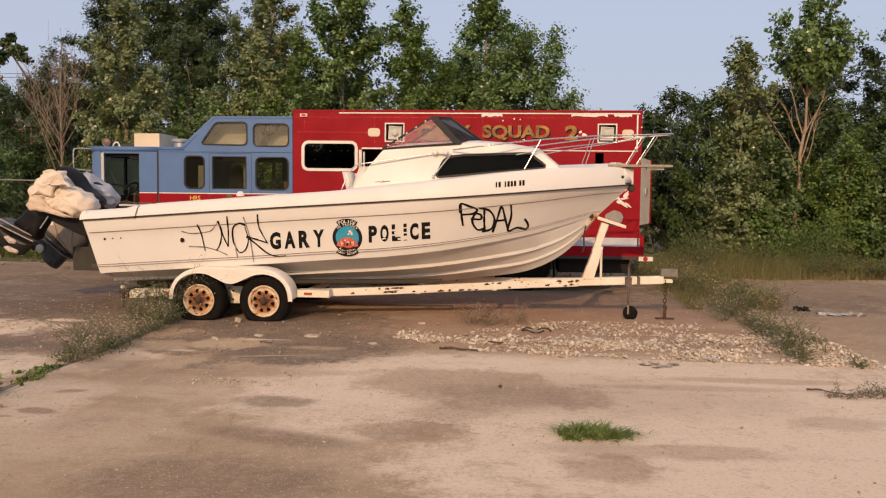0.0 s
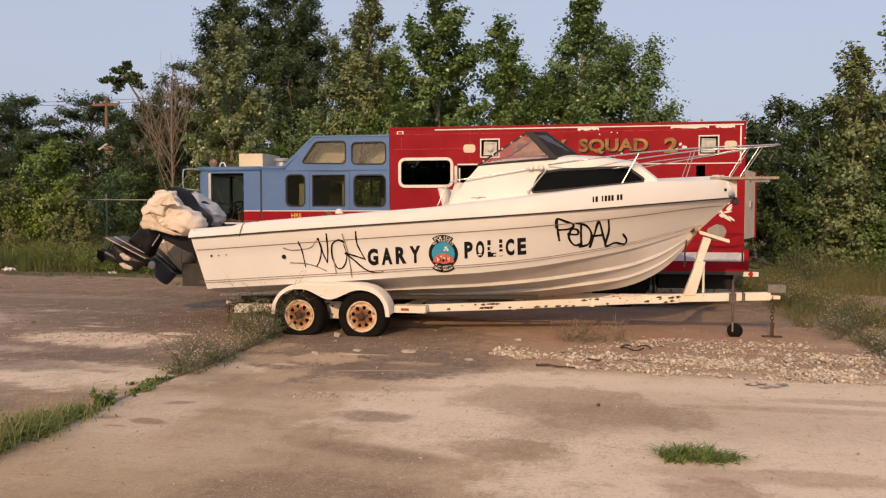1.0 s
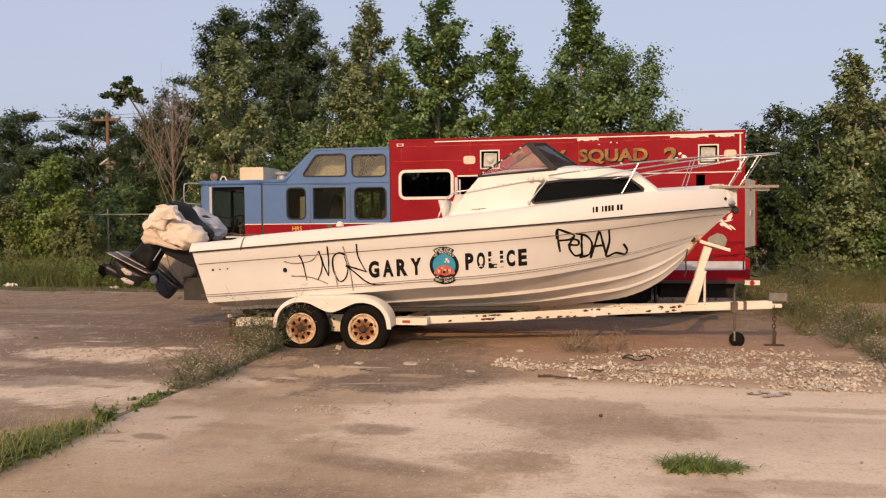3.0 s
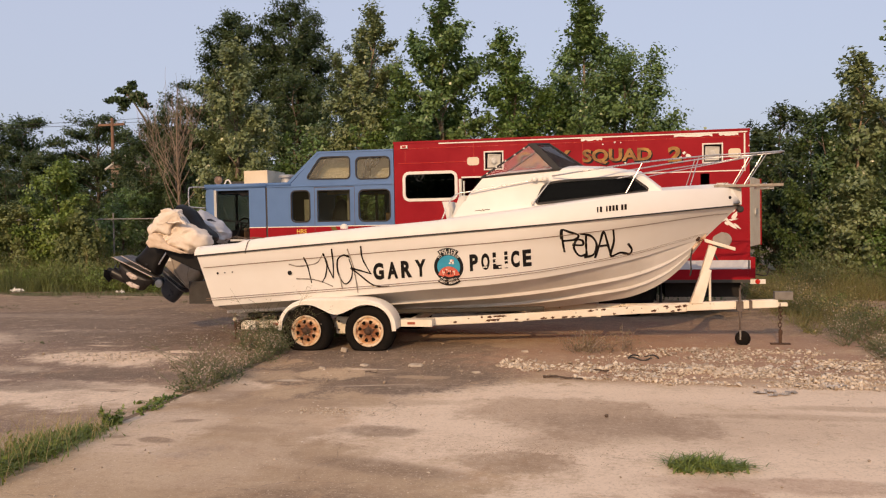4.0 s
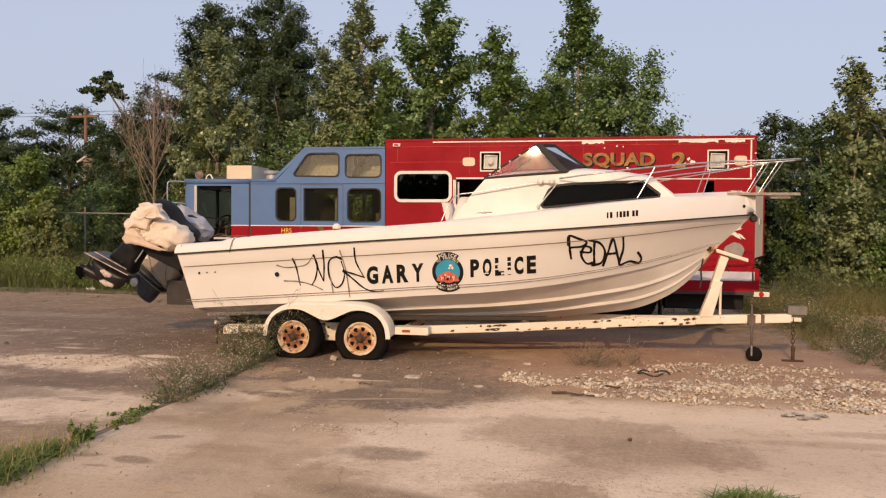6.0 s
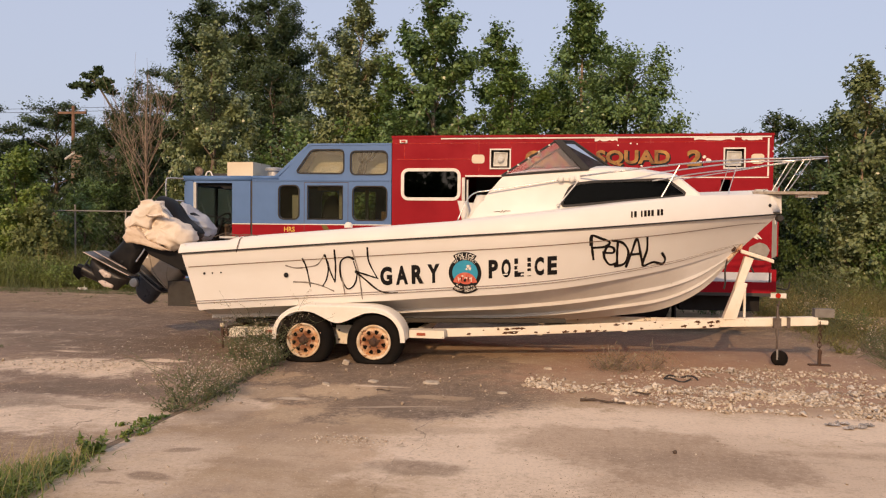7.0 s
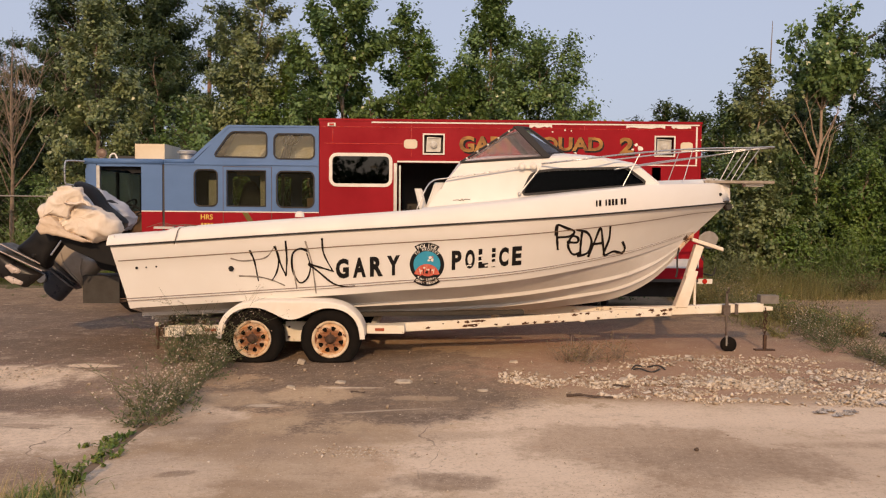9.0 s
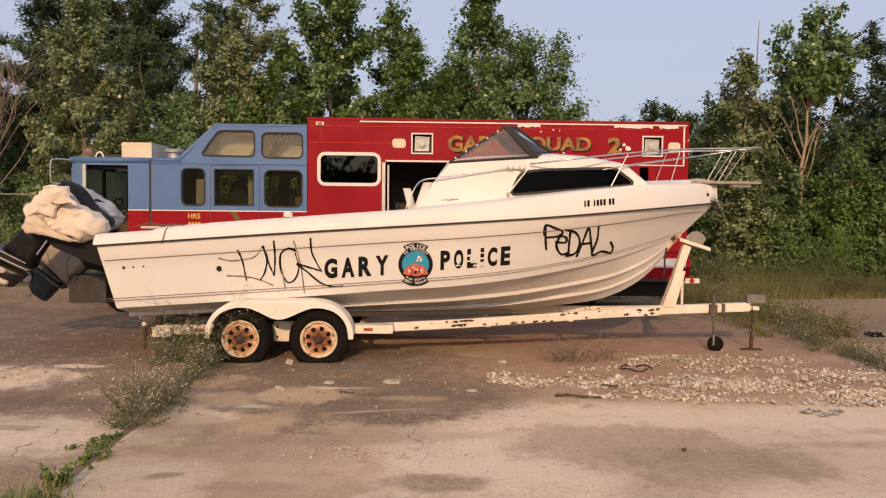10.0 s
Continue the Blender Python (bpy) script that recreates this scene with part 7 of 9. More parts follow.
bm = plate([(-3.22, 1.62), (-3.13, 1.62), (-3.03, 1.46), (-3.06, 1.42), (-3.12, 1.46)], [], TY0 - 0.007, TY0 - 0.002)
part("moss_stain", bm, mat("olive stain", (0.16, 0.12, 0.03), 0.9), truck, "olive stain on the red door")

# ---- trees and weeds ----
def branch_line(rng, start, direction, length, n=5, droop=0.0, wobble=0.12):
    p, d = np.array(start, float), np.array(direction, float)
    out = [p.copy()]
    for i in range(n):
        d = d + rng.normal(size=3) * wobble + np.array([0, 0, -droop])
        d /= np.linalg.norm(d)
        p = p + d * length / n
        out.append(p.copy())
    return out


def tree(name, x, y, outline, seed, leaf, count, size, label, bark=None, trunk_r=0.09, limbs=26, rise=0.5, squash=0.8, flat=1.0, sprig=0.34, per=9, tight=0.045, lean=0.0, gap=0.35, category="tree", group="", stem=0.0):
    """A tapered trunk with limbs and twigs, and single leaves along sprigs.
    outline: (height, reach to -x, reach to +x) from the crown's foot to its top."""
    rng = np.random.default_rng(seed)
    e = thing(name, (x, y, -0.06), label, category, group)
    hs = np.array([o[0] for o in outline])
    rl, rr = np.array([o[1] for o in outline]), np.array([o[2] for o in outline])
    H = hs[-1]
    base = np.array([x, y, -0.06])
    trunk = [np.array([lean * (k / 9) ** 1.5 + rng.normal() * 0.02 * H ** 0.5 * (0 < k), rng.normal() * 0.02 * H ** 0.5 * (0 < k), H * 0.97 * k / 9]) for k in range(10)]
    axis = lambda h: np.array([np.interp(h, [p[2] for p in trunk], [p[i] for p in trunk]) for i in (0, 1)] + [h])
    bm = bmesh.new()
    tube([Vector(p + base) for p in trunk], trunk_r, bm, 8, 0.010)
    segs, wt = [], []
    for i in range(limbs):
        t = (i + rng.uniform(0, 1)) / limbs
        h = hs[0] + (H - hs[0]) * t
        az = i * 2.399 + rng.uniform(-0.4, 0.4)
        c = math.cos(az)
        r = np.interp(h, hs, rr if c > 0 else rl) * rng.uniform(0.68, 1.08)
        end = axis(h) + np.array([c * r, math.sin(az) * r * squash, rng.normal() * 0.12])
        st = axis(max(stem, h - rise * r * rng.uniform(0.8, 1.5) - 0.1))
        mid = st * 0.5 + end * 0.5 + np.array([0, 0, 0.10 * r]) + rng.normal(size=3) * 0.06 * r
        ln = [st, st * 0.5 + mid * 0.5 + rng.normal(size=3) * 0.03 * r, mid, mid * 0.45 + end * 0.55, end]
        tube([Vector(p + base) for p in ln], max(0.009, trunk_r * 0.36 * (1 - 0.65 * t)), bm, 5, 0.004)
        dense = rng.uniform(gap, 1.0)
        d = (end - st) / (np.linalg.norm(end - st) + 1e-6)
        for a, b, w in ((1, 2, 0.35), (2, 3, 0.9), (3, 4, 1.2)):
            segs.append((ln[a], ln[b], d))
            wt.append(w * dense * np.linalg.norm(ln[b] - ln[a]))
        for j in range(max(3, int(3 + 2.2 * r))):
            s = ln[2] + (end - ln[2]) * rng.uniform(-0.6, 0.95)
            d2 = d * 0.7 + rng.normal(size=3) * np.array([0.7, 0.7 * squash, 0.6 * flat])
            d2[2] += 0.25 * flat
            d2 /= np.linalg.norm(d2)
            L = rng.uniform(0.22, 0.55) * min(1.2, 0.35 + 0.5 * r)
            tw = branch_line(rng, s, d2, L, 2, 0.0, 0.15)
            tube([Vector(p + base) for p in tw], 0.008, bm, 3, 0.004)
            segs.append((tw[0], tw[2], d2))
            wt.append(1.5 * L * dense * rng.uniform(0.5, 1.3))
    segs.append((trunk[8], trunk[9] + np.array([0, 0, 0.03 * H]), np.array([0, 0, 1.0])))
    wt.append(0.8)
    part("trunk", bm, bark or BARK, e, smooth=True)
    A, B, D = (np.array([s[k] for s in segs]) for k in range(3))
    wt = np.array(wt)
    ns = int(count * (1.2 if y > 24 else 1.0)) // per
    pick = rng.choice(len(A), ns, p=wt / wt.sum())
    s0 = A[pick] + (B[pick] - A[pick]) * rng.uniform(0, 1, ns)[:, None]
    sd = D[pick] * 0.6 + rng.normal(size=(ns, 3)) * np.array([0.8, 0.8, 0.75 * flat])
    sd[:, 2] += 0.15 * flat
    sd /= np.linalg.norm(sd, axis=1)[:, None]
    sl = sprig * rng.uniform(0.4, 1.2, ns)
    k = np.repeat(np.arange(ns), per)
    pos = s0[k] + sd[k] * (sl[k] * rng.uniform(0.1, 1.0, ns * per))[:, None] + rng.normal(size=(ns * per, 3)) * tight * np.array([1, 1, 0.6 + 0.4 * flat])
    out = s0 - np.stack([np.interp(s0[:, 2], [p[2] for p in trunk], [p[i] for p in trunk]) for i in (0, 1)] + [hs[0] + (H - hs[0]) * 0.45 + (s0[:, 2] - hs[0] - (H - hs[0]) * 0.45) * 0.6], 1)
    out /= np.linalg.norm(out, axis=1)[:, None] + 1e-6
    turn = out * 0.8 + np.array([0, 0, 0.4]) + rng.normal(size=(ns, 3)) * 0.5
    face = turn[k] + rng.normal(size=(ns * per, 3)) * 0.38
    keep = pos[:, 2] > 0.08
    v, f = leaves_np(rng, pos[keep], size, 0.55, 0.78, face[keep], y > 24)
    mesh_np("crown", v, f, leaf, e)
    return e


def bush(x, y, H, R, seed, leaf, count, size, label, category="bush", group="", gap=0.35, sprig=0.3, limbs=30):
    return tree("bush", x, y, ((0.15, R * 0.8, R * 0.8), (H * 0.35, R, R), (H * 0.7, R * 0.9, R * 0.85), (H * 0.9, R * 0.5, R * 0.55), (H, R * 0.15, R * 0.2)), seed, leaf, int(count * 0.78), size * 1.09, label, None, 0.045, limbs, 0.8, 0.8, 1.0, sprig, 9, 0.05, 0.0, gap, category, group)


POP = "young green poplar with a pale slender trunk"
tree("poplar_tree", -7.95, 21.2, ((0.6, 0.9, 0.9), (2.5, 1.1, 1.1), (4.6, 1.1, 1.05), (5.6, 0.75, 0.7), (6.4, 0.15, 0.2)), 11, LEAF_PALE, 34000, 0.09, "tall pale-leaved cottonwood behind the truck", limbs=40, rise=0.9)
tree("poplar_tree", -4.7, 21.4, ((1.0, 0.8, 0.7), (4, 1.1, 1.05), (5.5, 1.05, 0.95), (6.4, 0.5, 0.55), (7.15, 0.1, 0.1)), 12, LEAF_PALE, 33000, 0.09, POP + " behind the truck", BARK_PALE, limbs=34, rise=1.0, lean=0.55)
tree("poplar_tree", -2.3, 20.6, ((0.8, 0.9, 0.9), (3, 1.1, 1.15), (5, 1.05, 1.15), (5.9, 0.75, 0.85), (6.5, 0.45, 0.45), (6.95, 0.12, 0.12)), 13, LEAF_POPLAR, 36000, 0.098, POP + " behind the truck", BARK_PALE, limbs=38, rise=0.9)
tree("poplar_tree", -0.85, 22.0, ((0.8, 0.6, 0.6), (4.5, 0.6, 0.8), (5.7, 0.42, 0.6), (6.45, 0.1, 0.15)), 14, LEAF_POPLAR, 12500, 0.098, "slim young poplar with a loose crown", BARK_PALE, limbs=24, rise=1.0, gap=0.1)
tree("poplar_tree", 1.05, 22.0, ((0.8, 1, 1), (3, 1.2, 1.3), (5.3, 1.0, 1.05), (6.3, 0.52, 0.55), (7.25, 0.1, 0.1)), 15, LEAF_POPLAR, 42000, 0.09, POP + " and a pointed crown", BARK_PALE, limbs=44, rise=1.0)
tree("bush", 2.0, 20.3, ((0.3, 1, 1), (2.5, 1.6, 1.3), (4.2, 1.4, 1.35), (5.0, 0.8, 0.9), (5.45, 0.1, 0.4)), 16, LEAF_POPLAR, 56000, 0.072, "broad dark green mulberry bush with feathery tips", limbs=46, rise=0.6, category="bush", sprig=0.42)
tree("bush", -0.5, 20.0, ((0.3, 0.8, 0.8), (2.5, 0.95, 0.95), (4.2, 0.85, 0.9), (4.9, 0.5, 0.5), (5.25, 0.1, 0.1)), 17, LEAF_BRIGHT, 19000, 0.08, "bright green leafy bush behind the truck", limbs=34, rise=0.8, category="bush")
bush(-3.5, 21.2, 5.3, 1.25, 20, LEAF_BRIGHT, 22000, 0.08, "bright green leafy bush between the poplars")
bush(0.3, 21.2, 5.0, 1.2, 26, LEAF_POPLAR, 15000, 0.09, "green leafy bush between the poplars")
bush(-6.0, 22.0, 4.3, 1.3, 27, LEAF_POPLAR, 13000, 0.09, "green leafy bush between the poplars")
bush(-2.9, 19.8, 4.2, 1.3, 18, LEAF_POPLAR, 19000, 0.075, "deep green leafy bush behind the truck")
bush(-5.6, 20.2, 3.7, 1.4, 19, LEAF_POPLAR, 14000, 0.085, "green leafy bush behind the truck cab")
# shaded bushes: the darker leaf colour makes the shade
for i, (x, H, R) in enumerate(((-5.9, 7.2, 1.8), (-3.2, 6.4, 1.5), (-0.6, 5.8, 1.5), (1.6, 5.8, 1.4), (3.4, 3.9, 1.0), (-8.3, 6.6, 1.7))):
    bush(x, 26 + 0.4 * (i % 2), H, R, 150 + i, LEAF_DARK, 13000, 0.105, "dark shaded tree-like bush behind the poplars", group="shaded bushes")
LOC_T = "large dark locust tree with a billowing crown"
tree("locust_tree", -9.7, 30, ((4.2, 1.1, 1.2), (5.6, 1.4, 1.5), (7.6, 1.6, 1.7), (8.9, 1.35, 1.4), (9.9, 0.5, 0.6)), 22, LEAF_DARK, 46000, 0.095, LOC_T, trunk_r=0.20, limbs=48, rise=0.7, flat=0.6, sprig=0.45, per=12, tight=0.07, gap=0.3)
tree("locust_tree", -12.2, 30, ((4.2, 1.0, 1.2), (6, 1.5, 1.5), (7.1, 1.8, 1.5), (8.6, 1.25, 1.4), (9.5, 0.4, 0.6)), 21, LEAF_DARK, 43000, 0.095, LOC_T, trunk_r=0.20, limbs=46, rise=0.7, flat=0.6, sprig=0.45, per=12, tight=0.07, gap=0.3)
tree("locust_tree", -7.3, 32, ((2.5, 1.3, 1.3), (5.5, 1.7, 1.7), (7.4, 1.4, 1.4), (8.6, 0.4, 0.4)), 23, LEAF_DARK, 36000, 0.09, "dark locust tree behind the poplars", trunk_r=0.16, limbs=26, rise=0.6, flat=0.7, sprig=0.4, gap=0.15)
tree("locust_tree", -15.0, 28.9, ((0.5, 1.2, 1.2), (2.8, 1.4, 1.4), (4.4, 1.2, 1.2), (5.1, 0.6, 0.7), (5.5, 0.2, 0.2)), 28, LEAF_DARK, 22000, 0.085, "dark rounded tree behind the fence", trunk_r=0.10, limbs=34, flat=0.8, sprig=0.4, gap=0.2)
tree("locust_tree", -13.1, 27.8, ((0.5, 1.3, 1.2), (3, 1.6, 1.5), (5.1, 1.5, 1.3), (5.9, 0.9, 0.9), (6.3, 0.3, 0.3)), 24, LEAF_DARK, 34000, 0.085, "dark ragged tree beside a dead one", trunk_r=0.12, limbs=34, flat=0.8, sprig=0.4, gap=0.2)
sumac = thing("locust_tree", (-13.95, 28.5, -0.06), "slender leaning tree with sparse drooping sprays on top", "tree")
rng = np.random.default_rng(25)
bm = bmesh.new()
stem = curve_pts([(-13.95, 28.5, -0.06), (-14.2, 28.5, 3.0), (-14.65, 28.5, 5.0), (-15.25, 28.5, 6.1), (-15.6, 28.5, 6.5)], 5)
tube(stem, 0.065, bm, 7, 0.02)
heads = []
for h, dx, up, L in ((0.99, -0.95, 0.15, 1.0), (0.97, -0.5, 0.75, 0.55), (0.99, 0.25, 0.8, 0.5), (0.92, -1.0, -0.1, 0.8), (0.90, 0.9, 0.25, 0.75), (0.86, 0.95, 0.05, 0.8), (0.82, 0.6, 0.5, 0.5), (0.95, 0.8, 0.5, 0.5), (0.84, -0.7, 0.3, 0.5)):
    at = stem[min(len(stem) - 1, int(h * len(stem)))]
    ln = branch_line(rng, at, (dx, rng.normal() * 0.35, up), L, 5, 0.10, 0.10)
    tube([Vector(p) for p in ln], 0.018, bm, 5, 0.005)
    heads += [(ln[k], ln[k + 1]) for k in (2, 3, 4)]
part("trunk", bm, BARK, sumac, smooth=True)
sp = [h[0] + (h[1] - h[0]) * rng.uniform() + rng.normal(size=3) * np.array([0.08, 0.08, 0.05]) for h in heads for k in range(60)]
v, f = leaves_np(rng, np.array(sp) - np.array([-13.95, 28.5, -0.06]), 0.15, 0.5)
mesh_np("crown", v, f, LEAF_DARK, sumac)
# bare dead tree
rng = np.random.default_rng(31)
dead = thing("dead_tree", (-12.3, 26, -0.06), "bare grey-brown dead tree with thin upright branches", "tree")
bm = bmesh.new()
tube([(-12.3, 26, -0.06), (-12.33, 26, 1.2), (-12.27, 26, 2.6), (-12.30, 26, 4.4), (-12.22, 26, 6.2)], 0.08, bm, 7, 0.012)
for k in range(20):
    az = k * 2.399
    z0 = rng.uniform(1.5, 4.6)
    ln = branch_line(rng, (-12.3, 26, z0), (0.62 * math.cos(az), 0.4 * math.sin(az), 1), rng.uniform(0.75, 1.1) * (6.1 - z0), 8, -0.03, 0.11)
    tube([Vector(p) for p in ln], 0.020, bm, 5, 0.004)
    for j in range(8):
        s = ln[rng.integers(2, 8)]
        tw = branch_line(rng, s, (rng.normal() * 0.45, rng.normal() * 0.4, 0.9), rng.uniform(0.5, 1.5), 4, -0.02, 0.10)
        tube([Vector(p) for p in tw], 0.009, bm, 3, 0.003)
part("trunk", bm, DEADWOOD, dead)
# left edge of the yard: shrubs before and behind the fence
SHRUB = "bright green overgrown shrub at the yard's edge"
for i, (x, y, H, R, lf, n) in enumerate(((-14.85, 23.4, 3.75, 1.05, LEAF_LIME, 22000), (-16.3, 23.2, 2.4, 1.0, LEAF_OLIVE, 12000), (-13.9, 23.0, 2.0, 0.8, LEAF_OLIVE, 12000), (-17.2, 26.8, 3.6, 1.5, LEAF_DARK, 14000), (-19.8, 27.2, 4.0, 1.7, LEAF_DARK, 15000), (-11.8, 26.6, 2.6, 1.1, LEAF_POPLAR, 11000), (-10.3, 26.2, 3.0, 1.3, LEAF_DARK, 12000), (-14.6, 26.4, 3.0, 1.1, LEAF_POPLAR, 12000), (-8.9, 23.4, 2.6, 1.2, LEAF_POPLAR, 10000), (-22.8, 27, 3.8, 1.7, LEAF_DARK, 13000))):
    bush(x, y, H, R, 40 + i, lf, n, 0.085, SHRUB if lf is LEAF_LIME else "olive overgrown shrub before the fence" if lf is LEAF_OLIVE else "dark green overgrown shrub behind the fence" if lf is LEAF_DARK else "green overgrown shrub behind the fence", group="yard edge shrubs")
for i, (x, y, H, R) in enumerate(((-35.5, 48, 8.6, 3.4), (-30.8, 49, 8.9, 3.0), (-25.6, 50, 8.2, 2.6), (-41, 49, 8.7, 3.6), (-21.5, 43, 6.6, 2.4), (-17.8, 41, 6.6, 2.4), (-46, 50, 8.6, 3.6))):
    tree("far_tree", x, y, ((2.8, R * 0.6, R * 0.6), (5.0, R, R), (H - 1.5, R * 1.05, R), (H - 0.5, R * 0.8, R * 0.75), (H, R * 0.25, R * 0.3)), 60 + i, LEAF_DARK, 24000, 0.16, "dark flat-topped spreading tree beyond the fence", trunk_r=0.2, limbs=36, rise=0.35, flat=0.35, sprig=0.7, per=14, tight=0.12, gap=0.1, group="trees beyond the fence")
# these shrubs take their shade from the dark leaf colour
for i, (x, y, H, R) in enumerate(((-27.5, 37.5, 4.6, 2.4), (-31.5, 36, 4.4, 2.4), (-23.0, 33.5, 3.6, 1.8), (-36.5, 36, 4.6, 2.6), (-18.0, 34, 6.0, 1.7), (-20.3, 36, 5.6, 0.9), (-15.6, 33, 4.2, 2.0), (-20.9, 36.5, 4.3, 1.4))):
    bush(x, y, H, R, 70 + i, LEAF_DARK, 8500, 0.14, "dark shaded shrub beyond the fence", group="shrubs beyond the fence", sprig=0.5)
# right side thicket
spindly = tree("poplar_tree", 8.5, 21.4, ((4.6, 0.6, 0.5), (5.1, 1.05, 0.75), (5.6, 1.05, 0.8), (6.05, 0.7, 0.6), (6.4, 0.15, 0.3)), 71, LEAF_POPLAR, 8800, 0.105, "spindly poplar with a bare forked trunk and leafy top", BARK_PALE, 0.065, 24, 1.2, sprig=0.3, lean=0.45, stem=4.1)
bm = bmesh.new()
rng = np.random.default_rng(72)
for az, h, L in ((0.1, 2.5, 1.9), (2.9, 2.2, 1.9), (0.5, 3.0, 1.3), (3.4, 3.2, 1.3), (5.8, 2.0, 1.5), (2.5, 2.9, 1.6)):
    ln = branch_line(rng, (8.52 + 0.04 * h, 21.4, h), (0.42 * math.cos(az), 0.25 * math.sin(az), 1), L, 6, 0.0, 0.08)
    tube([Vector(p) for p in ln], 0.022, bm, 5, 0.006)
    for j in range(4):
        tube([Vector(p) for p in branch_line(rng, ln[rng.integers(2, 6)], (rng.normal() * 0.5, rng.normal() * 0.4, 0.7), 0.5, 3, 0, 0.12)], 0.008, bm, 3, 0.003)
part("bare_fork", bm, BARK_PALE, spindly)
tree("poplar_tree", 7.3, 21.5, ((1.2, 0.7, 0.7), (3.0, 0.7, 0.8), (4.4, 0.45, 0.7), (5.3, 0.12, 0.2)), 73, LEAF_PALE, 9000, 0.11, "young poplar with large pale leaves in the thicket", BARK_PALE, 0.05, 24, 0.9)
# bushes in the dark leaf have their shade in the colour
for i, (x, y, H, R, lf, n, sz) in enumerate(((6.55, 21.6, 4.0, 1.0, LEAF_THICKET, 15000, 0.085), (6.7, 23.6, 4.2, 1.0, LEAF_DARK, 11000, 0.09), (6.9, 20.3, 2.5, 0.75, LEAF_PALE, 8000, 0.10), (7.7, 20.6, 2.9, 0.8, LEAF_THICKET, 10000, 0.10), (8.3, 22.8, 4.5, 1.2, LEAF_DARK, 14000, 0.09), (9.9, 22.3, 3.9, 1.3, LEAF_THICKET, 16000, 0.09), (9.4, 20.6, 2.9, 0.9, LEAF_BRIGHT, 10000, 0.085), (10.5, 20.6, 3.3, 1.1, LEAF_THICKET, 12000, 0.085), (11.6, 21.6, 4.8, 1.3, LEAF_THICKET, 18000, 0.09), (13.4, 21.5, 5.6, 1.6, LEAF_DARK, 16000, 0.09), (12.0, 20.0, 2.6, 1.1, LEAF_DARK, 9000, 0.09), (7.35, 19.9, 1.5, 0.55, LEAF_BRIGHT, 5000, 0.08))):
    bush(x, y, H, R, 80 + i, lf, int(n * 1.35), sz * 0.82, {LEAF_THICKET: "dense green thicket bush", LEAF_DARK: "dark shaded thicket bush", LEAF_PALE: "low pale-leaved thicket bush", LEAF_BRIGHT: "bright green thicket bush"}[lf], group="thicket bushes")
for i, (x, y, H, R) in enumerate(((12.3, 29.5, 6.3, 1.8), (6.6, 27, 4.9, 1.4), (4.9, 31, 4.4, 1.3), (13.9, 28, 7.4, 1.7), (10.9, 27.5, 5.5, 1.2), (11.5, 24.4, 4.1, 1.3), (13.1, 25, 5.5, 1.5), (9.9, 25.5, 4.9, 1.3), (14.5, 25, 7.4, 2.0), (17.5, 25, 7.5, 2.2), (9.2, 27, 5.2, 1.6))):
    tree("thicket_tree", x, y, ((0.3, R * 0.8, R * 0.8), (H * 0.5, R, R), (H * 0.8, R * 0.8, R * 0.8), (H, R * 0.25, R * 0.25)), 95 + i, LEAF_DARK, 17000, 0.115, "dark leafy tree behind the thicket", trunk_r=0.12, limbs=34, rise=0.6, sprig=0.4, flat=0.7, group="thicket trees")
# far woods closing the view
rng = np.random.default_rng(7)
cx = rng.uniform(-95, 75, 900)
cz = rng.uniform(0, 1, 900) ** 0.8 * (5.2 + 1.4 * np.sin(cx * 0.13) + 1.0 * np.sin(cx * 0.41 + 1))
C = np.stack([cx, 62 + rng.uniform(-3, 6, 900) - np.abs(cx) * 0.08, cz], 1)
pos = C[rng.integers(0, 900, 30000)] + rng.normal(size=(30000, 3)) * np.array([1.0, 0.9, 0.7])
v, f = leaves_np(rng, np.abs(pos * np.array([0, 0, 1])) + pos * np.array([1, 1, 0]), 0.55, 0.6)
tagged(mesh_np("far_woods", v, f, LEAF_DARK), "dark line of far woods", "woods", "", "stuff")
C[:, 1] *= -1
C[:, 2] *= 1.5
pos = C[rng.integers(0, 900, 26000)] + rng.normal(size=(26000, 3)) * np.array([1.6, 1.0, 1.0])
pos[:, 2] = np.abs(pos[:, 2])
v, f = leaves_np(rng, pos, 1.1, 0.6)
tagged(mesh_np("far_woods", v, f, LEAF_DARK), "dark line of far woods", "woods", "", "stuff")


def blades(rng, centre, n, h, spread, lean=0.35, w=0.008, segs=3):
    """Bent grass blades: (verts, faces)."""
    base = np.zeros((n, 3))
    base[:, :2] = rng.normal(size=(n, 2)) * np.asarray(spread)
    base += np.asarray(centre)
    az = rng.uniform(0, math.tau, n)
    d = np.stack([np.cos(az), np.sin(az), np.zeros(n)], 1)
    s = np.stack([-np.sin(az + 0.6), np.cos(az + 0.6), np.zeros(n)], 1)
    hh = h * rng.uniform(0.45, 1.1, n)
    le = lean * rng.uniform(0.2, 1.6, n)
    vs = []
    for k in range(segs + 1):
        t = k / segs
        c = base + d * (le * hh * t ** 1.8)[:, None] + np.array([0, 0, 1]) * (hh * (t - 0.25 * le * t * t))[:, None]
        ww = w * (1 - t * 0.95)
        vs += [c - s * ww / 2, c + s * ww / 2]
    V = np.stack(vs, 1).reshape(-1, 3)
    per = 2 * (segs + 1)
    F = []
    for k in range(segs):
        o = np.arange(n) * per + 2 * k
        F.append(np.stack([o, o + 1, o + 3, o + 2], 1))
    return V, np.concatenate(F)


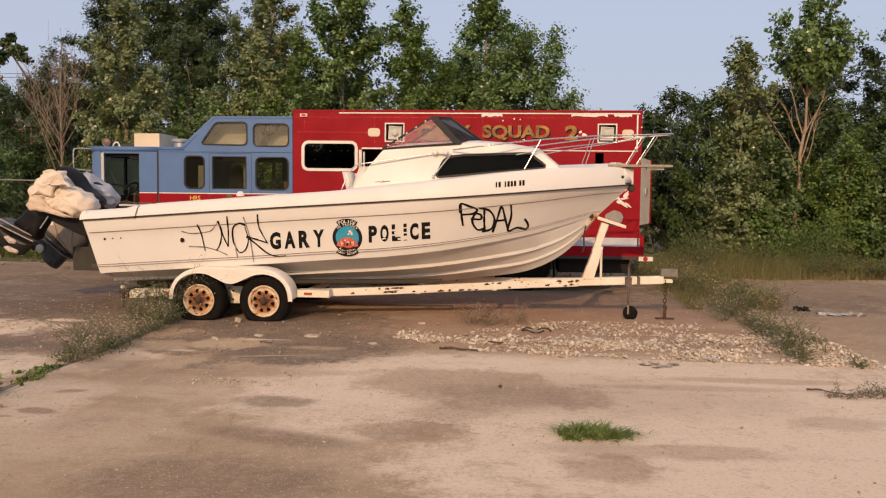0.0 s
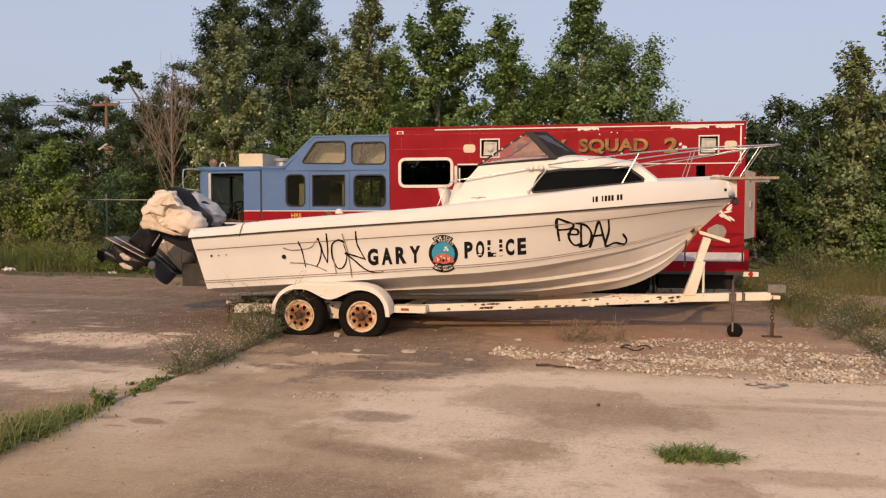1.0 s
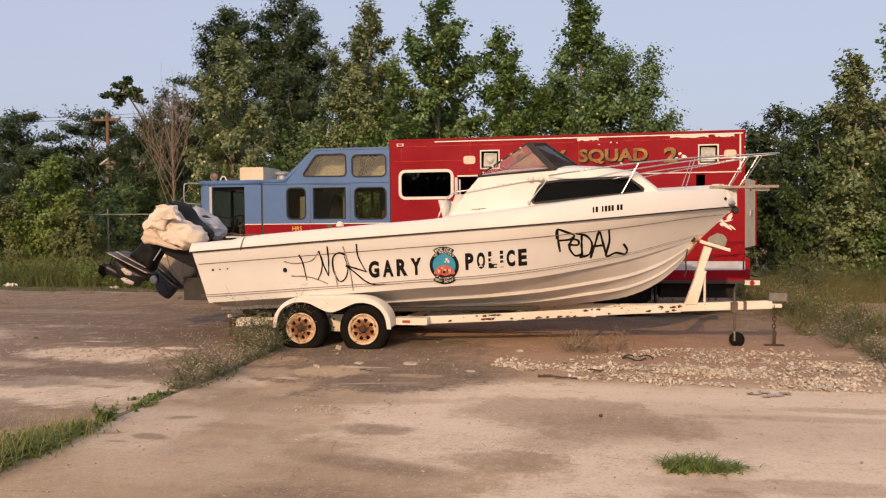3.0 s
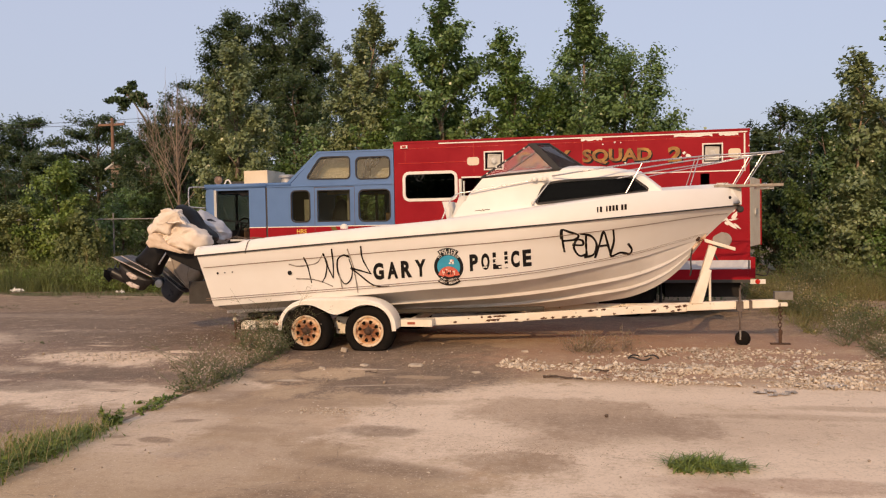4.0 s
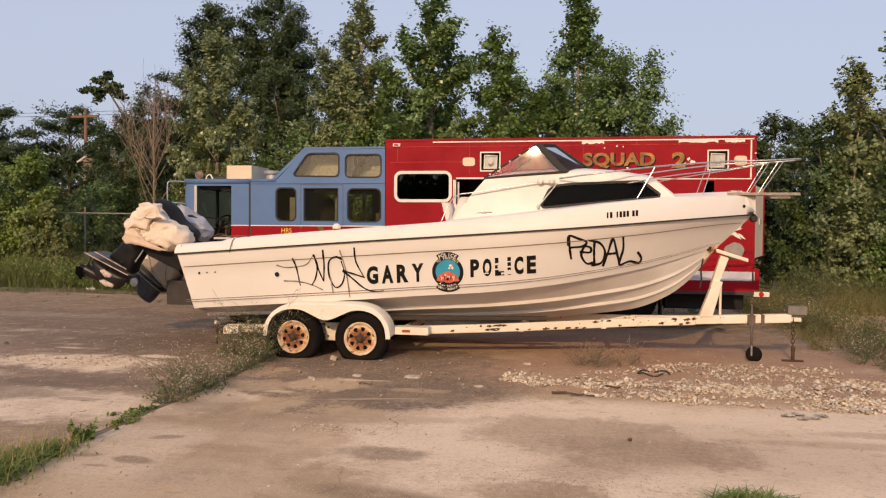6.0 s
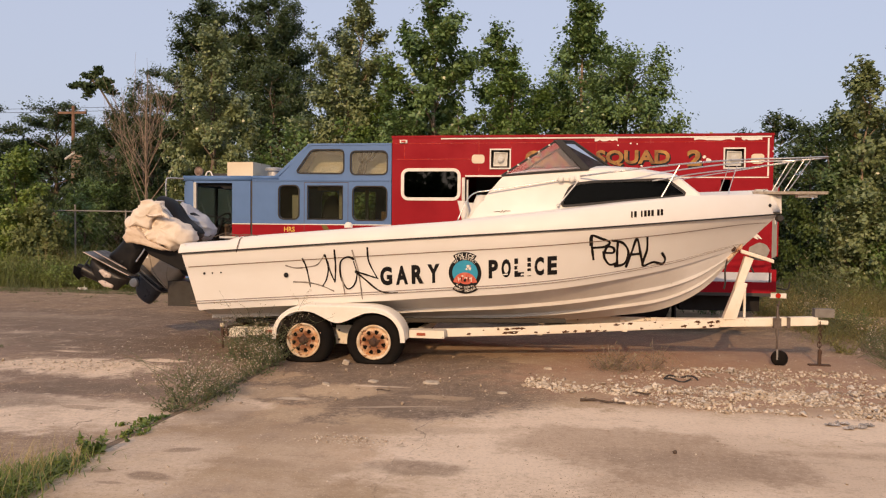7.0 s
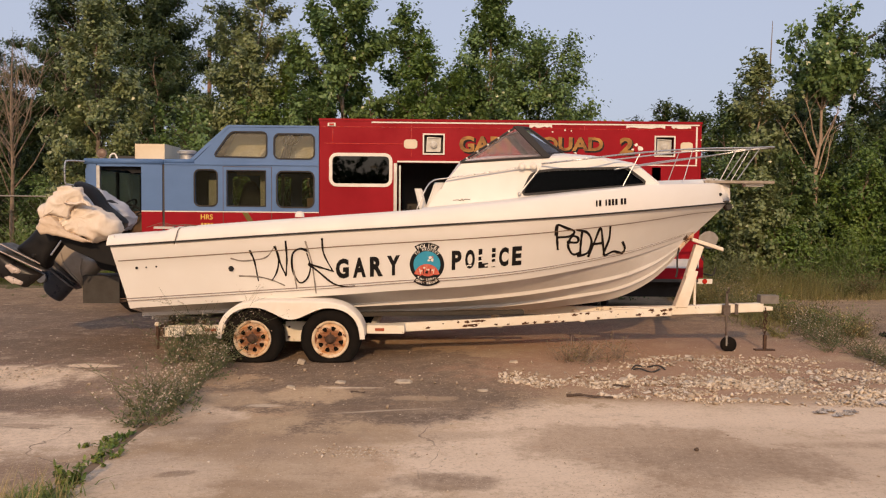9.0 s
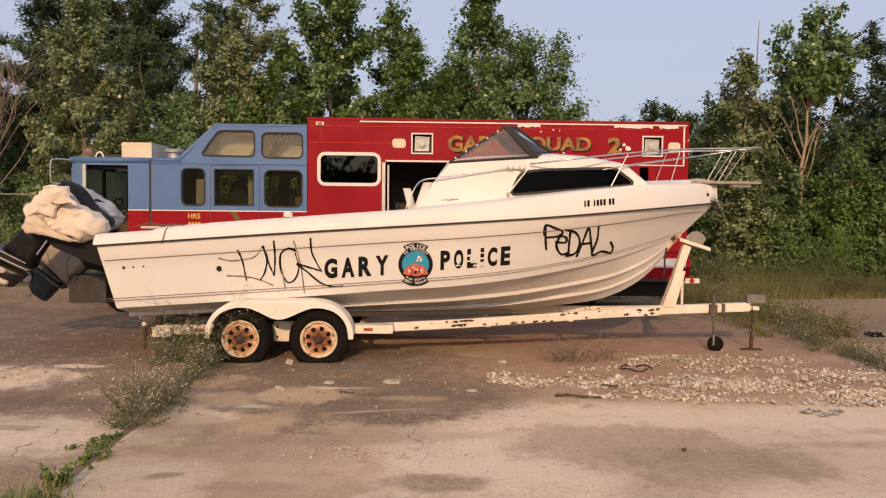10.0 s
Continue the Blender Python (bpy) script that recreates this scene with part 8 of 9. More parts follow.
def tuft(name, x, y, n, h, spread, material, label, seed, lean=0.5, w=0.008, category="grass", group="", kind=""):
    rng = np.random.default_rng(seed)
    v, f = blades(rng, (x, y, -0.005), n, h, spread, lean, w)
    return tagged(mesh_np(name, v, f, material), label, category, group, kind)


def weed(x, y, h, r, seed, leaf, label, n=14, leaves=600, size=0.03, group="joint weeds", dry=0, flowers=0):
    """A bushy weed: thin stems and small leaves."""
    rng = np.random.default_rng(seed)
    e = thing("weed", (x, y, 0), label, "weed", group)
    bm = bmesh.new()
    pts = []
    for k in range(n):
        az = rng.uniform(0, math.tau)
        ln = branch_line(rng, (x + rng.normal() * r * 0.25, y + rng.normal() * r * 0.25, -0.03), (math.cos(az) * r / h * 1.1, math.sin(az) * r / h * 1.1, 1), h * rng.uniform(0.6, 1.1), 4, 0.03, 0.16)
        tube([Vector(p) for p in ln], 0.0045, bm, 3, 0.002)
        pts += ln[1:]
        for j in range(2):
            tw = branch_line(rng, ln[rng.integers(1, 4)], (rng.normal(), rng.normal(), 0.6), h * 0.28, 2, 0, 0.2)
            tube([Vector(p) for p in tw], 0.003, bm, 3, 0.0015)
            pts += tw[1:]
    part("stalk", bm, DEADWOOD if dry else LEAF_WEED, e)
    C = np.array(pts) - np.array([x, y, 0])
    pos = C[rng.integers(0, len(C), leaves)] + rng.normal(size=(leaves, 3)) * h * 0.09
    pos = pos[pos[:, 2] > 0.01]
    v, f = leaves_np(rng, pos, size, 0.5, 0.5)
    mesh_np("foliage", v, f, leaf, e)
    if flowers:
        heads = []
        for k in range(n):
            bm = bmesh.new()
            az = rng.uniform(0, math.tau)
            ln = branch_line(rng, (x + rng.normal() * r * 0.3, y + rng.normal() * r * 0.3, h * 0.35), (math.cos(az) * 1.1, math.sin(az) * 1.1, 0.75), h * rng.uniform(0.8, 1.8), 4, -0.03, 0.14)
            tube([Vector(p) for p in ln], 0.0028, bm, 3, 0.0012)
            heads += ln[2:]
            for j in range(3):
                tw = branch_line(rng, ln[rng.integers(1, 4)], (rng.normal(), rng.normal(), 0.7), h * 0.3, 2, 0, 0.2)
                tube([Vector(p) for p in tw], 0.002, bm, 3, 0.001)
                heads += tw[1:]
            part("flower_stalk", bm, LEAF_WEED, e)
        C = np.array(heads) - np.array([x, y, 0])
        pos = C[rng.integers(0, len(C), flowers)] + rng.normal(size=(flowers, 3)) * 0.018
        v, f = leaves_np(rng, pos, 0.015, 0.8, 1.0)
        tagged(mesh_np("flower_spray", v, f, FLOWER, e, "tiny pale flowers"), kind="stuff")
        v, f = leaves_np(rng, C[rng.integers(0, len(C), flowers * 2)] + rng.normal(size=(flowers * 2, 3)) * 0.025, 0.02, 0.6, 0.45)
        tagged(mesh_np("leafy_sprig", v, f, LEAF_AIRY, e), kind="stuff")
    return e


for k in range(9):
    a = k * 2.399
    d = 0.055 * k ** 0.75
    x, y = 2.24 + d * math.cos(a), 6.62 + 0.45 * d * math.sin(a)
    tuft("grass_tuft", x, y, 60, 0.13 - 0.006 * k, (0.045, 0.035), LEAF_GRASS, "bright green grass tuft growing from the concrete", 201 + k, 1.8, 0.018, group="grass patch")
    weed(x + 0.02, y, 0.10 - 0.004 * k, 0.11, 240 + k, LEAF_GRASS, "short leafy sprawl of crabgrass on the concrete", 9, 110, 0.045, "grass patch")
# weeds along the joints
rng = random.Random(12)
for y, h, r, n, lv, lf, sz in ((7.50, 0.07, 0.16, 12, 330, LEAF_GRASS, 0.042), (7.68, 0.10, 0.20, 14, 420, LEAF_GRASS, 0.045), (7.86, 0.09, 0.18, 13, 380, LEAF_BRIGHT, 0.042), (8.05, 0.11, 0.18, 13, 380, LEAF_GRASS, 0.042), (8.22, 0.10, 0.14, 12, 300, LEAF_BRIGHT, 0.038),
                               (8.60, 0.24, 0.26, 12, 260, LEAF_WEED, 0.026), (8.80, 0.42, 0.24, 12, 280, LEAF_WEED, 0.026), (9.00, 0.30, 0.30, 12, 260, LEAF_WEED, 0.026), (9.25, 0.24, 0.26, 10, 180, LEAF_WEED, 0.026), (9.55, 0.16, 0.20, 8, 110, LEAF_WEED, 0.024),
                               (9.95, 0.20, 0.20, 9, 130, LEAF_WEED, 0.022), (10.25, 0.27, 0.22, 12, 230, LEAF_WEED, 0.022), (10.5, 0.32, 0.22, 13, 240, LEAF_WEED, 0.022), (10.75, 0.30, 0.22, 12, 220, LEAF_WEED, 0.022), (10.95, 0.40, 0.24, 12, 220, LEAF_WEED, 0.022)):
    low = lf is not LEAF_WEED
    weed(-2.49 + rng.uniform(-0.08, 0.06), y, h, r, int(y * 1000), lf, "low green creeping weed in a slab joint" if low else "dusty olive bushy weed with tiny pale flowers in a slab joint", n, int(lv * (1.25 if low else 0.85)), sz if low else sz * 1.2, flowers=0 if low else 105)
for y, n, h in ((5.5, 260, 0.18), (5.85, 300, 0.20), (6.2, 300, 0.19), (6.55, 240, 0.16), (6.85, 130, 0.12)):
    tuft("grass_clump", -2.50 + rng.uniform(-0.05, 0.03), y, n + 120, h * 1.1, (0.10, 0.14), LEAF_GRASS, "lime green grass clump growing in the slab joint", int(y * 100), 1.3, 0.012, group="joint grass")
    tuft("seeding_grass", -2.52, y + 0.05, 55, h * 2.1, (0.12, 0.14), LEAF_DRY, "thin seeding grass stalks in the slab joint", int(y * 100) + 1, 0.5, 0.006, group="joint grass")
for y, h in ((5.45, 0.20), (5.7, 0.22), (5.95, 0.20), (6.2, 0.22), (6.45, 0.18), (6.7, 0.15), (6.95, 0.12)):
    weed(-2.50 + rng.uniform(-0.06, 0.05), y, h, h * 0.9, int(y * 1000), LEAF_GRASS, "lime green leafy weed among the joint grass", 12, 260, 0.042, "joint grass")
weed(-1.93, 7.47, 0.05, 0.09, 776, LEAF_WEED, "tiny weed in a crack of the slab", 8, 90, 0.02, "crack weeds")
weed(-2.46, 7.2, 0.20, 0.10, 777, LEAF_GRASS, "leafy green weed in a slab joint", 9, 170, 0.05)
weed(-2.62, 10.92, 0.55, 0.22, 784, LEAF_WEED, "tall airy weed before the trailer fender", 14, 260, 0.028, flowers=150)
weed(-3.0, 10.98, 0.42, 0.26, 785, LEAF_WEED, "airy weed before the trailer's rear end", 14, 240, 0.028, flowers=130)
weed(-2.7, 11.5, 0.36, 0.28, 778, LEAF_WEED, "bushy weed beside the trailer wheels", 16, 420, 0.024, flowers=40)
weed(-2.95, 11.15, 0.28, 0.25, 779, LEAF_WEED, "bushy weed beside the trailer wheels", 14, 320, 0.024)
weed(-3.0, 12.0, 0.6, 0.4, 780, LEAF_POPLAR, "green weed growing under the boat", 20, 900, 0.04)
weed(-2.3, 12.3, 0.5, 0.5, 781, LEAF_POPLAR, "green weed growing under the boat", 20, 900, 0.04)
weed(1.30, 11.25, 0.40, 0.34, 782, LEAF_AIRY, "half-dry sprawling brown weed beside the trailer rail", 36, 620, 0.026, dry=1)
weed(1.72, 11.4, 0.42, 0.36, 783, LEAF_AIRY, "half-dry straggling weed under the trailer rail", 18, 260, 0.024, dry=1)
for x, y, h in ((4.42, 7.95, 0.14), (4.60, 8.05, 0.22), (4.82, 8.0, 0.2)):
    weed(x, y, h, h * 1.2, int(x * 500), LEAF_AIRY if x < 4.5 else LEAF_WEED, "dusty olive weed in a slab joint", 14, 220, 0.022, "far joint weeds", dry=1)
for i in range(40):
    y = 9.25 + i * 0.22
    h = rng.uniform(0.15, 0.36) * (0.8 if y < 9.2 else 1.1 if y < 12 else 1.45)
    dry = rng.random() < 0.35
    weed(4.84 + rng.uniform(-0.25, 0.30) * (1 + 0.12 * max(0, y - 10)), y, h, h * 0.9, 900 + i, LEAF_BROWN if dry else (LEAF_WEED, LEAF_AIRY)[i % 2], "dry brown weed in a slab joint" if dry else "dusty olive weed in a slab joint", 15, 210, 0.022, "far joint weeds", flowers=70 if i % 2 else 0)
for x, y, h in ((-6.37, 11.35, 0.18), (-6.12, 11.3, 0.14), (-6.65, 11.4, 0.13), (-10.9, 15.8, 0.22), (-10.4, 15.7, 0.18), (-11.4, 15.9, 0.2), (-7.2, 17.2, 0.2), (-7.8, 17.4, 0.16), (-6.2, 17.8, 0.2), (-9.3, 17.9, 0.24), (-10.2, 18.2, 0.2), (-8.5, 18.6, 0.26), (-7.1, 18.7, 0.25), (-11.3, 18.5, 0.28), (-12.2, 18.8, 0.24), (-5.4, 18.5, 0.3), (-13.4, 18.3, 0.25), (-14.6, 18.8, 0.25), (-6.1, 11.45, 0.08), (-7.0, 13.7, 0.08), (-10.8, 16.2, 0.2), (-11.6, 16.3, 0.25), (-9.6, 16.6, 0.15), (-12.6, 16.4, 0.2)):
    weed(x, y, h, h * 1.6, int(abs(x * 100)), LEAF_WEED, "low weed in a crack of the slab", 10, 260, 0.026, "crack weeds")


def field(name, x0, x1, y0, y1, n, h, material, label, seed, clumps=60, w=0.014, lean=0.35):
    """Rough grass in clumps over a strip."""
    r = np.random.default_rng(seed)
    V, F, o = [], [], 0
    for k in range(clumps):
        c = (r.uniform(x0, x1), r.uniform(y0, y1), -0.05)
        v, f = blades(r, c, int(n / clumps * r.uniform(0.3, 1.6)), h * r.uniform(0.3, 1.25), (r.uniform(0.06, 0.25), r.uniform(0.06, 0.2)), lean, w, 2)
        V.append(v)
        F.append(f + o)
        o += len(v)
    return tagged(mesh_np(name, np.concatenate(V), np.concatenate(F), material), label, "grass", "", "stuff")


field("tall_grass", -24, -6.5, 20.9, 23.0, 12000, 0.6, LEAF_WEED, "tall dusty green grass along the fence", 301, 300, 0.008, 0.6)
field("tall_grass", -24, -9.5, 20.9, 22.6, 15000, 1.05, LEAF_OLIVE, "tall soft olive-green grass along the fence", 311, 260, 0.011, 0.55)
field("dry_grass", -24, -12, 21.6, 24.0, 2600, 1.1, LEAF_DRY, "tall straw-coloured grass stalks", 302, 110, 0.008, 0.2)
field("tall_grass", 4.9, 14, 18.0, 20.4, 10000, 0.45, LEAF_STRAW, "tall dusty weeds below the thicket", 303, 260, 0.008, 1.1)
field("tall_grass", 4.7, 7.6, 17.8, 19.8, 8000, 0.75, LEAF_STRAW, "soft yellow-olive grass below the thicket", 313, 300, 0.006, 0.7)
field("dry_grass", 4.6, 11, 17.6, 20.0, 3000, 0.5, LEAF_DRY, "dry straw-coloured weeds below the thicket", 304, 150, 0.006, 0.8)
field("low_grass", -22, -5, 18.6, 21.4, 9000, 0.16, LEAF_WEED, "low weeds at the slab's end", 305, 160, 0.008, 0.7)
field("low_grass", 4.4, 5.3, 14.0, 18.0, 4000, 0.4, LEAF_STRAW, "weeds beside the truck's rear", 306, 80, 0.007, 0.7)
for i in range(44):
    x, y = 4.4 + (i * 0.618 % 1) * 1.15, 13.2 + (i * 0.381 % 1) * 5.2
    h = 0.22 + 0.3 * (i * 0.27 % 1) + 0.06 * (y - 13)
    kind = (0, 3, 1, 0, 2)[i % 5]
    weed(x, y, h, h * 0.8, 1500 + i, (LEAF_STRAW, LEAF_DRY, LEAF_BRIGHT, LEAF_BROWN)[kind], ("dusty olive weed", "dry yellowed weed", "leafy green weed", "brown withered weed")[kind] + " beside the truck's rear", 10, 480, 0.03, "truck side weeds")
for i in range(70):
    x, y = 4.9 + (i * 0.618 % 1) * 7.8, 17.7 + (i * 0.381 % 1) * 2.3
    h = 0.35 + 0.45 * (i * 0.27 % 1) * (1.6 if x < 6.4 else 1.0)
    kind = (0, 1, 0, 2, 3)[i % 5]
    weed(x, y, h, h * 0.75, 1200 + i, (LEAF_OLIVE, LEAF_AIRY, LEAF_BRIGHT, LEAF_BROWN)[kind], ("tall dusty olive weed", "dry yellowed weed", "leafy green weed", "brown withered weed")[kind] + " below the thicket", 11, 620, 0.033, "thicket weeds")
for i in range(80):
    x, y = -22 + (i * 0.618 % 1) * 15.5, 20.6 + (i * 0.381 % 1) * 2.2
    h = 0.35 + 0.8 * (i * 0.27 % 1) * (0.6 + 0.25 * (y - 20.6))
    weed(x, y, h, h * 0.7, 1300 + i, (LEAF_LIME, LEAF_OLIVE, LEAF_GRASS, LEAF_LIME)[i % 4], ("leafy green weed", "dusty olive weed", "bright green weed", "leafy green weed")[i % 4] + " along the fence", 9, 480, 0.068, "fence weeds")
for i, (x, y, h) in enumerate(((8.4, 19.5, 1.5), (8.15, 19.4, 1.2), (8.75, 19.5, 1.3), (7.2, 19.5, 0.9), (5.75, 18.5, 1.15), (5.5, 18.6, 0.9))):
    weed(x, y, h, 0.3, 950 + i, LEAF_BRIGHT if i < 3 else LEAF_WEED, "tall leafy green weed below the thicket", 16, 900, 0.05, "tall weeds")

for i in range(14):
    x, y = -5.2 + (i * 0.618 % 1) * 9.2, 17.7 + (i * 0.381 % 1) * 1.6
    h = 0.45 + 0.4 * (i * 0.27 % 1)
    weed(x, y, h, h * 0.7, 1700 + i, (LEAF_POPLAR, LEAF_WEED)[i % 2], ("green weed", "dusty olive weed")[i % 2] + " in the shade behind the truck", 7, 320, 0.07, "weeds behind the truck")
# ---- crushed stone, litter ----
rng = np.random.default_rng(55)


def stones(name, n, sampler, s0, s1, label, material=None):
    base = np.array([(-1, -1, -0.6), (1, -1, -0.5), (1, 1, -0.6), (-1, 1, -0.5), (-0.7, -0.6, 0.6), (0.6, -0.7, 0.7), (0.7, 0.6, 0.55), (-0.6, 0.7, 0.65)])
    quads = np.array([(3, 2, 1, 0), (4, 5, 6, 7), (0, 1, 5, 4), (1, 2, 6, 5), (2, 3, 7, 6), (3, 0, 4, 7)])
    V, F = [], []
    for k in range(n):
        x, y = sampler()
        s = s0 * (s1 / s0) ** rng.uniform(0, 1) ** 1.6
        b = (base + rng.normal(size=(8, 3)) * 0.30) * s * np.array([rng.uniform(0.6, 1.2), rng.uniform(0.5, 1.0), rng.uniform(0.35, 0.75)])
        a = rng.uniform(0, math.tau)
        R = np.array([[math.cos(a), -math.sin(a), 0], [math.sin(a), math.cos(a), 0], [0, 0, 1]])
        ax, ay = rng.normal(size=2) * 0.35
        b = b @ R.T @ np.array([[1, 0, 0], [0, math.cos(ax), -math.sin(ax)], [0, math.sin(ax), math.cos(ax)]]) @ np.array([[math.cos(ay), 0, math.sin(ay)], [0, 1, 0], [-math.sin(ay), 0, math.cos(ay)]])
        b[:, 2] -= b[:, 2].min() + 0.15 * s
        V.append(b + np.array([x, y, lay(x, y)]))
        F.append(quads + 8 * k)
    return tagged(mesh_np(name, np.concatenate(V), np.concatenate(F), material or STONE), label, "gravel", "", "stuff")


def heap():
    """Crushed stone in drifts: a band along the front edge and a looser spread behind it."""
    while True:
        x, y = rng.uniform(0.4, 5.4), rng.uniform(9.0, 11.8)
        edge = float(np.interp(x, (0.4, 0.9, 1.7, 3.8, 5.4), (10.15, 9.75, 9.45, 9.25, 9.1))) + 0.10 * noise.noise(Vector((x * 2.5, 0, 4)))
        d = (y - edge) / float(np.interp(x, (0.4, 1.2, 2.2, 5.4), (0.35, 0.9, 2.1, 2.1)))
        clump = 0.5 + 0.7 * noise.noise(Vector((x * 1.5, y * 2.2, 2))) + 0.45 * noise.noise(Vector((x * 5, y * 7, 8)))
        if 0 < d < 1.25 and rng.uniform() < min(1, d * 9) * (1.25 - d) * max(0.0, clump * 1.9 - 0.55):
            return x, y


gravel = stones("gravel_patch", 5200, heap, 0.007, 0.027, "scattered pale crushed stone on the slab", PEBBLE)
stones("gravel_patch", 6500, heap, 0.004, 0.013, "small pale crushed stone on the slab", PEBBLE)
stones("loose_grit", 1500, lambda: (rng.uniform(-8, 6), rng.uniform(5.3, 13)), 0.003, 0.011, "loose grit scattered over the slab", PEBBLE)
stones("loose_grit", 320, lambda: (rng.normal(-0.8, 0.25), rng.normal(7.9, 0.07)), 0.003, 0.010, "short streak of pale grit on the slab", PEBBLE)
stones("loose_grit", 420, lambda: (rng.normal(-4.6, 0.5), rng.normal(10.4, 0.16)), 0.004, 0.016, "streak of pale broken concrete grit on the slab", PEBBLE)
PIECE = leaf_mat("crushed stone piece", (0.22, 0.165, 0.12), (0.64, 0.555, 0.46), 0.0, 0.9, (0.0, 1.0))
info = PIECE.node_tree.nodes.new("ShaderNodeObjectInfo")
for link in [k for k in PIECE.node_tree.links if k.from_socket.name == "Random Per Island"]:
    PIECE.node_tree.links.new(info.outputs["Random"], link.to_socket)
shapes = []
for k in range(7):
    bm = bmesh.new()
    pts = rng.normal(size=(11, 3))
    pts /= np.linalg.norm(pts, axis=1)[:, None]
    for q in pts * np.array([1.0, 0.75, 0.5]):
        bm.verts.new(q)
    hull = bmesh.ops.convex_hull(bm, input=bm.verts)
    bmesh.ops.delete(bm, geom=[v for v in bm.verts if not v.link_faces], context="VERTS")
    bm.normal_update()
    me = bpy.data.meshes.new("stone")
    bm.to_mesh(me)
    bm.free()
    me.materials.append(PIECE)
    shapes.append(me)
for k in range(290):
    x, y = heap()
    piece = new("stone", shapes[k % 7])
    size = 0.020 * 2.5 ** (rng.uniform() ** 1.5)
    piece.parent = gravel
    piece.matrix_local = pose(x, y, lay(x, y) + size * 0.28, rng.normal() * 12, rng.normal() * 12, rng.uniform(0, 360)) @ Matrix.Scale(size, 4)
CHIPS = mat("brown stone chips", (0.38, 0.29, 0.20), 0.9, color2=(0.22, 0.16, 0.11), scale=12)
stones("loose_grit", 160, lambda: (rng.normal(-0.8, 1.0), rng.normal(10.2, 0.6)), 0.005, 0.022, "loose stone chips near the wheels", CHIPS)
stones("pea_gravel", 700, lambda: (rng.normal(1.05, 0.36), rng.normal(6.85, 0.22)), 0.002, 0.0048, "fine brown pea gravel on the slab", CHIPS)
stones("pea_gravel", 900, lambda: (rng.uniform(0.5, 2.1), rng.normal(8.05, 0.24)), 0.002, 0.0042, "fine brown pea gravel on the slab", CHIPS)
rubble = bmesh.new()
bmesh.ops.create_cube(rubble, size=1)
bmesh.ops.scale(rubble, vec=(0.075, 0.06, 0.055), verts=rubble.verts)
bmesh.ops.rotate(rubble, verts=rubble.verts, matrix=Matrix.Rotation(0.3, 3, "Y"))
bmesh.ops.translate(rubble, verts=rubble.verts, vec=(-1.66, 10.93, 0.028 + lay(-1.66, 10.93)))
solo("wheel_chock_stone", bevel(rubble, 0.008), STONE, "pale stone block wedged against a trailer tyre", "stone")
ROTTEN = mat("dark rotten wood", (0.09, 0.06, 0.04), 0.9, color2=(0.05, 0.035, 0.025), scale=18)
for x, y, a, s, w in ((1.16, 9.60, -0.2, 0.42, 0.035), (-0.95, 9.72, 0.2, 0.13, 0.02), (1.55, 10.02, -0.1, 0.16, 0.03), (4.38, 8.06, -0.55, 0.36, 0.022)):
    bm = tube(curve_pts([(-s / 2, 0, 0.012), (-s / 5, w * 0.5, 0.02), (s / 5, -w * 0.3, 0.016), (s / 2, w * 0.2, 0.010)], 4), w * 0.6, seg=7, r1=w * 0.35)
    for v in bm.verts:
        v.co.z = 0.004 + v.co.z * 0.55 + 0.008 * noise.noise(v.co * 30)
        v.co.y += 0.012 * noise.noise(v.co * 22 + Vector((3, 1, 0)))
    bmesh.ops.transform(bm, matrix=pose(x, y, lay(x, y) + 0.006, 0, 0, math.degrees(a)), verts=bm.verts)
    solo("wood_scrap", bm, ROTTEN, "dark rotten strip of wood lying on the slab", "debris")
for i, (x, y, s) in enumerate(((-0.55, 10.17, 0.085), (-1.15, 10.14, 0.06), (0.2, 9.85, 0.05), (0.62, 11.1, 0.05), (-1.6, 9.95, 0.05), (2.47, 9.55, 0.045), (4.3, 9.42, 0.09))):
    r = random.Random(i)
    ring = [(x + s * (0.7 + 0.5 * r.random()) * math.cos(k * math.tau / 9), y + s * 0.8 * (0.7 + 0.5 * r.random()) * math.sin(k * math.tau / 9)) for k in range(9)]
    bm = bmesh.new()
    low = [bm.verts.new((u, w, lay(u, w) - 0.002)) for u, w in ring]
    top = [bm.verts.new((x + (u - x) * 0.85, y + (w - y) * 0.85, lay(u, w) + 0.012 + 0.012 * r.random())) for u, w in ring]
    bm.faces.new(top)
    for k in range(9):
        bm.faces.new((low[k], low[(k + 1) % 9], top[(k + 1) % 9], top[k]))
    solo("concrete_chip", bm, STONE, "flat pale chip of broken concrete on the slab", "debris")
hp = [(2.02 + 0.16 * math.cos(a) * (1 + 0.12 * math.sin(2 * a + 1)), 10.85 + 0.13 * math.sin(a), 0.02 + 0.03 * math.sin(2 * a) ** 2) for a in [i * 5.4 / 22 for i in range(23)]]
bm = bmesh.new()
bmesh.ops.create_icosphere(bm, subdivisions=2, radius=1)
for v in bm.verts:
    v.co *= 1 + 0.25 * noise.noise(v.co * 1.6)
    v.co = Vector((1.615 + v.co.x * 0.018, 7.98 + v.co.y * 0.015, 0.012 + v.co.z * 0.013))
solo("stone", bm, ROTTEN, "dark brown pebble lying on the slab", "stone")
solo("rubber_hose", tube(hp, 0.009, seg=7), RUBBER, "short coil of black rubber hose on the gravel", "hose", smooth=True)


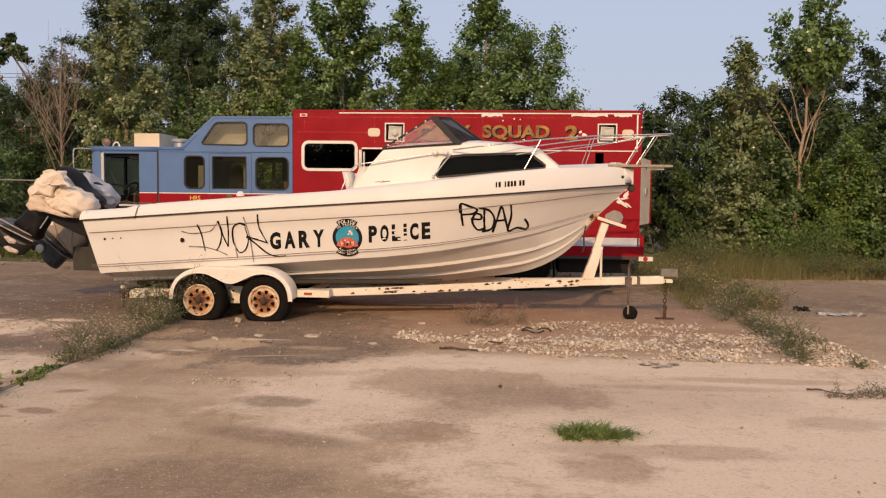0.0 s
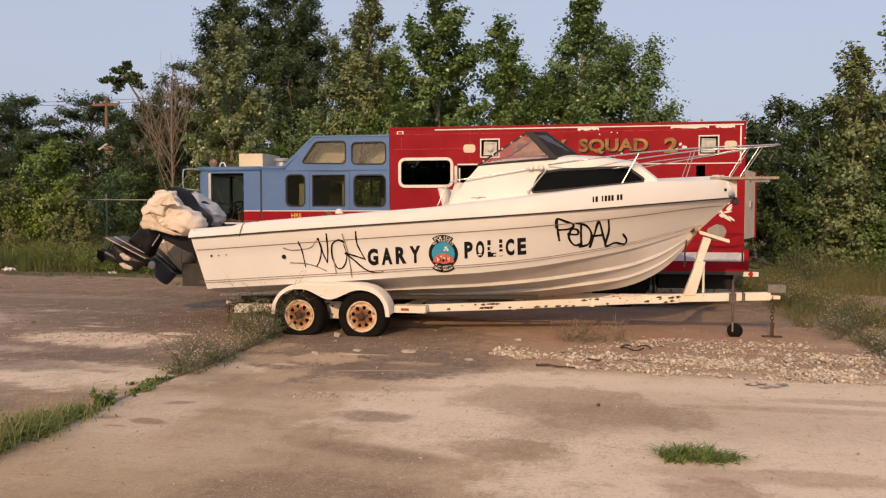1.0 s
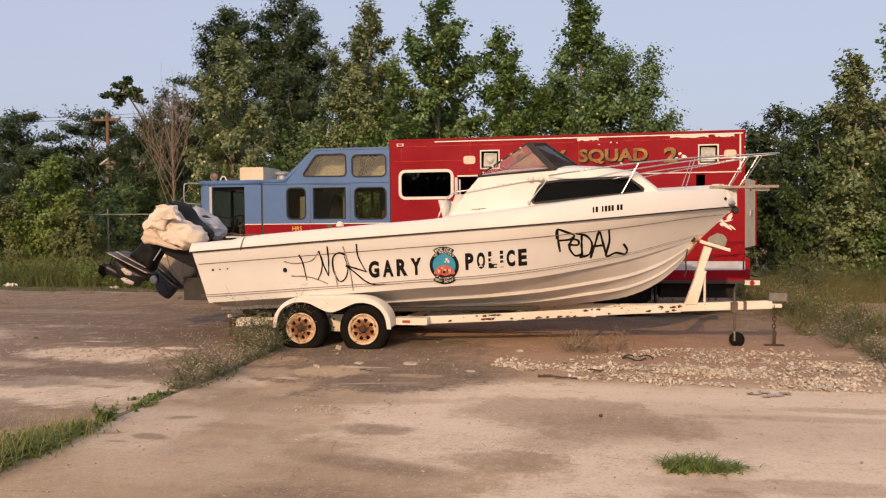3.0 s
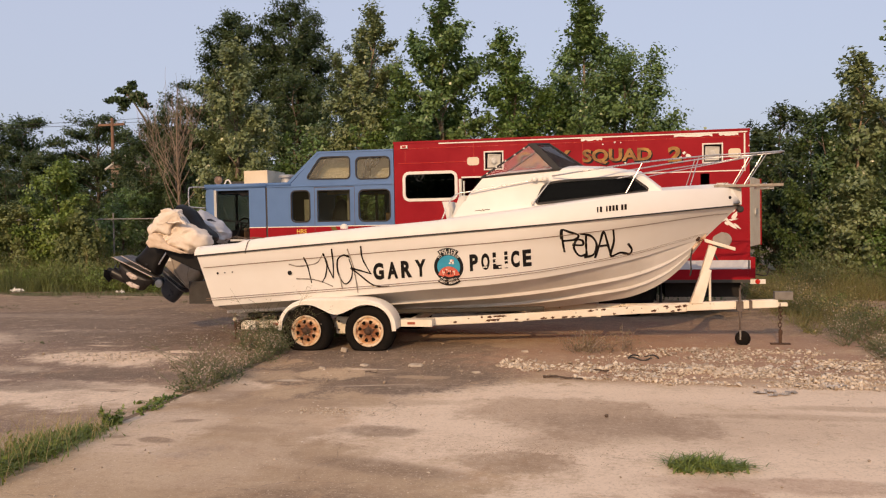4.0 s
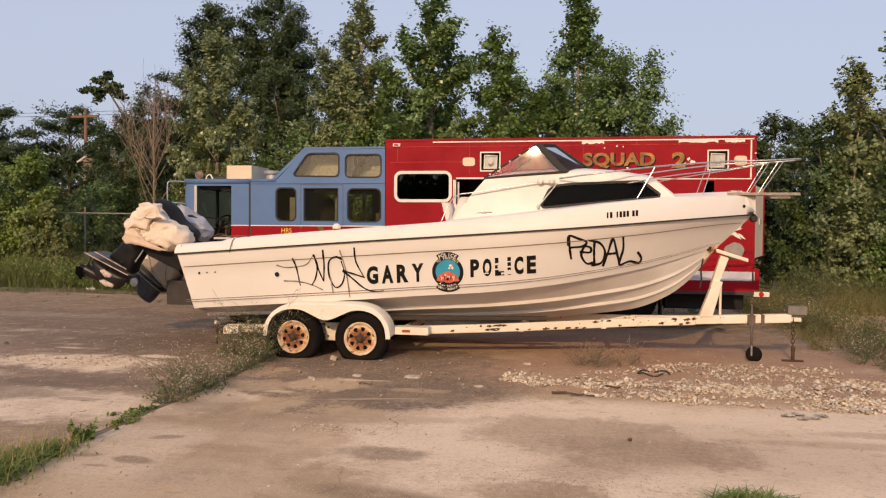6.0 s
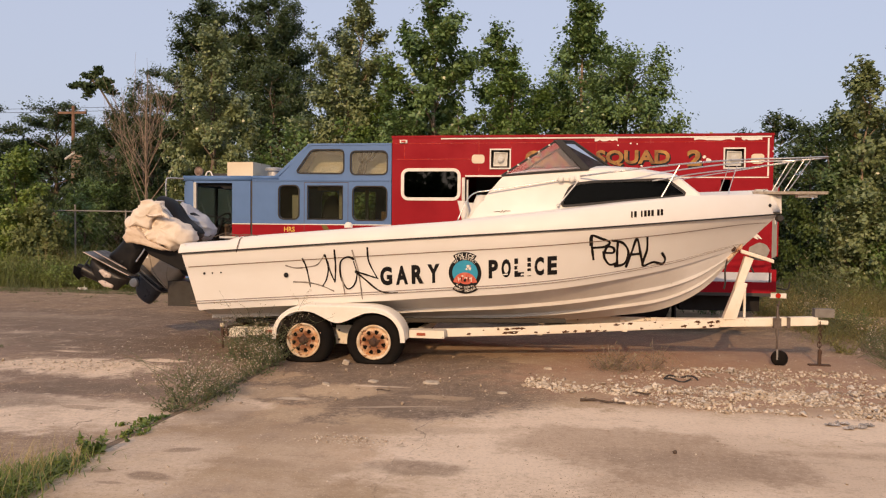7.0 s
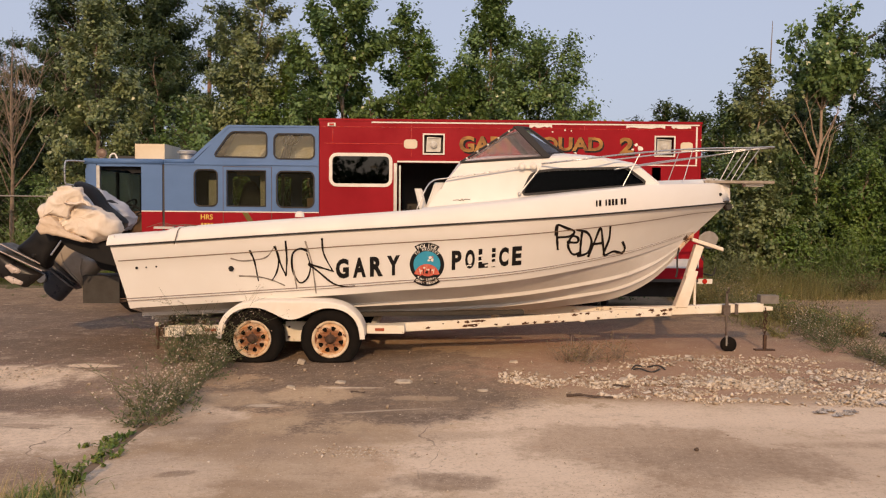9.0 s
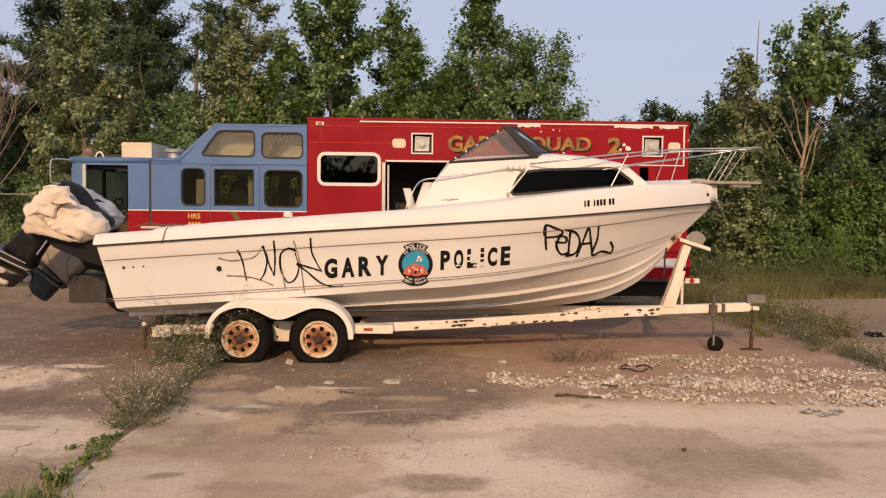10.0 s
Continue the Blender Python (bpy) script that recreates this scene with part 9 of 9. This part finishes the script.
def crumple(x, y, sx, sy, h, seed, material, label, name="litter"):
    bm = bmesh.new()
    bmesh.ops.create_grid(bm, x_segments=12, y_segments=8, size=1)
    for v in bm.verts:
        q = Vector((v.co.x * 2.3, v.co.y * 2.3, seed))
        e = 1 + 0.25 * noise.noise(q * 1.3 + Vector((5, 5, 5)))
        v.co = Vector((x + v.co.x * sx * e, y + v.co.y * sy * e, 0.008 + abs(noise.noise(q * 1.7)) * h))
    return solo(name, bm, material, label, "litter")


for i, (x, y, sx, sy) in enumerate(((3.02, 9.08, 0.06, 0.03), (3.12, 9.14, 0.05, 0.04), (3.20, 9.02, 0.07, 0.025), (3.11, 8.97, 0.04, 0.03), (3.30, 9.12, 0.05, 0.035), (3.74, 9.42, 0.07, 0.04), (3.84, 9.48, 0.04, 0.03))):
    crumple(x, y, sx, sy, 0.035, 60 + i, PAPER, "torn scrap of pale grey paper on the gravel")
crumple(6.35, 12.9, 0.30, 0.13, 0.07, 5, PAPER, "torn grey plastic sheet on the slab", "plastic_sheet")
crumple(5.95, 13.3, 0.10, 0.1, 0.14, 6, BLACK, "crumpled dark plastic scrap on the slab")
for i, (x, y, sx, sy) in enumerate(((-5.9, 13.6, 0.13, 0.05), (-6.75, 13.42, 0.12, 0.05), (-4.75, 12.3, 0.07, 0.03), (-8.1, 15.0, 0.35, 0.09), (-9.1, 15.4, 0.3, 0.1), (-7.2, 11.6, 0.07, 0.04), (-5.9, 10.7, 0.06, 0.03), (-9.9, 15.0, 0.4, 0.08))):
    crumple(x, y, sx, sy, 0.05, 20 + i, mat("dark leaf litter", (0.07, 0.05, 0.03), 0.95), "dark clump of leaf litter on the slab", "leaf_litter")
crumple(-6.3, 13.5, 0.34, 0.09, 0.05, 9, mat("dark leaf litter", (0.07, 0.05, 0.03), 0.95), "dark clump of leaf litter on the slab", "leaf_litter")
crumple(-6.6, 13.3, 0.05, 0.04, 0.04, 10, WHITE, "scrap of white paper on the slab")
crumple(-13.9, 20.3, 0.16, 0.1, 0.2, 11, WHITE, "crumpled white plastic bag in the weeds", "plastic_bag")
crumple(-10.6, 19.9, 0.09, 0.08, 0.14, 12, WHITE, "small white plastic scrap in the weeds")

# ---- fence and poles ----
fence = thing("chain_link_fence", (-19, 25, 0), "sagging galvanised chain-link fence overgrown with shrubs", "fence")
part("top_rail", tube([(-34, 25.2, 2.08), (-19, 25, 2.02), (-14.05, 25, 1.96), (-9, 25, 1.93)], 0.020, seg=8), GALV, fence)
for x in (-33.1, -30.0, -26.9, -23.8, -20.6, -17.4, -14.05, -12.4, -10.8):
    part("post", tube([(x, 25, -0.06), (x, 25, 2.0 if x != -14.05 else 2.15)], 0.026, seg=8), GALV, fence)
bm = bmesh.new()
for k in range(70):
    x = -25 + k * 0.2
    tube([(x, 25.02, 0.05), (x + 1.9, 25.02, 1.98)], 0.0016, bm, 3)
    tube([(x + 1.9, 25.03, 0.05), (x, 25.03, 1.98)], 0.0016, bm, 3)
part("wire_mesh", bm, GALV, fence)


def utility_pole(x, y, h, label, arm=True, lamp=False):
    e = thing("utility_pole", (x, y, -0.06), label, "utility pole")
    part("shaft", tube([(x, y, -0.06), (x + 0.05, y, h)], 0.12, seg=12, r1=0.09), POLEWOOD if not lamp else WHITE, e)
    if arm:
        part("crossarm", box(x - 0.85, x + 0.85, y - 0.06, y + 0.06, h - 0.45, h - 0.33, 0.01), POLEWOOD, e)
        for dx in (-0.75, -0.3, 0.35, 0.8):
            part("insulator", lathe([(0.03, 0), (0.06, 0.03), (0.04, 0.09), (0.06, 0.12), (0.0, 0.16)], (x + dx, y, h - 0.33), "z", 10), STEEL, e)
    if lamp:
        part("lamp_arm", tube([(x, y, h - 0.25), (x + 0.25, y - 0.05, h - 0.02)], 0.03, seg=8), STEEL, e)
        part("lamp_head", tube([(x + 0.15, y - 0.03, h - 0.08), (x + 0.4, y - 0.08, h + 0.06), (x + 0.82, y - 0.14, h + 0.3)], 0.10, seg=10, r1=0.055), RUBBER, e)
    return e


utility_pole(-27.05, 45, 8.15, "weathered brown utility pole with a crossarm")
utility_pole(-57, 70, 12.8, "tall far utility pole with a crossarm")
utility_pole(-10.6, 40.5, 8.9, "slim grey wooden pole among the trees", False)
utility_pole(17.33, 37, 8.85, "pale wooden pole with a street lamp head", False, True)
mast = thing("antenna_mast", (13, 35, -0.06), "thin bare antenna mast beyond the thicket", "mast")
part("shaft", tube([(13, 35, -0.06), (13, 35, 7.4), (13.05, 35, 9.2)], 0.05, seg=8, r1=0.012), DEADWOOD, mast)
for dz, dy in ((0, 0), (0.25, 0.3)):
    solo("overhead_wire", tube([(-70, 47 + dy, 8.6 + dz), (-48, 46 + dy, 7.9 + dz), (-27.2, 45.5 + dy, 7.9 + dz), (-14, 45 + dy, 8.0 + dz)], 0.012, seg=4), RUBBER, "thin overhead wire strung between poles", "wire")

# small white-trimmed shed almost hidden by the shrubs
shed = thing("shed", (-22.9, 41, -0.06), "small brown shed with white trim hidden behind shrubs", "shed")
part("wall", box(-23.9, -21.9, 40.0, 42.0, -0.06, 4.75, 0.01), DEADWOOD, shed)
bm = plate([(-24.15, 4.76), (-23.0, 5.46), (-21.85, 4.76)], [], 39.9, 42.1)
part("roof", bm, DEADWOOD, shed)
for s in (-1, 1):
    part("rake_board", tube([(-23.0 + s * 1.15, 39.86, 4.74), (-23.0, 39.86, 5.46)], 0.05, seg=4), WHITE, shed)
part("window", box(-23.6, -23.15, 39.97, 39.995, 3.0, 3.65, 0.005), WHITE, shed, "white boarded window")
